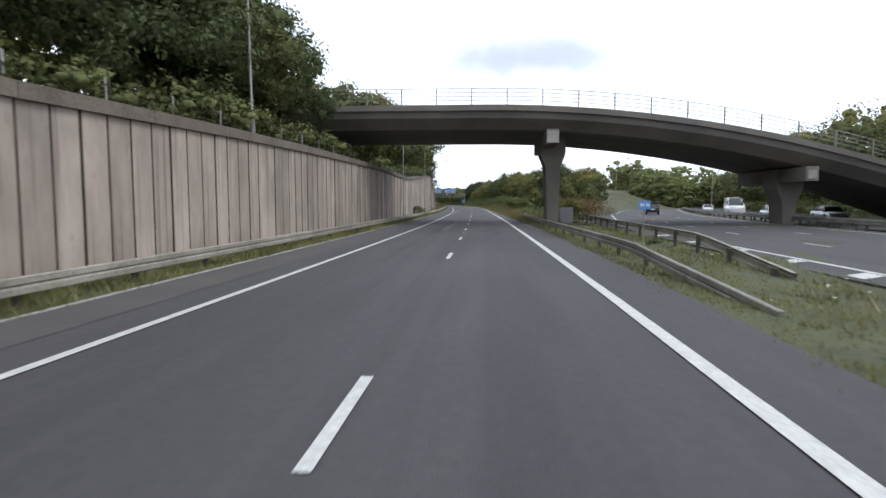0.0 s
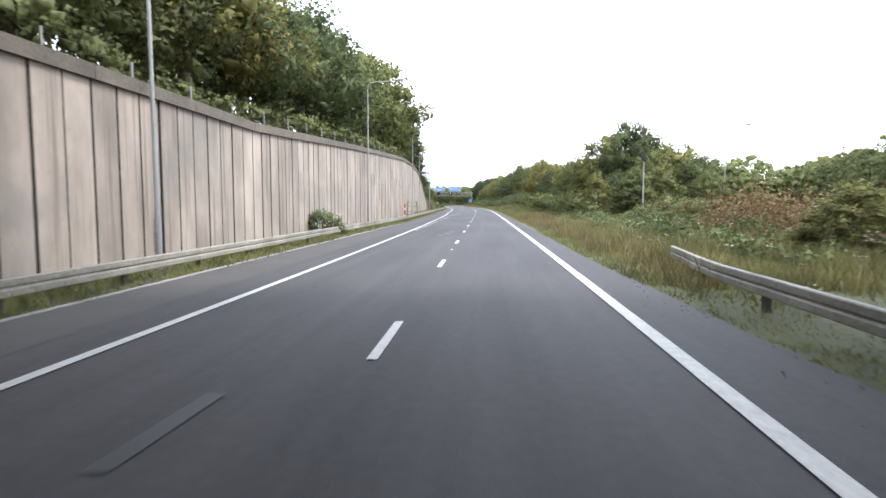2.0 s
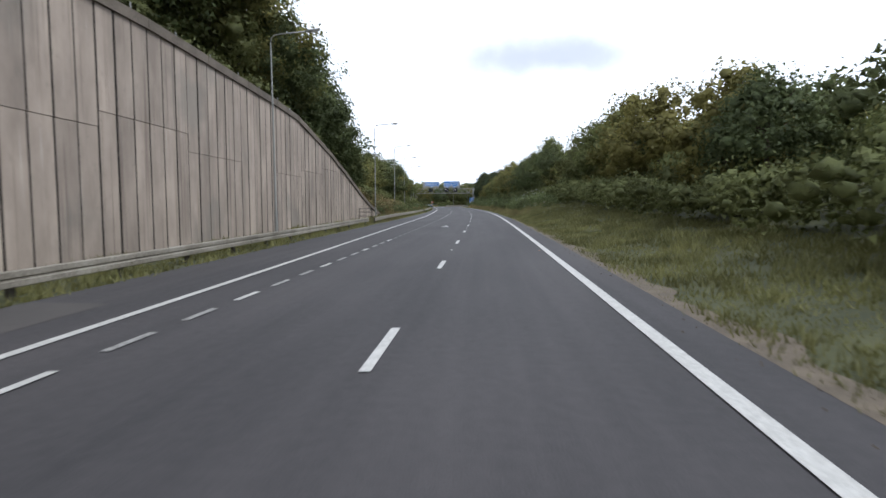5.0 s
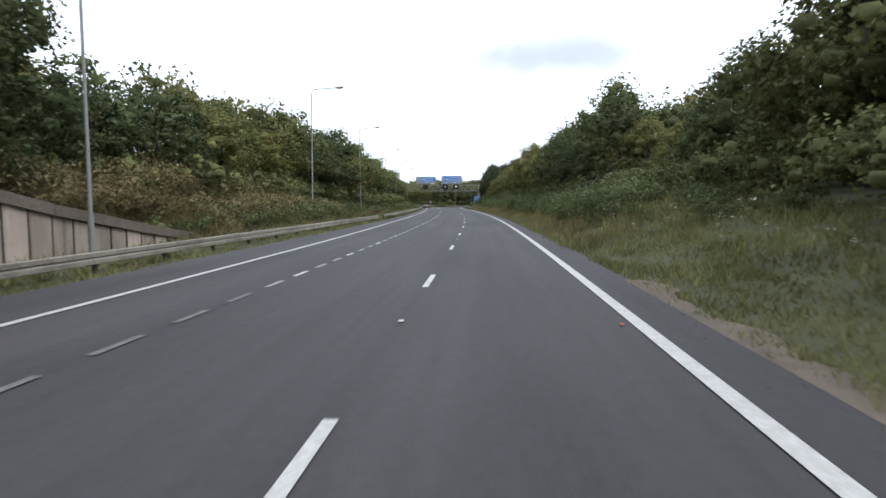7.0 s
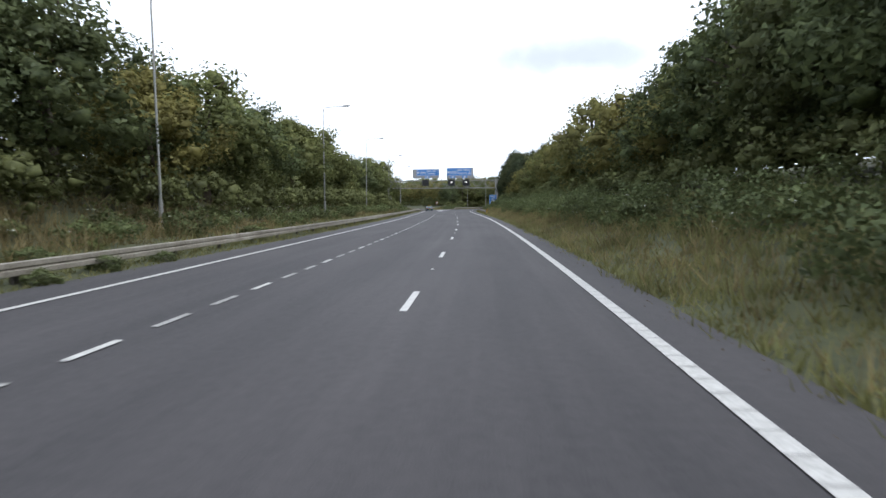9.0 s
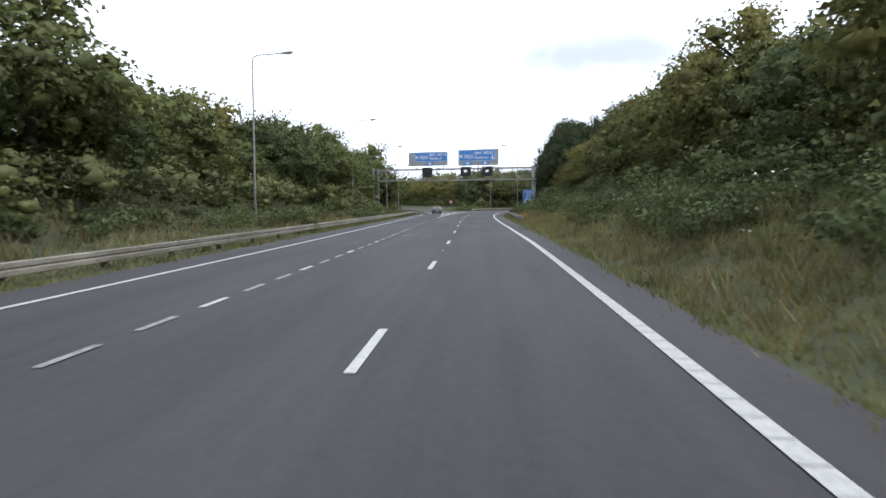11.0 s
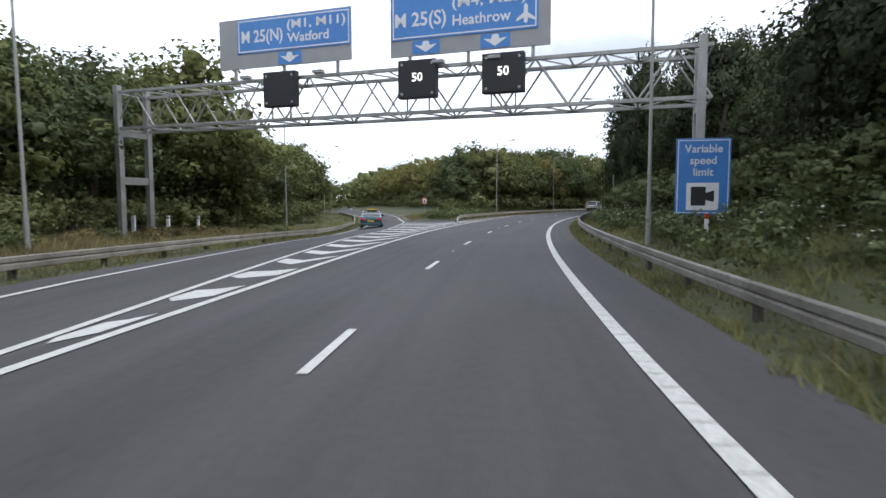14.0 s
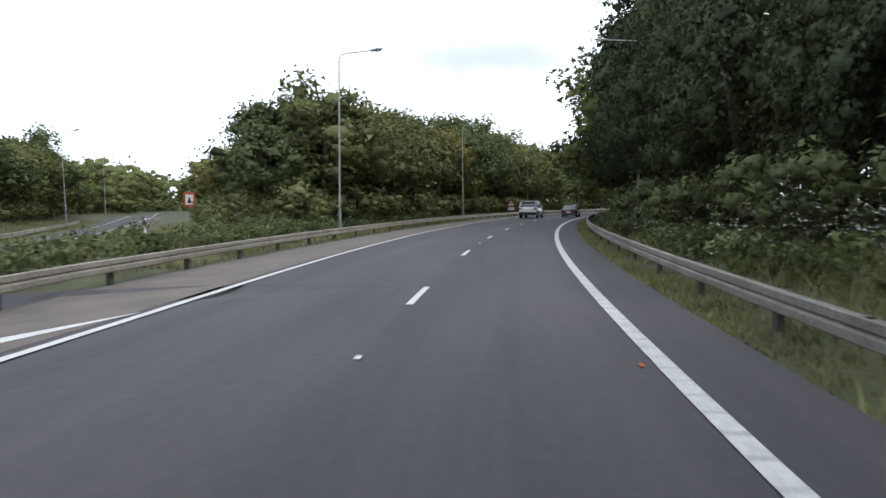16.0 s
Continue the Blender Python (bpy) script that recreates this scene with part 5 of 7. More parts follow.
for s0 in (9.5, 13.2, 16.6, 20.5, 25.0, 30.0):
    vs = []
    for a, b in ((s0, -0.95), (s0 + 0.6, -0.15), (s0 + 1.3, -0.15), (s0 + 0.7, -0.95)):
        x, y = place(a, float(mc_u(a)) + b)
        vs.append((float(x), float(y), 0.013))
    raw("chevron", vs, [(0, 1, 2, 3)], PAINT, main_road)
barrier("crash_barrier", -30, 180, offset(mc_u, 12.6), curve((-90, 0.65), (300, 0.65)), -1, "steel crash barrier in the central reserve", spacing=3.2, section=12)
barrier("crash_barrier", -30, 180, offset(mc_u, 13.4), curve((-90, 0.65), (300, 0.65)), 1, "steel crash barrier in the central reserve", spacing=3.2, section=12)


def location_sign(s, u):
    root = empty("location_sign", stand(s, u), "small blue location sign with white letters behind the barrier", "road sign")
    part("sign_post", tube(bmesh.new(), (0, 0.03, -0.2), (0, 0.03, 1.85), 0.03, seg=8), GALV, root)
    bd = part("sign_panel", boxed(-0.27, 0.27, -0.02, 0.0, 1.42, 1.80, 0.01), BLUE, root, "blue sign panel")
    words("W N", 0.22, bd, (0, -0.03, 1.61))


location_sign(28.2, 7.45)


# ---- cars ----
def loft(bm, rings):
    loops = [[bm.verts.new(p) for p in ring] for ring in rings]
    n = len(loops[0])
    for a, b in zip(loops, loops[1:]):
        for i in range(n):
            bm.faces.new((a[i], b[i], b[(i + 1) % n], a[(i + 1) % n]))
    bm.faces.new(list(reversed(loops[0])))
    bm.faces.new(loops[-1])
    bmesh.ops.recalc_face_normals(bm, faces=bm.faces)
    return bm


def section(y, hw, z0, z1, tuck=0.06, crown=0.03):
    """Cross-section ring of a car body at length y."""
    pts = [(-hw + tuck, z0), (-hw, z0 + 0.18), (-hw - 0.0, (z0 + z1) / 2), (-hw + 0.035, z1 - 0.10), (-hw + 0.13, z1), (-hw * 0.4, z1 + crown), (hw * 0.4, z1 + crown), (hw - 0.13, z1), (hw - 0.035, z1 - 0.10), (hw, (z0 + z1) / 2), (hw, z0 + 0.18), (hw - tuck, z0)]
    return [(x, y, z) for x, z in pts]


def car(name, label, paint, length, width, high, waist, kind, plate=WHITE):
    """A car facing +y, standing on z = 0, its middle at the origin."""
    root = empty(name, Matrix(), label, "car")
    hw, hl = width / 2, length / 2
    suv = kind == "suv"
    z0 = 0.32 if suv else 0.22
    rear_z = waist + (0.0 if suv else 0.03)
    bonnet = waist - (0.03 if suv else 0.12)
    rings = [section(-hl, hw * 0.86, z0 + 0.14, rear_z - 0.12), section(-hl + 0.08, hw * 0.94, z0 + 0.04, rear_z - 0.02), section(-hl + 0.45, hw * 0.995, z0, rear_z), section(-hl * 0.35, hw, z0, waist), section(hl * 0.3, hw, z0, waist - 0.02), section(hl * 0.52, hw * 0.985, z0, bonnet), section(hl - 0.4, hw * 0.95, z0, bonnet - 0.08), section(hl - 0.06, hw * 0.84, z0 + 0.05, bonnet - 0.22), section(hl, hw * 0.75, z0 + 0.12, bonnet - 0.30)]
    body = part("body", loft(bmesh.new(), rings), paint, root, smooth=True)
    wb = length * 0.29
    wr = 0.38 if suv else 0.325
    for x in (-1, 1):
        for y in (-wb, wb * 1.03):
            bm = tube(bmesh.new(), (x * (hw - 0.012), y, wr), (x * (hw + 0.004), y, wr), wr + 0.05, seg=24)
            part("wheel_arch", bm, BLACK, root, "dark wheel arch")
            bm = tube(bmesh.new(), (x * (hw - 0.22), y, wr), (x * (hw + 0.012), y, wr), wr, seg=24)
            bmesh.ops.bevel(bm, geom=[e for e in bm.edges if abs(e.verts[0].co.x - e.verts[1].co.x) < 1e-4], offset=0.03, segments=2, affect="EDGES")
            wheel = part("wheel", bm, RUBBER, root, "black tyre", smooth=False)
            bm = tube(bmesh.new(), (x * (hw + 0.006), y, wr), (x * (hw + 0.022), y, wr), wr * 0.66, seg=20)
            part("rim", bm, ALLOY, wheel, "alloy rim")
    # greenhouse: glass body with roof and pillars
    gw = hw * 0.90
    tw = hw * 0.70 if not suv else hw * 0.76
    if suv:
        yb0, yb1, yt0, yt1 = -hl + 0.12, hl * 0.42, -hl + 0.38, hl * 0.16
    elif kind == "hatch":
        yb0, yb1, yt0, yt1 = -hl + 0.25, hl * 0.47, -hl * 0.28, hl * 0.14
    else:
        yb0, yb1, yt0, yt1 = -hl + 0.5, hl * 0.45, -hl * 0.32, hl * 0.14
    zt = high - 0.05
    # rounded greenhouse: side line of the roof, then one ring a station
    if suv:
        line = ((yb0, waist - 0.02), (yb0 + 0.10, waist + 0.30), (yt0 - 0.06, zt - 0.10), (yt0 + 0.25, high - 0.03), (0.0, high), (yt1 - 0.05, high - 0.04), (yt1 + 0.35, zt - 0.16), (yb1, waist - 0.06))
    else:
        line = ((yb0, waist - 0.03), (yb0 * 0.75 + yt0 * 0.25, waist + (high - waist) * 0.34), (yb0 * 0.4 + yt0 * 0.6, waist + (high - waist) * 0.74), (yt0, high - 0.055), (yt0 * 0.5 + yt1 * 0.5, high), (yt1, high - 0.03), (yt1 * 0.55 + yb1 * 0.45, waist + (high - waist) * 0.62), (yb1, waist - 0.06))

    def ring(y, z, grow=0.0):
        k = max(0.0, min(1.0, (z - waist) / (high - waist)))
        w = gw + (tw - gw) * k + grow
        lo = waist - 0.10
        mid = lo + (z - lo) * 0.82
        wm = gw + (tw - gw) * k * 0.72 + grow
        return [(-gw - grow, y, lo), (-wm, y, mid), (-w * 0.82, y, z + grow - 0.012), (-w * 0.4, y, z + grow), (w * 0.4, y, z + grow), (w * 0.82, y, z + grow - 0.012), (wm, y, mid), (gw + grow, y, lo)]

    part("glazing", loft(bmesh.new(), [ring(y, z) for y, z in line]), GLASS, root, "dark tinted glass", smooth=True)
    top = line[2:6] if suv else line[2:6]
    bm = bmesh.new()
    rows_ = []
    for y, z in top:
        r = ring(y, z, 0.012)
        rows_.append([bm.verts.new(v) for v in r[1:7]])
    for p, q in zip(rows_, rows_[1:]):
        for j in range(5):
            bm.faces.new((p[j], q[j], q[j + 1], p[j + 1]))
    for f in list(bm.faces):
        # side windows stay glass: keep only the upper shell
        if max(abs(v.co.x) for v in f.verts) > tw * 0.9 and min(v.co.z for v in f.verts) < waist + (high - waist) * 0.5:
            bm.faces.remove(f)
    bmesh.ops.solidify(bm, geom=bm.faces[:], thickness=0.02)
    bmesh.ops.recalc_face_normals(bm, faces=bm.faces)
    part("roof", bm, paint, root, smooth=True)
    for x in (-1, 1):
        for fb, ft, r in ((yb0, yt0, 0.055), (yb1, yt1, 0.04), ((yb0 * 0.52 + yb1 * 0.48), (yt0 * 0.5 + yt1 * 0.5), 0.03), (yb0 * 0.78 + yb1 * 0.22, yt0 * 0.82 + yt1 * 0.18, 0.05)):
            part("pillar", tube(bmesh.new(), (x * (gw + 0.0), fb, waist - 0.06), (x * (tw + 0.004), ft, zt), r, seg=6), paint, root)
        bm = boxed(x * (hw + 0.02) - 0.1, x * (hw + 0.02) + 0.1, hl * 0.28, hl * 0.36, waist - 0.02, waist + 0.12, 0.03)
        part("door_mirror", bm, paint, root)
        # lamps
        if suv:
            bm = boxed(x * (hw * 0.76) - 0.17, x * (hw * 0.76) + 0.17, -hl - 0.005, -hl + 0.2, waist - 0.22, waist - 0.08, 0.02)
        else:
            bm = boxed(x * (hw * 0.70) - 0.2, x * (hw * 0.70) + 0.2, -hl - 0.012, -hl + 0.2, waist - 0.26, waist - 0.12, 0.025)
        part("tail_lamp", bm, TAIL, root, "red tail lamp")
        part("head_lamp", boxed(x * (hw * 0.66) - 0.16, x * (hw * 0.66) + 0.16, hl - 0.2, hl - 0.02, bonnet - 0.3, bonnet - 0.18, 0.02), WHITE, root)
    part("rear_bumper", boxed(-hw * 0.9, hw * 0.9, -hl - 0.05, -hl + 0.3, z0 + 0.02, z0 + (0.34 if suv else 0.25), 0.05), BLACK if suv else paint, root)
    part("front_bumper", boxed(-hw * 0.8, hw * 0.8, hl - 0.25, hl + 0.02, z0 + 0.02, z0 + 0.24, 0.05), paint, root)
    part("number_plate", boxed(-0.26, 0.26, -hl - 0.065, -hl - 0.05, waist - 0.42 if not suv else waist - 0.4, waist - 0.31 if not suv else waist - 0.29, 0.002), plate, root, "plain plate")
    if suv:
        part("tailgate_trim", boxed(-hw * 0.62, hw * 0.62, -hl - 0.012, -hl + 0.1, waist - 0.2, waist - 0.15, 0.01), BLACK, root)
        part("spoiler", boxed(-tw, tw, yt0 - 0.2, yt0 + 0.05, zt - 0.02, zt + 0.05, 0.02), paint, root)
        for x in (-1, 1):
            part("roof_rail", boxed(x * (tw - 0.06) - 0.02, x * (tw - 0.06) + 0.02, yt0 + 0.1, yt1 - 0.1, high - 0.02, high + 0.05, 0.01), BLACK, root)
    return root


suv = car("suv", "white sport utility vehicle with black lower bumper on the road", WHITE_PAINT, 4.95, 2.0, 1.86, 1.16, "suv")
suv.matrix_world = stand(453.0, -3.3, z=0.016)
teal = car("hatchback_car", "dark teal hatchback with a yellow box on its roof", TEAL_PAINT, 4.85, 1.86, 1.48, 0.98, "hatch", plate=YELLOW)
teal.matrix_world = stand(388.0, -14.3, turn=19, z=0.016)
bar = part("roof_bar", boxed(-0.5, 0.5, -0.32, -0.26, 1.47, 1.53, 0.01), BLACK, teal)
part("roof_box", boxed(-0.45, 0.45, -0.42, -0.12, 1.52, 1.62, 0.03), YELLOW, teal, "yellow roof box")
dark = car("saloon_car", "dark saloon car ahead in the inner lane", GREY_PAINT, 4.5, 1.8, 1.45, 0.95, "saloon")
dark.matrix_world = stand(459, 0.3, z=0.016)

for i, (s, d, paint, kind, flip) in enumerate(((88, 5.5, GREY_PAINT, "suv", 0), (56, 19.0, SILVER_PAINT, "hatch", 180), (62, 16.0, SILVER_PAINT, "saloon", 180), (80, 16.0, WHITE_PAINT, "van", 180), (96, 19.0, SILVER_PAINT, "hatch", 180), (112, 16.0, WHITE_PAINT, "saloon", 180), (104, 5.6, WHITE_PAINT, "hatch", 0))):
    c = car({"saloon": "saloon_car", "hatch": "hatchback_car", "suv": "suv", "van": "van"}[kind], {GREY_PAINT: "dark", SILVER_PAINT: "silver", WHITE_PAINT: "white"}[paint] + (" van" if kind == "van" else " car") + " on the main carriageway beyond the grass", paint, *{"suv": (4.7, 1.82, 1.75, 1.1), "van": (5.3, 2.0, 2.4, 1.35)}.get(kind, (4.4, 1.82, 1.46, 0.95)), "suv" if kind == "van" else kind)
    slope = math.degrees(math.atan2(float(mc_u(s + 3)) - float(mc_u(s - 3)), 6))
    c.matrix_world = stand(s, float(mc_u(s)) + d, turn=flip - slope, z=0.016)


# ---- plants ----
def leaf_quads(centres, normals, size, rng, long=1.0, soft=None, broad=0.8):
    """Corners of randomly turned leaf sprays at the given places."""
    count = len(centres)
    nr = normals / (np.linalg.norm(normals, axis=1, keepdims=True) + 1e-6)
    if soft is not None:
        nr *= np.where((nr * soft).sum(1) < 0, -1.0, 1.0)[:, None]
    ref = rng.normal(size=(count, 3))
    t1 = np.cross(nr, ref)
    t1 /= np.linalg.norm(t1, axis=1, keepdims=True) + 1e-6
    t2 = np.cross(nr, t1)
    s = (size * rng.uniform(0.55, 1.25, count))[:, None] * 0.5
    a, b = t1 * s * long, t2 * s * broad
    bend = nr * s * rng.uniform(-0.35, 0.35, count)[:, None]
    skew = rng.uniform(-0.5, 0.5, count)[:, None]
    return np.stack([centres - a * 0.8 - b + bend, centres + a + b * skew, centres - a * 0.7 + b + bend * 0.5], 1).reshape(-1, 3)


PHI = (1 + 5 ** 0.5) / 2
ICO = np.array([(-1, PHI, 0), (1, PHI, 0), (-1, -PHI, 0), (1, -PHI, 0), (0, -1, PHI), (0, 1, PHI), (0, -1, -PHI), (0, 1, -PHI), (PHI, 0, -1), (PHI, 0, 1), (-PHI, 0, -1), (-PHI, 0, 1)]) / (1 + PHI * PHI) ** 0.5
HULL = bmesh.new()
for q in ICO:
    HULL.verts.new(q)
bmesh.ops.convex_hull(HULL, input=HULL.verts[:])
HULL.verts.index_update()
ICO_F = np.array([[v.index for v in f.verts] for f in HULL.faces])
ICO = np.array([v.co[:] for v in HULL.verts])
HULL.free()
flip = (np.cross(ICO[ICO_F[:, 1]] - ICO[ICO_F[:, 0]], ICO[ICO_F[:, 2]] - ICO[ICO_F[:, 0]]) * ICO[ICO_F[:, 0]]).sum(1) < 0
ICO_F[flip] = ICO_F[flip][:, ::-1]


def clump_cores(rng, c, rc, axis):
    """Dense leafy hearts of the clumps: corners and shading normals."""
    k = len(c)
    v = ICO[None] * rng.uniform(0.18, 0.55, (k, 12, 1)) * rc[:, None, None] * np.array([1, 1, 0.75])
    n = ICO[None] * 0.75 + axis[:, None, :] * 0.55 + np.array([0, 0, 0.12])
    n = n / np.linalg.norm(n, axis=2, keepdims=True)
    return (c[:, None, :] + v)[:, ICO_F].reshape(-1, 3), np.broadcast_to(n, v.shape)[:, ICO_F].reshape(-1, 3)


def crown_points(rng, tall, radius, base, clumps, leaves, clump_r):
    """Leaf places and outward directions of an uneven broadleaf crown."""
    d = rng.normal(size=(clumps, 3))
    d /= np.linalg.norm(d, axis=1, keepdims=True)
    lump = 1 + 0.22 * np.sin(d[:, 0] * 4.1 + rng.uniform(0, 6)) * np.cos(d[:, 1] * 3.7 + rng.uniform(0, 6)) + 0.16 * np.sin(d[:, 2] * 6.0 + d[:, 0] * 5 + rng.uniform(0, 6))
    r = lump / 1.2 * (0.45 + 0.55 * rng.uniform(0, 1, clumps) ** 0.45)
    half = (tall - base) / 2 - clump_r * 0.45
    c = np.stack([d[:, 0] * r * radius, d[:, 1] * r * radius, base + clump_r * 0.45 + half + d[:, 2] * r * half], 1)
    c[:, 0:2] *= 1 + 0.7 * np.clip(-d[:, 2:3], 0, 1)
    c[:, 0:2] *= (1 - 0.35 * np.clip((c[:, 2:3] - base - half) / half, 0, 1))
    rc = clump_r * rng.uniform(0.6, 1.25, clumps)
    which = np.repeat(np.arange(clumps), leaves)
    off = rng.normal(size=(len(which), 3))
    off /= np.linalg.norm(off, axis=1, keepdims=True)
    off *= (0.38 + 0.72 * rng.uniform(0, 1, len(which)) ** 0.75)[:, None]
    p = c[which] + off * rc[which][:, None] * np.array([1, 1, 0.75])
    nrm = off * 0.7 + rng.normal(size=off.shape) * 0.45 + np.array([0, 0, 0.55])
    soft = off * 0.75 + d[which] * 0.55 + rng.normal(size=off.shape) * 0.16 + np.array([0, 0, 0.12])
    return p, nrm, soft / np.linalg.norm(soft, axis=1, keepdims=True), clump_cores(rng, c[r < 0.84], rc[r < 0.84], d[r < 0.84])


def tree(seed, tall, radius, base, clumps, leaves, clump_r, size, leaf, label, category="tree", group="roadside trees", limbs=7):
    rng = np.random.default_rng(seed)
    root = empty("tree" if category == "tree" else "shrub", Matrix(), label, category, group)
    bm = bmesh.new()
    tr = 0.028 * tall
    pts = [Vector((0, 0, -0.4)), Vector((rng.normal(0, 0.1), rng.normal(0, 0.1), tall * 0.25)), Vector((rng.normal(0, 0.25), rng.normal(0, 0.25), tall * 0.55)), Vector((rng.normal(0, 0.3), rng.normal(0, 0.3), tall * 0.85))]
    for i, (p, q) in enumerate(zip(pts, pts[1:])):
        tube(bm, p, q, tr * (1 - 0.28 * i), tr * (0.72 - 0.28 * i), seg=7)
    for i in range(limbs):
        k = rng.uniform(0.2, 0.75)
        a = rng.uniform(0, 6.28)
        st = pts[1].lerp(pts[3], k)
        en = st + Vector((math.cos(a) * radius * 0.5, math.sin(a) * radius * 0.5, tall * rng.uniform(0.04, 0.15)))
        tube(bm, st, en, tr * 0.36, tr * 0.1, seg=5)
    part("trunk" if category == "tree" else "stem", bm, BARK, root, smooth=True)
    p, nrm, soft, heart = crown_points(rng, tall, radius, base, clumps, leaves, clump_r)
    cv, cn = heart
    leaves_at = np.concatenate([leaf_quads(p, nrm, size, rng, soft=soft), cv])
    quads("crown" if category == "tree" else "foliage", leaves_at, leaf, root, n=3, soft=np.concatenate([np.repeat(soft, 3, axis=0), cn]))
    return root


def fir(seed):
    rng = np.random.default_rng(seed)
    root = empty("fir_tree", Matrix(), "tall dark conifer rising over the wood", "tree", "conifers")
    part("trunk", tube(bmesh.new(), (0, 0, -0.5), (0, 0, 13.6), 0.22, 0.03, seg=7), BARK, root)
    p, nn = [], []
    for z in np.arange(1.5, 13.9, 0.40):
        r = 3.3 * (1 - z / 14.3) ** 0.85 + 0.12
        for k in range(13):
            a, reach = rng.uniform(0, 6.28), r * rng.uniform(0.7, 1.12)
            for e in np.linspace(0.15, 1, 9):
                w = 0.10 + 0.30 * (1 - e) * min(1.0, r / 2)
                rr = reach * e
                for side in rng.normal(0, w, 2):
                    p.append((math.cos(a) * rr - math.sin(a) * side, math.sin(a) * rr + math.cos(a) * side, z + 0.10 * rr - 0.34 * rr * e + rng.normal(0, 0.05)))
                    nn.append((math.cos(a) * 0.45, math.sin(a) * 0.45, 1.0))
    quads("crown", leaf_quads(np.array(p), np.array(nn) + rng.normal(size=(len(nn), 3)) * 0.3, 0.50, rng, long=1.3, broad=0.7), LEAF_FIR, root, n=3)
    return root


class Stock:
    """A set of plants to copy from; the first use of each places the original."""

    def __init__(self, makers):
        self.makers, self.made, self.count = makers, [None] * len(makers), 0

    def put(self, m, k):
        k = k % len(self.makers)
        self.count += 1
        if self.made[k] is None:
            self.made[k] = self.makers[k]()
            self.made[k].matrix_world = m
            return self.made[k]
        return copy_thing(self.made[k], m)


OAK = "broad green oak with a dense uneven crown"
DARK_TREE = "dark green broadleaf tree with a dense crown"
near_trees = Stock([(lambda s=s, lf=lf, lb=lb: tree(s, 10.0, 3.9, 0.4, 96, 76, 1.12, 0.29, lf, lb)) for s, lf, lb in ((1, LEAF, OAK), (2, LEAF_DARK, DARK_TREE), (3, LEAF, OAK), (4, LEAF_DARK, DARK_TREE), (5, LEAF, "green and yellowish broadleaf tree at the wood's edge"), (6, LEAF_DARK, "tall dark green tree with a ragged outline"))])
close_trees = Stock([(lambda s=s, lf=lf, lb=lb: tree(s, 11.0, 4.0, 0.2, 150, 110, 1.0, 0.235, lf, lb, limbs=8)) for s, lf, lb in ((11, LEAF_DARK, "tall dark oak overhanging the road's verge"), (12, LEAF, "tall green oak overhanging the road's verge"), (13, LEAF_DARK, "tall dark oak overhanging the road's verge"))])
mid_trees = Stock([(lambda s=s, lf=lf: tree(s, 10.0, 4.0, 0.4, 90, 62, 1.2, 0.34, lf, "green broadleaf tree at the edge of the wood", limbs=3)) for s, lf in ((31, LEAF), (32, LEAF_DARK), (33, LEAF_DARK))])
# these oaks carry their shade in the leaf colour
bend_trees = Stock([(lambda s=s, lf=lf: tree(s, 11.0, 4.0, 0.2, 150, 110, 1.0, 0.235, lf, "tall oak overhanging the crash barrier, shade put into its leaf colour", limbs=8)) for s, lf in ((14, LEAF_SHADE), (15, LEAF_SHADE), (16, LEAF_SHADE))])
shrubs = Stock([(lambda s=s, lf=lf: tree(s, 2.4, 1.7, 0.0, 38, 66, 0.46, 0.150, lf, "dense green bramble and hawthorn shrub", "shrub", "verge shrubs", limbs=4)) for s, lf in ((41, LEAF_BUSH), (42, LEAF_DARK), (43, LEAF_BUSH), (44, LEAF))])
firs = Stock([lambda: fir(61), lambda: fir(62)])
rng = np.random.default_rng(77)


def plant(stock, s, u, tall, natural, sink=0.1, wide=1.0):
    k = tall / natural
    x, y = place(s, u)
    m = pose(float(x), float(y), height(s, u) - sink, 0, 0, rng.uniform(0, 360)) @ Matrix.Diagonal((k * wide, k * wide, k, 1))
    return stock.put(m, int(rng.integers(0, 100)))


def row(stock, s0, s1, step, fu, ftall, natural, jit_s=1.6, jit_u=1.0, wide=1.0, vary=0.14):
    for s in np.arange(s0, s1, step):
        a, b = s + rng.uniform(-jit_s, jit_s), float(fu(s)) + rng.uniform(-jit_u, jit_u)
        plant(stock, a, b, float(ftall(a)) * rng.uniform(1 - vary, 1 + vary), natural, wide=wide)


flat_tall = lambda h: (lambda s: h)


class Mass:
    """Gathers trees or bushes too many to count into one mesh."""

    def __init__(self, clumps, leaves, clump_r, size, natural, radius, base=0.1):
        self.spec, self.natural, self.radius, self.base, self.size, self.out, self.soft = (clumps, leaves, clump_r), natural, radius, base, size, [], []
        self.rng = np.random.default_rng(int(size * 1000))

    def put(self, m, k):
        p, nrm, soft, (cv, cn) = crown_points(self.rng, self.natural, self.radius, self.base * self.natural, *self.spec)
        mm = np.array(m)
        p = p @ mm[:3, :3].T + mm[:3, 3]
        soft = soft @ mm[:3, :3].T
        soft /= np.linalg.norm(soft, axis=1, keepdims=True)
        self.out.append(leaf_quads(p, nrm, self.size, self.rng, soft=soft))
        self.soft.append(np.repeat(soft, 3, axis=0))
        if self.natural > 2:
            cn = cn @ mm[:3, :3].T
            self.out.append(cv @ mm[:3, :3].T + mm[:3, 3])
            self.soft.append(cn / np.linalg.norm(cn, axis=1, keepdims=True))

    def close(self, name, mat, label, category):
        return tagged(quads(name, np.concatenate(self.out), mat, n=3, soft=np.concatenate(self.soft)), label, category, kind="stuff")


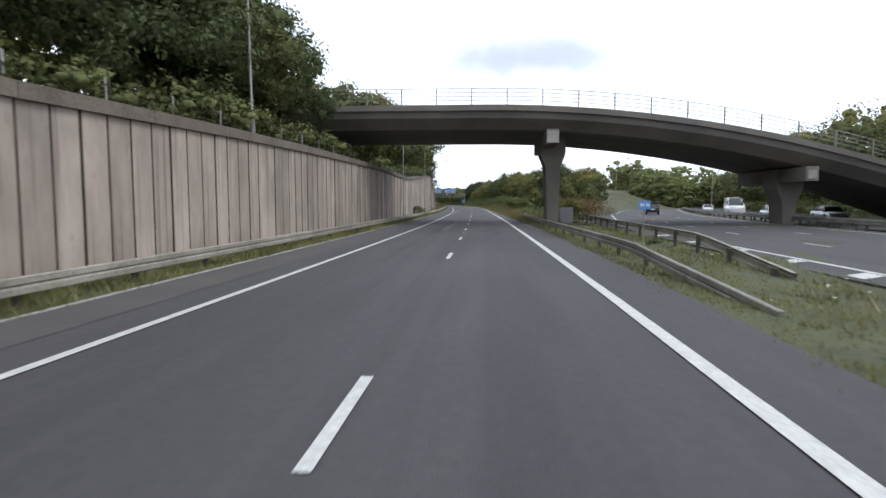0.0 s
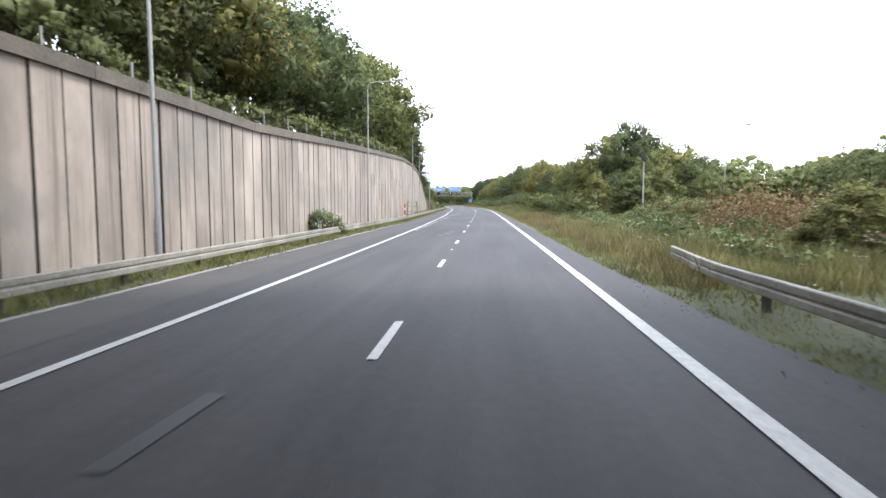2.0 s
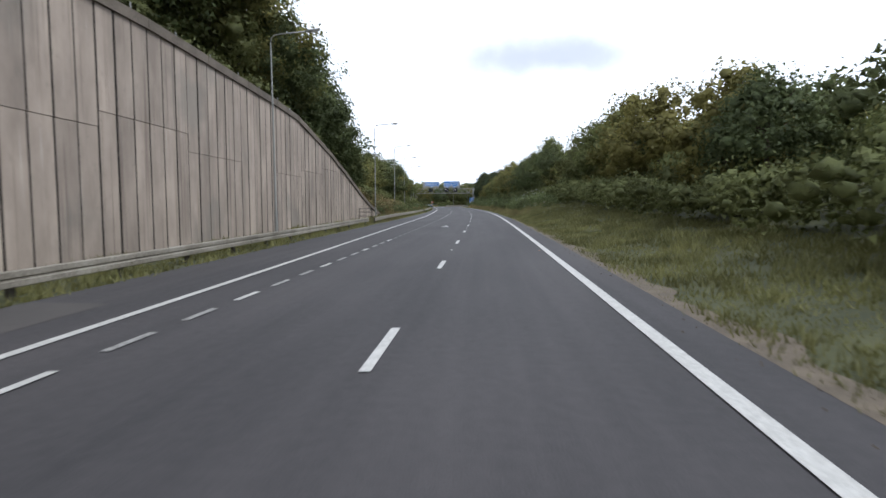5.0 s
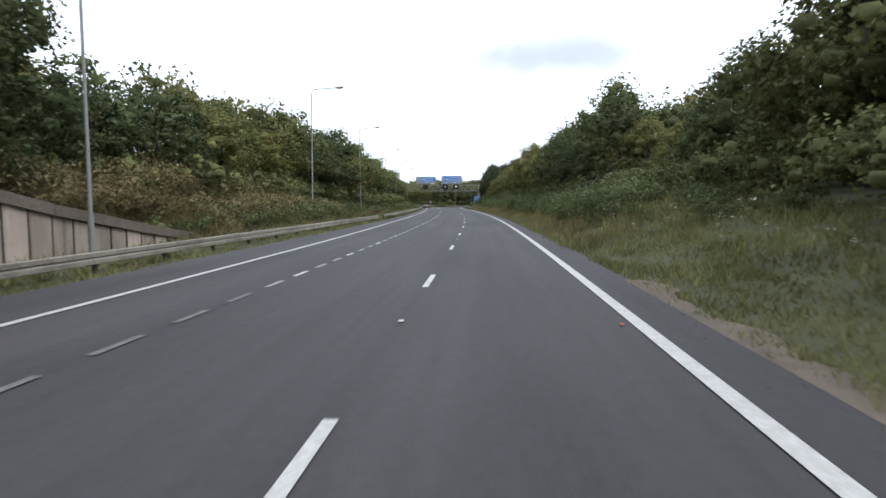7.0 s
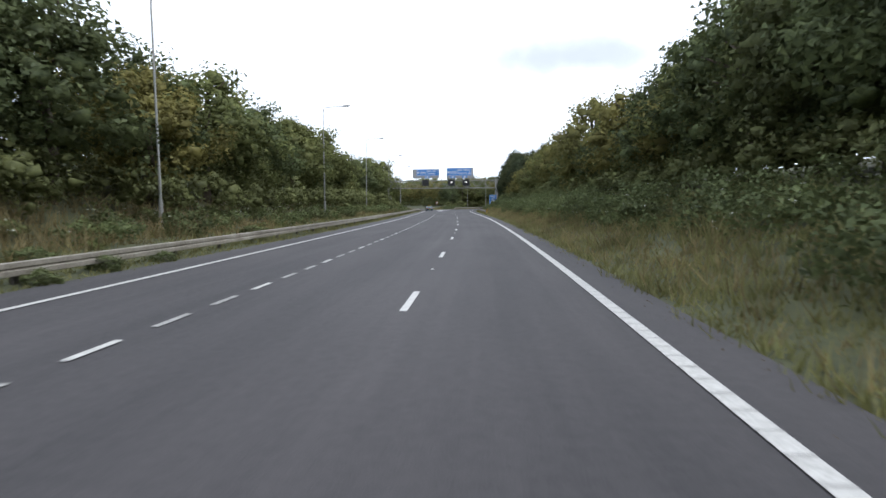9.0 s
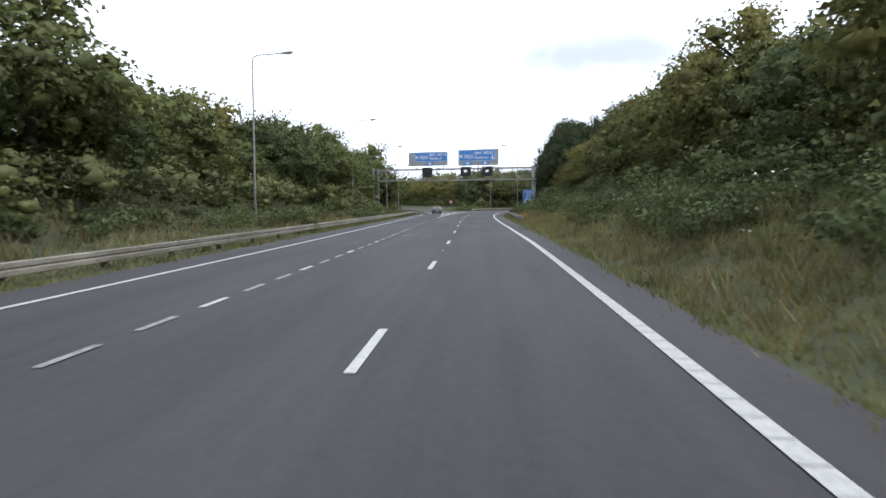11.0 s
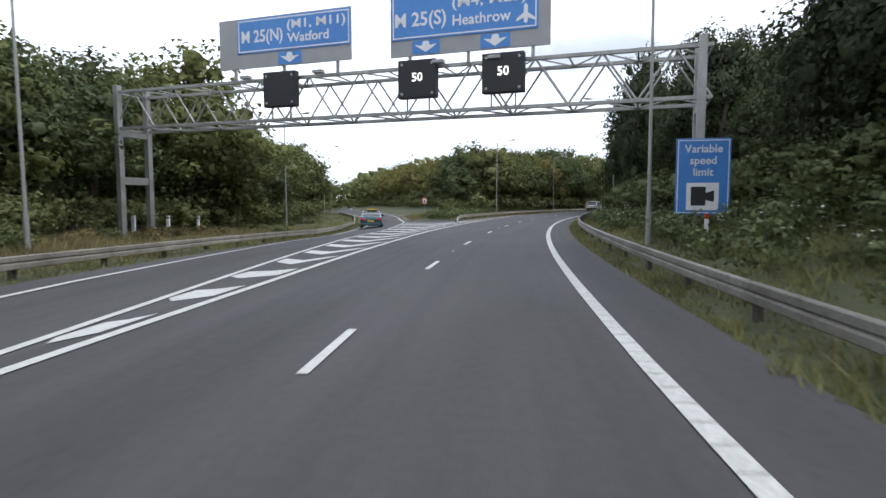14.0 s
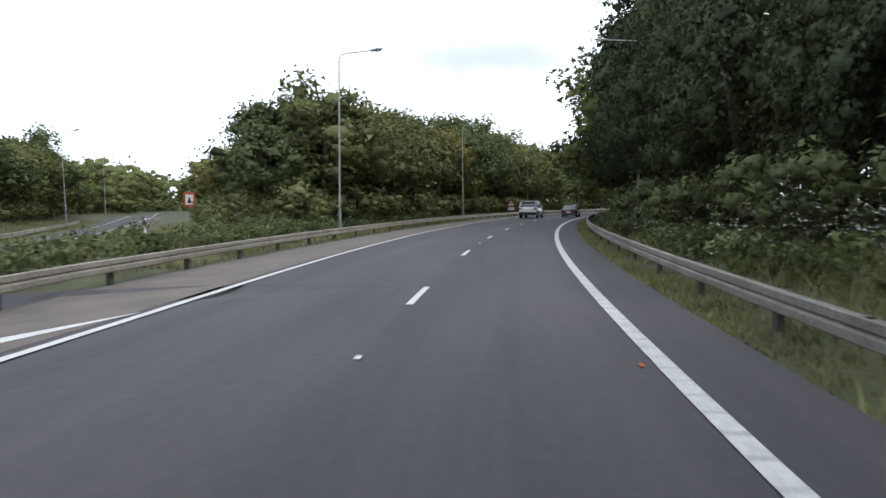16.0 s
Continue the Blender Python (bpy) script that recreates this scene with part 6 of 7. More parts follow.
deep = Mass(34, 38, 1.4, 0.42, 10.0, 4.3, 0.04)
deep_dark = Mass(34, 38, 1.4, 0.43, 10.0, 4.3, 0.04)
brambles = Mass(12, 24, 0.4, 0.15, 1.2, 1.1, 0.0)
scrub = Mass(18, 28, 0.54, 0.185, 2.4, 1.75, 0.0)
shade_scrub = Mass(18, 28, 0.54, 0.184, 2.4, 1.75, 0.0)
# wood above the wall (kept clear of the bridge)
tall_wall = curve((-40, 10.5), (40, 10.5), (60, 10.0), (110, 11.5), (150, 12.5), (175, 12.5), (190, 10.0))
for a, b in ((-30, 38), (62, 186)):
    row(deep, a, b, 6.0, offset(wall_u, -10.5), tall_wall, 10)
    row(scrub, a, b, 2.4, offset(wall_u, -2.3), flat_tall(2.2), 2.4, jit_s=1.0, jit_u=0.5, wide=1.1)
row(scrub, 38, 46, 1.1, offset(wall_u, -1.9), flat_tall(1.9), 2.4, jit_s=0.4, jit_u=0.3, wide=1.0)
row(close_trees, 2, 38, 4.6, offset(wall_u, -5.2), tall_wall, 11, jit_u=0.8)
for s, u, t in ((38.2, -13.2, 9.6), (36.0, -16.5, 10.5)):
    plant(close_trees, s, u, t, 11, wide=0.92)
row(near_trees, 62, 142, 4.6, offset(wall_u, -5.4), tall_wall, 10, jit_u=0.9)
row(close_trees, 144, 190, 4.4, offset(wall_u, -4.8), tall_wall, 11, jit_u=0.8)
row(deep, 36, 62, 5, curve((0, -27), (100, -27)), flat_tall(9), 10)
# open bank and wood past the wall's end
tall_left = curve((190, 6.4), (208, 6.2), (216, 8.6), (224, 9.2), (240, 8.7), (252, 7.8), (275, 8.2), (300, 7.4), (330, 7.2), (340, 8.0), (352, 9.7), (370, 9.8), (385, 10.8), (400, 11.0), (410, 10.6), (422, 10.1), (432, 11.0), (442, 11.2), (452, 10.2), (470, 6.4), (510, 5.5))
lw_u = curve((190, -21), (215, -19.5), (240, -18.0), (335, -18.5), (350, -21.0), (362, -25.0), (380, -27.0), (400, -32), (420, -43.5), (436, -56), (450, -71), (470, -97), (500, -138))
row(near_trees, 196, 402, 4.6, lw_u, tall_left, 10, wide=1.1)
row(deep, 196, 480, 5.5, offset(lw_u, -5), offset(tall_left, 0.8), 10)
row(deep_dark, 190, 480, 8.0, offset(lw_u, -11), offset(tall_left, 1.5), 10)
row(mid_trees, 404, 500, 3.4, lw_u, tall_left, 10, wide=1.1)
row(scrub, 198, 450, 2.2, offset(lw_u, 2.4), flat_tall(3.0), 2.4, jit_u=1.0)
row(shrubs, 200, 335, 4.2, curve((190, -14.3), (340, -15.5)), flat_tall(1.3), 2.4, jit_u=1.6, wide=1.2)
row(shrubs, 222, 262, 4.5, curve((190, -11.6), (340, -11.6)), flat_tall(0.95), 2.4, jit_u=0.8, wide=1.3)
for s, u, t in ((24.5, 6.9, 0.8), (229, -9.0, 0.9), (231.5, -9.2, 1.0), (234, -9.1, 0.8), (181.0, -10.4, 0.7), (375.5, -16.2, 1.7), (378.5, -17.4, 1.4), (400.5, -12.6, 1.25), (405, -13.8, 1.1)):
    plant(shrubs, s, u, t, 2.4)
plant(shrubs, 298.6, -9.55, 1.95, 2.4, wide=0.62)
plant(shrubs, 77.9, -8.3, 2.9, 2.4, wide=0.68)
for s, u, t in ((415.4, -61.0, 17.8), (414.6, -65.0, 16.6), (413.6, -69.5, 17.6), (428.0, -66.0, 10.0)):
    plant(firs, s, u, t, 14)
# right: bushes and trees past the bridge, wood along the bank
plant(Stock([lambda: tree(71, 7.2, 3.0, 0.9, 110, 110, 0.72, 0.19, LEAF_DARK, "rounded dark oak standing above the hedge")]), 103.4, 13.2, 9.6, 7.2, wide=0.8)
plant(near_trees, 64.6, 9.6, 3.9, 10, wide=1.15)
plant(near_trees, 98.4, 9.3, 6.6, 10, wide=0.72)
plant(near_trees, 94.8, 11.6, 4.6, 10, wide=0.9)
for s, u, t in ((96, 17.5, 4.2), (100, 14.0, 4.6), (104, 19.0, 5.2), (107, 15.0, 4.8), (110, 21.5, 6.0)):
    plant(near_trees, s, u, t, 10)
for s, u, t in ((88, 9.6, 2.4), (91.5, 8.2, 2.0), (93, 12.8, 3.0), (97.5, 8.4, 2.4), (84, 11.0, 1.8), (80, 12.6, 1.5)):
    plant(shrubs, s, u, t, 2.4, wide=1.2)
tall_right = curve((95, 4.6), (108, 5.8), (116, 6.3), (124, 7.1), (131, 7.4), (145, 6.8), (170, 6.6), (178, 7.0), (183, 8.2), (190, 8.2), (197, 7.2), (205, 6.8), (211, 5.4), (217, 5.2), (221, 7.6), (226, 9.6), (238, 9.3), (247, 10.2), (257, 10.1), (266, 8.7), (290, 8.0), (307, 8.2), (313, 10.6), (318, 10.2), (322, 9.2), (333, 9.6), (339, 11.0), (346, 11.5), (355, 11.7), (358, 10.6), (360.5, 6.4), (365, 5.0), (368, 7.0), (371, 9.4), (376, 10.4), (384, 11.2), (391, 11.2), (395, 10.8), (400, 10.4), (404, 10.4), (412, 10.8), (420, 13.2), (428, 16.4), (445, 16.5), (480, 13.5), (560, 12))
rw_u = curve((95, 11.5), (130, 11.4), (180, 12.4), (200, 13.8), (225, 13.2), (325, 13.0), (345, 12.0), (365, 10.6), (385, 9.6), (400, 9.0), (440, 8.7), (560, 9.4))
row(near_trees, 96, 340, 4.4, rw_u, tall_right, 10, jit_u=0.7, vary=0.16)
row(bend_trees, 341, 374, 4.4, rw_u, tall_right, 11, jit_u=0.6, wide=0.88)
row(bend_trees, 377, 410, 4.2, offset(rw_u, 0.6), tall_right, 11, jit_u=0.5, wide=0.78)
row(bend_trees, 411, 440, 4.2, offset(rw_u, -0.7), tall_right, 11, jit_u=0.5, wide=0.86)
row(mid_trees, 441, 520, 5.0, rw_u, tall_right, 10, jit_u=0.7)
for a, b in ((110, 332), (402, 540)):
    row(deep_dark, a, b, 5.5, offset(rw_u, 5), offset(tall_right, 0.6), 10)
    row(deep, a + 5, b, 8.0, offset(rw_u, 11), offset(tall_right, 1.2), 10)
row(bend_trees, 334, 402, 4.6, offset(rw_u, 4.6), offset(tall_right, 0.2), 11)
row(deep_dark, 336, 440, 4.5, offset(rw_u, 8.5), offset(tall_right, -1.0), 10, jit_u=1.0)
row(scrub, 96, 200, 1.8, offset(rw_u, -2.7), flat_tall(2.8), 2.4, jit_u=0.6)
row(scrub, 200, 345, 2.0, offset(rw_u, -1.8), flat_tall(2.6), 2.4, jit_u=0.7)
row(shade_scrub, 345, 520, 1.7, offset(rw_u, -1.6), flat_tall(3.2), 2.4, jit_u=0.7)
row(shrubs, 190, 345, 2.6, curve((180, 8.2), (300, 8.0), (345, 7.4)), flat_tall(1.45), 2.4, jit_u=2.0, wide=1.15)
row(shrubs, 345, 450, 4.0, curve((340, 6.6), (450, 6.4)), flat_tall(0.9), 2.4, jit_u=0.5, wide=1.2)
plant(shrubs, 191, 8.0, 1.5, 2.4)
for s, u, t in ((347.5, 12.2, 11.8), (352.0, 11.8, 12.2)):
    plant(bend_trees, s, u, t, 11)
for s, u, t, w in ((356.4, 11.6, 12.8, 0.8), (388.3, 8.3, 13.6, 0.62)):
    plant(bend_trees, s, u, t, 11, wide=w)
row(brambles, 336, 355, 0.35, curve((336, 8.6), (355, 8.6)), flat_tall(1.1), 1.2, jit_u=2.0, vary=0.35)
row(brambles, 356, 366, 0.5, curve((355, 9.4), (366, 9.2)), flat_tall(1.3), 1.2, jit_u=1.4, vary=0.3)
row(shade_scrub, 336, 372, 1.2, curve((336, 10.2), (372, 9.6)), flat_tall(2.6), 2.4, jit_u=1.0)
row(shade_scrub, 338, 402, 1.8, offset(rw_u, 3.2), flat_tall(4.4), 2.4, jit_u=1.0)
row(scrub, 194, 250, 2.2, offset(lw_u, -0.6), flat_tall(2.2), 2.4)
row(scrub, 196, 396, 2.4, offset(lw_u, -4.0), flat_tall(4.0), 2.4, jit_u=1.0)
row(scrub, 186, 336, 2.4, offset(rw_u, 4.6), flat_tall(4.2), 2.4, jit_u=1.0)
row(scrub, 190, 336, 2.6, offset(rw_u, 8.5), flat_tall(6.0), 2.4, jit_u=1.0)
row(scrub, 322, 362, 1.5, offset(lw_u, 4.4), flat_tall(1.9), 2.4, jit_u=1.0, vary=0.3)
row(brambles, 320, 358, 0.6, offset(lw_u, 6.4), flat_tall(0.9), 1.2, jit_u=1.2, vary=0.3)
row(scrub, 348, 430, 1.8, offset(lw_u, -1.2), flat_tall(3.4), 2.4, jit_u=0.8)
row(brambles, 199, 217, 0.3, curve((199, 6.9), (217, 6.9)), flat_tall(1.6), 1.2, jit_u=1.5, vary=0.3)
# the wood between the two branches
tall_mid = curve((420, 9.8), (432, 11.0), (445, 12.5), (470, 13.4), (560, 14.4))
row(mid_trees, 428, 550, 5.2, curve((400, -14.8), (560, -14.8)), tall_mid, 10)
for off, st in ((-20, deep), (-25, deep_dark), (-31, deep)):
    row(st, 430 - (off + 14.5) * 1.3, 550, 5.5, curve((400, off), (560, off)), tall_mid, 10)
row(scrub, 420, 540, 1.9, curve((400, -13.2), (560, -13.0)), flat_tall(3.2), 2.4, jit_u=0.8)
row(scrub, 422, 440, 1.2, curve((422, -17.0), (440, -24)), flat_tall(2.6), 2.4, jit_u=1.2)
for s, u, t in ((424, -17.5, 7.4), (428, -20.0, 10.0), (433, -19.0, 11.2), (439, -23.5, 11.8)):
    plant(mid_trees, s, u, t, 10)
for off, st, s0 in ((16.0, deep, 440), (21.0, deep_dark, 442)):
    row(st, s0, 500, 3.0, offset(branch_in, off), curve((430, 8.0), (445, 10.0), (500, 13.0)), 10, jit_u=1.2)
row(scrub, 432, 480, 1.2, offset(branch_in, 11.0), flat_tall(2.0), 2.4, jit_u=0.8)
row(scrub, 440, 500, 1.6, offset(branch_in, 15.0), flat_tall(4.0), 2.4, jit_u=0.8)
row(scrub, 446, 500, 1.6, offset(lw_u, -1.2), flat_tall(3.8), 2.4, jit_u=0.8)
row(scrub, 414, 445, 1.8, curve((414, -15.0), (445, -24)), flat_tall(1.5), 2.4, jit_u=2.5, vary=0.35)
row(brambles, 398, 450, 0.45, curve((398, -11.4), (450, -14)), flat_tall(1.0), 1.2, jit_u=1.6, vary=0.35)
# trees past the main carriageway
row(deep_dark, 20, 255, 3.8, offset(mc_u, 31), flat_tall(14.0), 10, jit_u=2.0)
row(deep, 20, 255, 5.0, offset(mc_u, 37), flat_tall(17.5), 10, jit_u=3)
row(scrub, -30, 150, 2.4, offset(mc_u, 27), flat_tall(2.4), 2.4, jit_u=0.8, wide=1.3)
row(brambles, 186, 345, 1.3, curve((180, 7.6), (345, 7.2)), flat_tall(1.15), 1.2, jit_u=2.3, wide=1.1, vary=0.3)
row(brambles, 198, 345, 0.9, curve((190, 8.2), (345, 7.8)), flat_tall(1.4), 1.2, jit_u=2.2, vary=0.4)
row(brambles, 345, 450, 1.1, curve((340, 6.2), (450, 6.0)), flat_tall(1.0), 1.2, jit_u=1.3, vary=0.3)
row(brambles, 64, 110, 1.2, curve((60, 7.4), (110, 8.0)), flat_tall(0.9), 1.2, jit_u=1.6, vary=0.3)
row(brambles, 194, 345, 1.2, curve((190, -13.5), (345, -13.6)), flat_tall(1.1), 1.2, jit_u=1.8, vary=0.3)
row(brambles, 345, 400, 1.3, offset(lw_u, 4.6), flat_tall(0.6), 1.2, jit_u=1.6, vary=0.3)
row(scrub, 190, 345, 2.4, offset(rw_u, 1.6), flat_tall(4.2), 2.4, jit_u=1.0)
row(scrub, 345, 420, 2.4, offset(lw_u, 3.0), flat_tall(2.4), 2.4, jit_u=0.8)
dock = Mass(12, 24, 0.4, 0.15, 1.2, 1.1, 0.0)
dry_bank = Mass(16, 26, 0.4, 0.17, 1.2, 1.1, 0.0)
row(dry_bank, 187, 197, 0.8, curve((187, -15.6), (197, -15.4)), flat_tall(1.8), 1.2, jit_u=0.6)
row(brambles, 196, 228, 0.6, curve((197, -13.4), (228, -13.4)), flat_tall(1.5), 1.2, jit_u=1.8, vary=0.3)
row(dry_bank, 197, 228, 0.9, curve((197, -13.8), (228, -14.0)), curve((197, 1.9), (205, 1.9), (228, 1.3)), 1.2, jit_u=1.6, vary=0.25)
row(dry_bank, 188, 214, 0.8, curve((187, -17.2), (228, -17.0)), flat_tall(2.2), 1.2, jit_u=1.4, vary=0.25)
row(dry_bank, 345, 374, 0.9, offset(lw_u, 6.5), flat_tall(0.6), 1.2, jit_u=1.5, vary=0.3)
dry_bank.close("dry_bank_weeds", DRY, "tall tawny dried weeds covering the bank", "weeds")
row(dock, 66, 80, 0.45, curve((60, 11.0), (90, 12.5)), flat_tall(2.5), 1.2, jit_u=1.6, vary=0.3)
dock.close("dock_plants", DOCK, "tall rust coloured dock and dried weeds", "weeds")
row(brambles, 62, 96, 0.8, curve((60, 9.0), (96, 9.0)), flat_tall(1.05), 1.2, jit_u=2.4, vary=0.45)
row(scrub, 84, 100, 1.4, curve((60, 11.5), (100, 12.5)), flat_tall(2.0), 2.4, jit_u=2.0, vary=0.3)
brambles.close("brambles", LEAF_BUSH, "low green brambles sprawling over the verge", "brambles")
deep.close("deep_woods", LEAF, "dense green woodland behind the first trees", "woodland")
deep_dark.close("deep_woods", LEAF_DARK, "dense dark green woodland behind the first trees", "woodland")
shade_scrub.close("undergrowth", LEAF_DARK, "dark green undergrowth beneath the tall oaks", "undergrowth")
scrub.close("undergrowth", LEAF_BUSH, "tangled green undergrowth along the wood's edge", "undergrowth")


def far_woods():
    """Wooded skyline far off, as one mesh."""
    far = Mass(16, 10, 1.9, 0.75, 10.0, 4.6, 0.0)
    for s0, s1, u0, u1, n, h0, h1 in ((462, 545, -200, -92, 190, 14.0, 18.0), (478, 545, -125, -50, 130, 14.0, 18.0), (300, 430, -130, -80, 70, 9, 13), (558, 559, -230, 60, 90, 9, 14), (110, 300, -100, -52, 50, 8, 12), (195, 300, 62, 150, 190, 13, 17), (556, 557, -190, -80, 150, 19, 23)):
        for k in range(n):
            s, u = rng.uniform(s0, s1), rng.uniform(u0, u1)
            if s0 in (478, 462) and branch_out(s) - 7 < u < branch_in(s) + 7:
                continue
            x, y = place(s, u)
            if s0 in (556, 558):
                a = radians(heading(560))
                d = rng.uniform(0, 70) if s0 == 558 else rng.uniform(-40, 40)
                x, y = x + d * math.sin(a), y + d * math.cos(a)
            t = rng.uniform(h0, h1) / 10
            z = min(height(s, u), 6.0) if s0 < 450 else 0.0
            far.put(pose(float(x), float(y), z - 0.5, 0, 0, rng.uniform(0, 360)) @ Matrix.Scale(t, 4), 0)
            far.put(pose(float(x) + 2.5, float(y) - 1.5, z - 1.2, 0, 0, rng.uniform(0, 360)) @ Matrix.Diagonal((t * 0.9, t * 0.9, t * 0.42, 1)), 0)
    return far.close("far_woods", LEAF, "distant wooded hillside in muted green", "woodland")


far_woods()


def blades(name, label, areas, mat, seed, thick=1.0):
    """Tufts of grass blades as one mesh. areas: s0, s1, line of u0, line of u1, blades a square metre, height."""
    g = np.random.default_rng(seed)
    tri = []
    for s0, s1, f0, f1, dens, h in areas:
        mid = (s0 + s1) / 2
        n = int((s1 - s0) * abs(float(f1(mid)) - float(f0(mid))) * dens * 0.84 / 5)
        s = g.uniform(s0, s1, n)
        k = g.uniform(0, 1, n)
        u = f0(s) + (f1(s) - f0(s)) * k
        patch = 0.65 + 0.35 * np.sin(s * 0.9 + 2 * np.sin(u * 1.7)) * np.sin(s * 0.23 + u * 0.8)
        s, u, patch = np.repeat(s, 5), np.repeat(u, 5), np.repeat(patch, 5)
        s, u = s + g.normal(0, 0.10, len(s)), u + g.normal(0, 0.10, len(u))
        x, y = place(s, u)
        z = ground_z(s, u) - 0.03
        hh = h * patch * g.uniform(0.5, 1.3, len(s))
        a = g.uniform(0, 6.28, len(s))
        w = g.uniform(0.008, 0.022, len(s)) * (0.75 + 0.5 * h) * thick
        lean = hh[:, None] * 0.4 * g.normal(size=(len(s), 2))
        p = np.stack([np.stack([x - np.cos(a) * w, y - np.sin(a) * w, z], 1), np.stack([x + np.cos(a) * w, y + np.sin(a) * w, z], 1), np.stack([x + lean[:, 0], y + lean[:, 1], z + hh], 1)], 1)
        tri.append(p.reshape(-1, 3))
    ob = quads(name, np.concatenate(tri), mat, n=3)
    return tagged(ob, label, "grass", kind="stuff")


c_ = lambda v: curve((-100, v), (600, v))
blades("verge_grass", "rough green and straw coloured verge grass", (
    (-2, 60, offset(verge_right, -0.15), c_(6.0), 150, 0.17),
    (-2, 60, c_(6.0), c_(8.6), 56, 0.24),
    (60, 190, offset(verge_right, 0.05), c_(5.6), 210, 0.26),
    (60, 96, c_(5.0), c_(11.0), 150, 0.75),
    (96, 190, c_(5.6), c_(9.6), 120, 0.42),
    (190, 345, offset(verge_right, -0.15), c_(5.2), 120, 0.36),
    (190, 345, c_(5.2), c_(9.8), 62, 0.72),
    (345, 450, offset(verge_right, -0.15), c_(5.0), 150, 0.22),
    (345, 450, c_(5.0), c_(8.2), 120, 0.5),
    (-2, 165, offset(verge_left, 0.05), offset(wall_u, 0.1), 150, 0.36),
    (165, 345, offset(verge_left, 0.12), c_(-10.2), 95, 0.28),
    (165, 345, c_(-10.2), c_(-13.0), 45, 0.36),
    (345, 400, offset(verge_left, 0.1), offset(verge_left, -5), 60, 0.32),
    (345, 400, offset(verge_left, -5), offset(verge_left, -13), 26, 0.4),
    (397, 446, offset(branch_out, -0.4), offset(branch_out, -9), 26, 0.4),
    (402, 450, c_(-8.8), c_(-12.0), 80, 0.25),
    (402, 470, c_(-12.0), c_(-22.0), 26, 0.45),
    ), GRASS, 5, 1.5)
blades("dry_weeds", "tall brown dried weeds and seed heads", (
    (184, 215, offset(wall_u, -0.2), c_(-20), 46, 0.9),
    (193, 250, c_(-11.2), c_(-17.5), 40, 0.95),
    (250, 300, c_(-11.5), c_(-17.5), 20, 0.75),
    (300, 360, c_(-11.0), c_(-16.0), 34, 0.8),
    (60, 110, offset(verge_right, 0.6), c_(11.5), 60, 0.85),
    (190, 345, offset(verge_right, 0.3), c_(7.8), 34, 0.7),
    (4, 50, offset(verge_right, 0.4), c_(8.0), 7, 0.4),
    (168, 186, offset(verge_left, 0.0), c_(-11.5), 20, 0.4),
    (345, 385, offset(verge_left, -1), offset(verge_left, -10), 30, 0.6),
    (400, 440, c_(-9.5), c_(-22), 26, 0.5),
), DRY, 6)


def umbels():
    """White flower heads scattered in the rough grass."""
    g = np.random.default_rng(17)
    pts, nn = [], []
    for s0, s1, u0, u1, n, h in ((198, 217, 5.2, 9.5, 300, 1.45), (392, 450, 4.4, 7.6, 320, 0.8), (160, 340, 5.0, 9.5, 420, 0.75), (60, 96, 4.8, 10.5, 110, 0.7), (4, 60, 4.5, 8.0, 40, 0.3), (392, 404, 5.0, 7.4, 130, 0.95), (200, 270, -15, -11.5, 140, 0.9), (346, 392, 4.6, 8.4, 240, 0.75)):
        for k in range(n):
            s, u = g.uniform(s0, s1), g.uniform(u0, u1)
            x, y = place(s, u)
            z = height(s, u) + h * g.uniform(0.6, 1.5)
            q = 4
            pts.append(np.array([float(x), float(y), z]) + g.normal(size=(q, 3)) * np.array([0.07, 0.07, 0.015]))
            nn.append(g.normal(size=(q, 3)) * 0.4 + np.array([0, 0, 1.0]))
    ob = quads("wild_flowers", leaf_quads(np.concatenate(pts), np.concatenate(nn), 0.065, g, 1.0), FLOWER, n=3)
    return tagged(ob, "small white umbel flowers among the verge grass", "flowers", kind="stuff")


umbels()


def stones():
    """Loose gravel and litter along the edge of the carriageway."""
    g = np.random.default_rng(23)
    verts, faces = [], []
    for s0, s1, f, spread, n in ((-2, 60, offset(verge_right, 0.1), 0.35, 700), (60, 345, offset(verge_right, 0.05), 0.25, 2600), (345, 450, offset(verge_right, 0.1), 0.3, 500), (0, 190, offset(verge_left, 0.0), 0.3, 700)):
        s = g.uniform(s0, s1, n)
        u = f(s) + g.normal(0, spread, n)
        x, y = place(s, u)
        for a, b in zip(x, y):
            r = g.uniform(0.006, 0.02)
            k = len(verts)
            verts += [(a - r, b, 0.0), (a + r * 0.8, b - r, 0.0), (a + r * 0.5, b + r, 0.0), (a, b, r * 1.1)]
            faces += [(k, k + 1, k + 3), (k + 1, k + 2, k + 3), (k + 2, k, k + 3)]
    ob = raw("loose_stones", verts, faces, GRAVEL)
    return tagged(ob, "loose brown gravel along the road's edge", "gravel", kind="stuff")


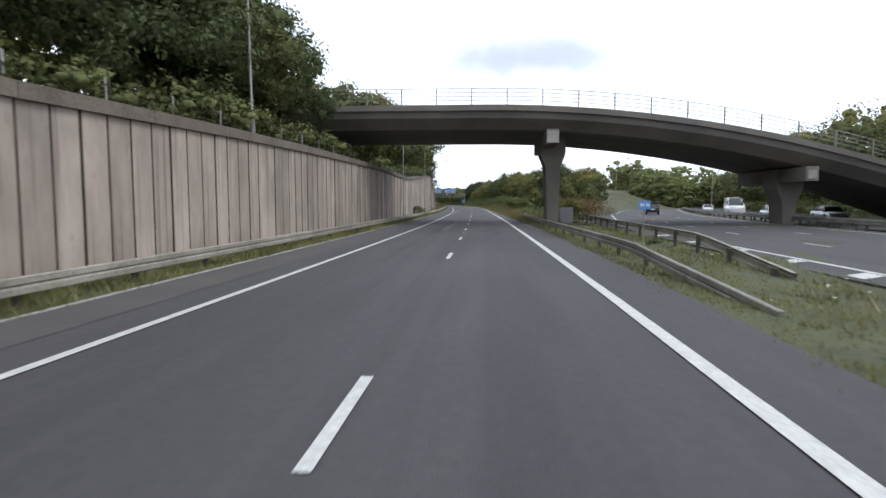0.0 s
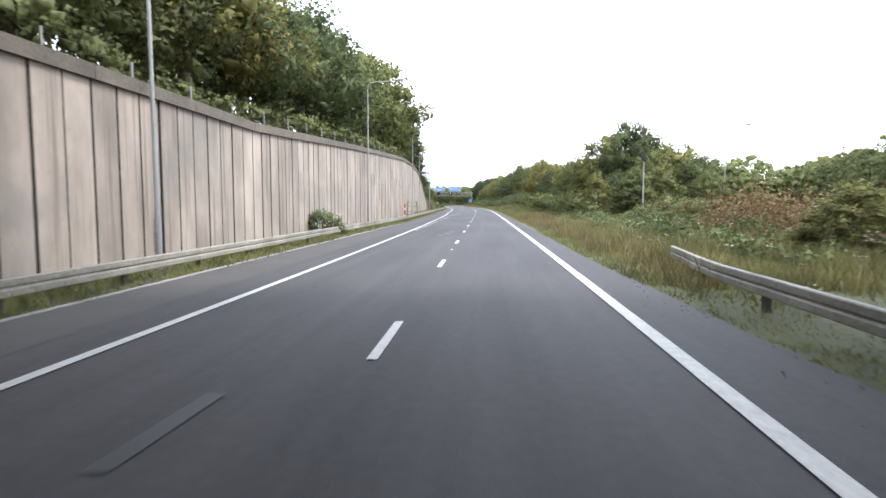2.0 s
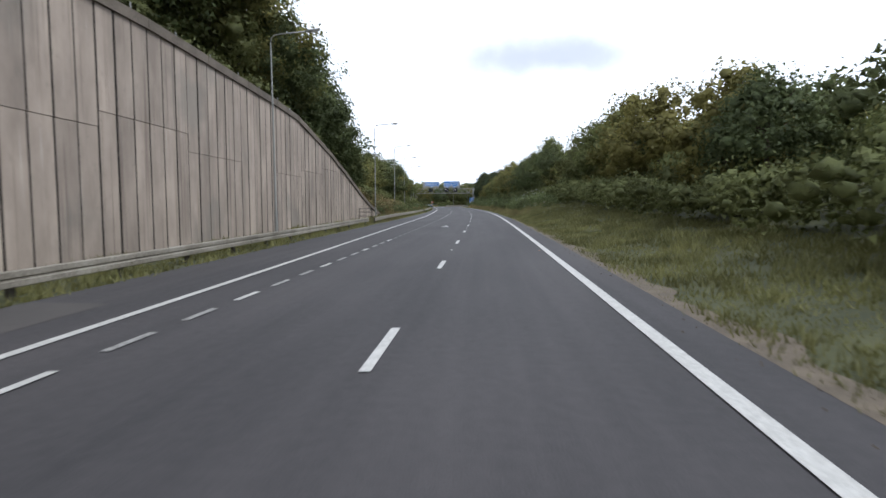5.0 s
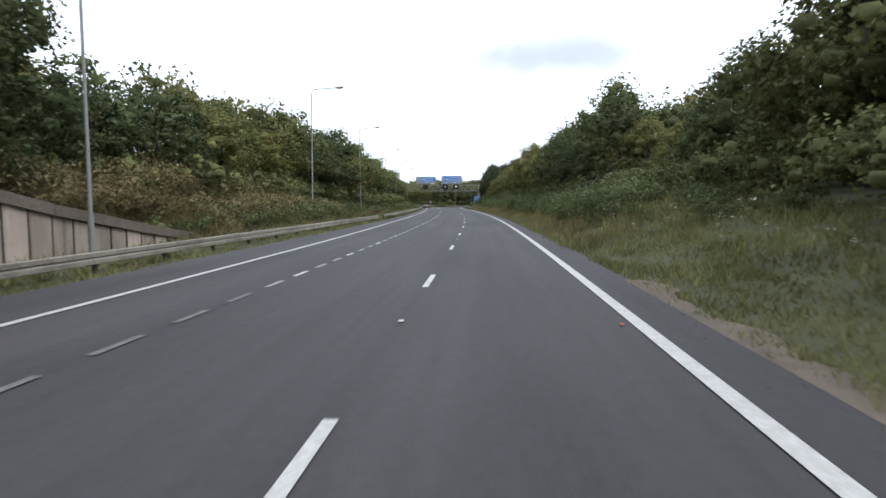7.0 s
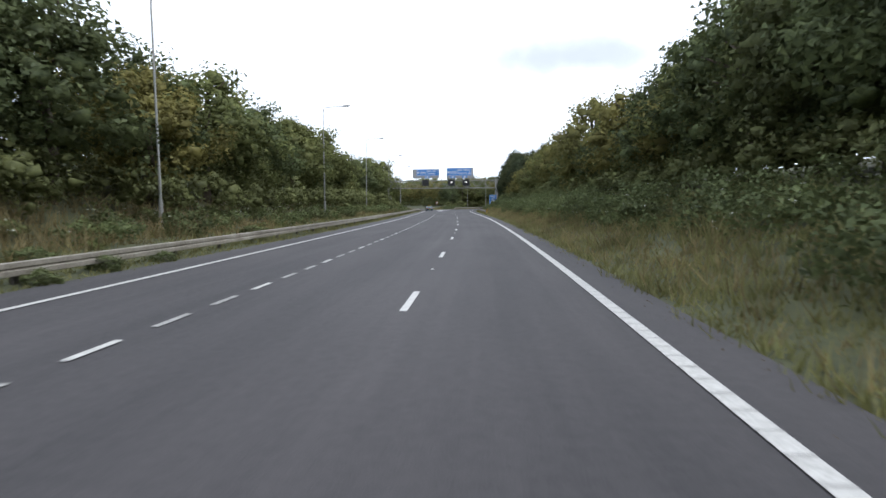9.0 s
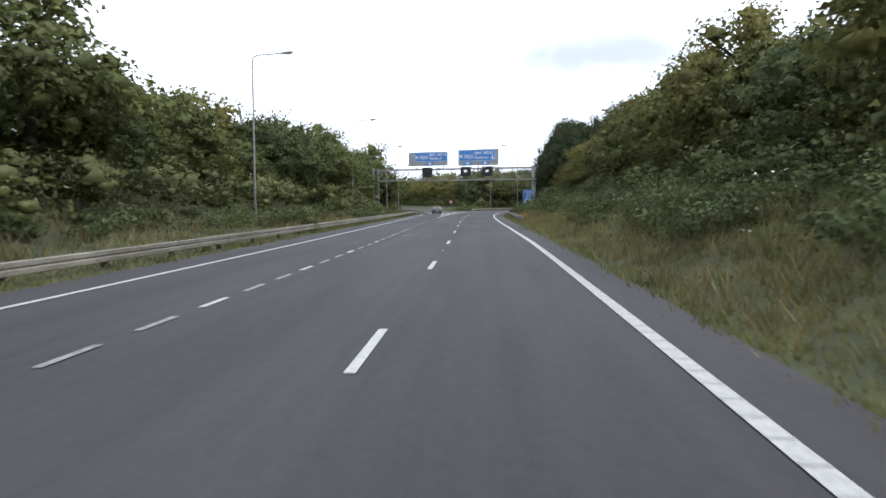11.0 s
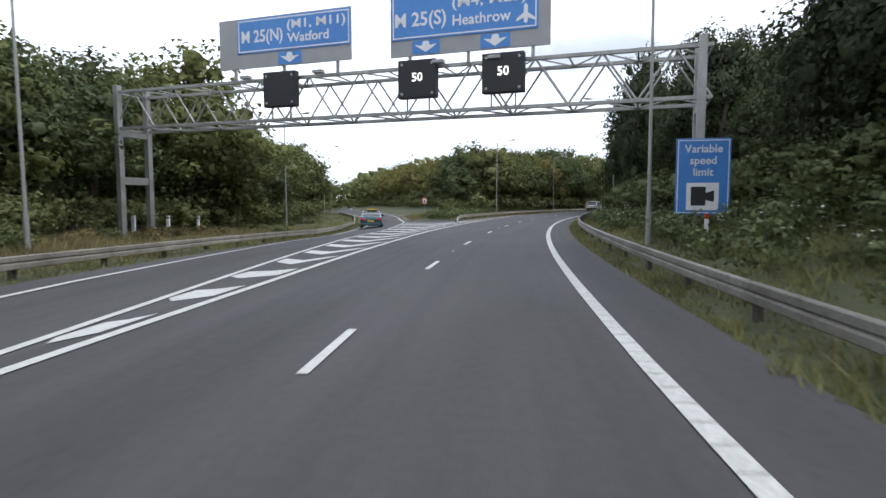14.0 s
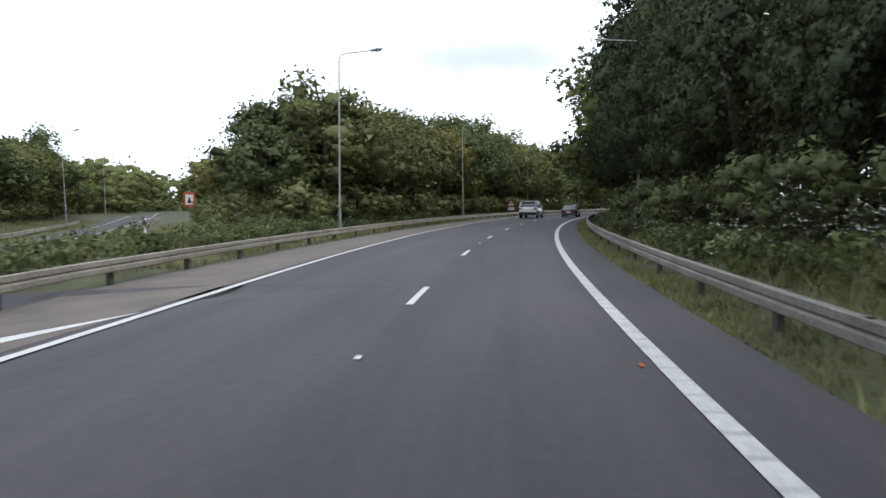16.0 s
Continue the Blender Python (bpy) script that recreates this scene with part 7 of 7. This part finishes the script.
stones()
wavy = lambda f, d, a: (lambda s: f(s) + d + a * math.sin(1.31 * s) * math.sin(0.37 * s + 1) + 0.5 * a * math.sin(3.1 * s))
tagged(ribbon("gravel_margin", 84, 182, offset(verge_right, -0.1), wavy(verge_right, 0.4, 0.22), 0.003, GRAVEL, step=0.5), "brown gravel margin beside the asphalt", "gravel", kind="structure")


# ---- cross fall of the left branch ----
def road_coords(x, y):
    """Road coordinates of world points (arrays)."""
    s = np.interp(y, AX_Y, AX_S)
    for i in range(10):
        a = np.radians(np.interp(s, AX_S, AX_H))
        dx, dy = x - np.interp(s, AX_S, AX_X), y - np.interp(s, AX_S, AX_Y)
        s = s + dx * np.sin(a) + dy * np.cos(a)
    a = np.radians(np.interp(s, AX_S, AX_H))
    dx, dy = x - np.interp(s, AX_S, AX_X), y - np.interp(s, AX_S, AX_Y)
    return s, dx * np.cos(a) - dy * np.sin(a)


def cross_fall(x, y):
    """The branch lane leans to its outer side and lies a little lower than the bend."""
    s, u = road_coords(x, y)
    gl = gore_left(s)
    ramp = np.clip((s - 350) / 26, 0, 1)
    return -ramp * (0.05 * np.clip(-5.0 - u, 0, np.clip(-5.0 - gl, 0, 6)) + 0.10 * np.clip(gl - u, 0, 5.0))


def settle():
    bpy.context.view_layer.update()
    moved = lambda m: m.translation.length > 1e-4
    for ob in list(scene.objects):
        if ob.type not in ("MESH", "EMPTY") or (ob.parent and (moved(ob.parent.matrix_world) or (ob.parent.parent and moved(ob.parent.parent.matrix_world)))):
            continue
        if moved(ob.matrix_world):
            p = ob.matrix_world.translation
            if p.y > 335:
                ob.location.z += float(cross_fall(np.array([p.x]), np.array([p.y]))[0])
        elif ob.type == "MESH":
            co = np.empty(len(ob.data.vertices) * 3, np.float32)
            ob.data.vertices.foreach_get("co", co)
            co = co.reshape(-1, 3)
            far = (co[:, 1] > 335) & (co[:, 1] < 640) & (np.abs(co[:, 0]) < 260)
            if far.any():
                co[far, 2] += cross_fall(co[far, 0].astype(float), co[far, 1].astype(float))
                ob.data.vertices.foreach_set("co", co.ravel())
                ob.data.update()


settle()
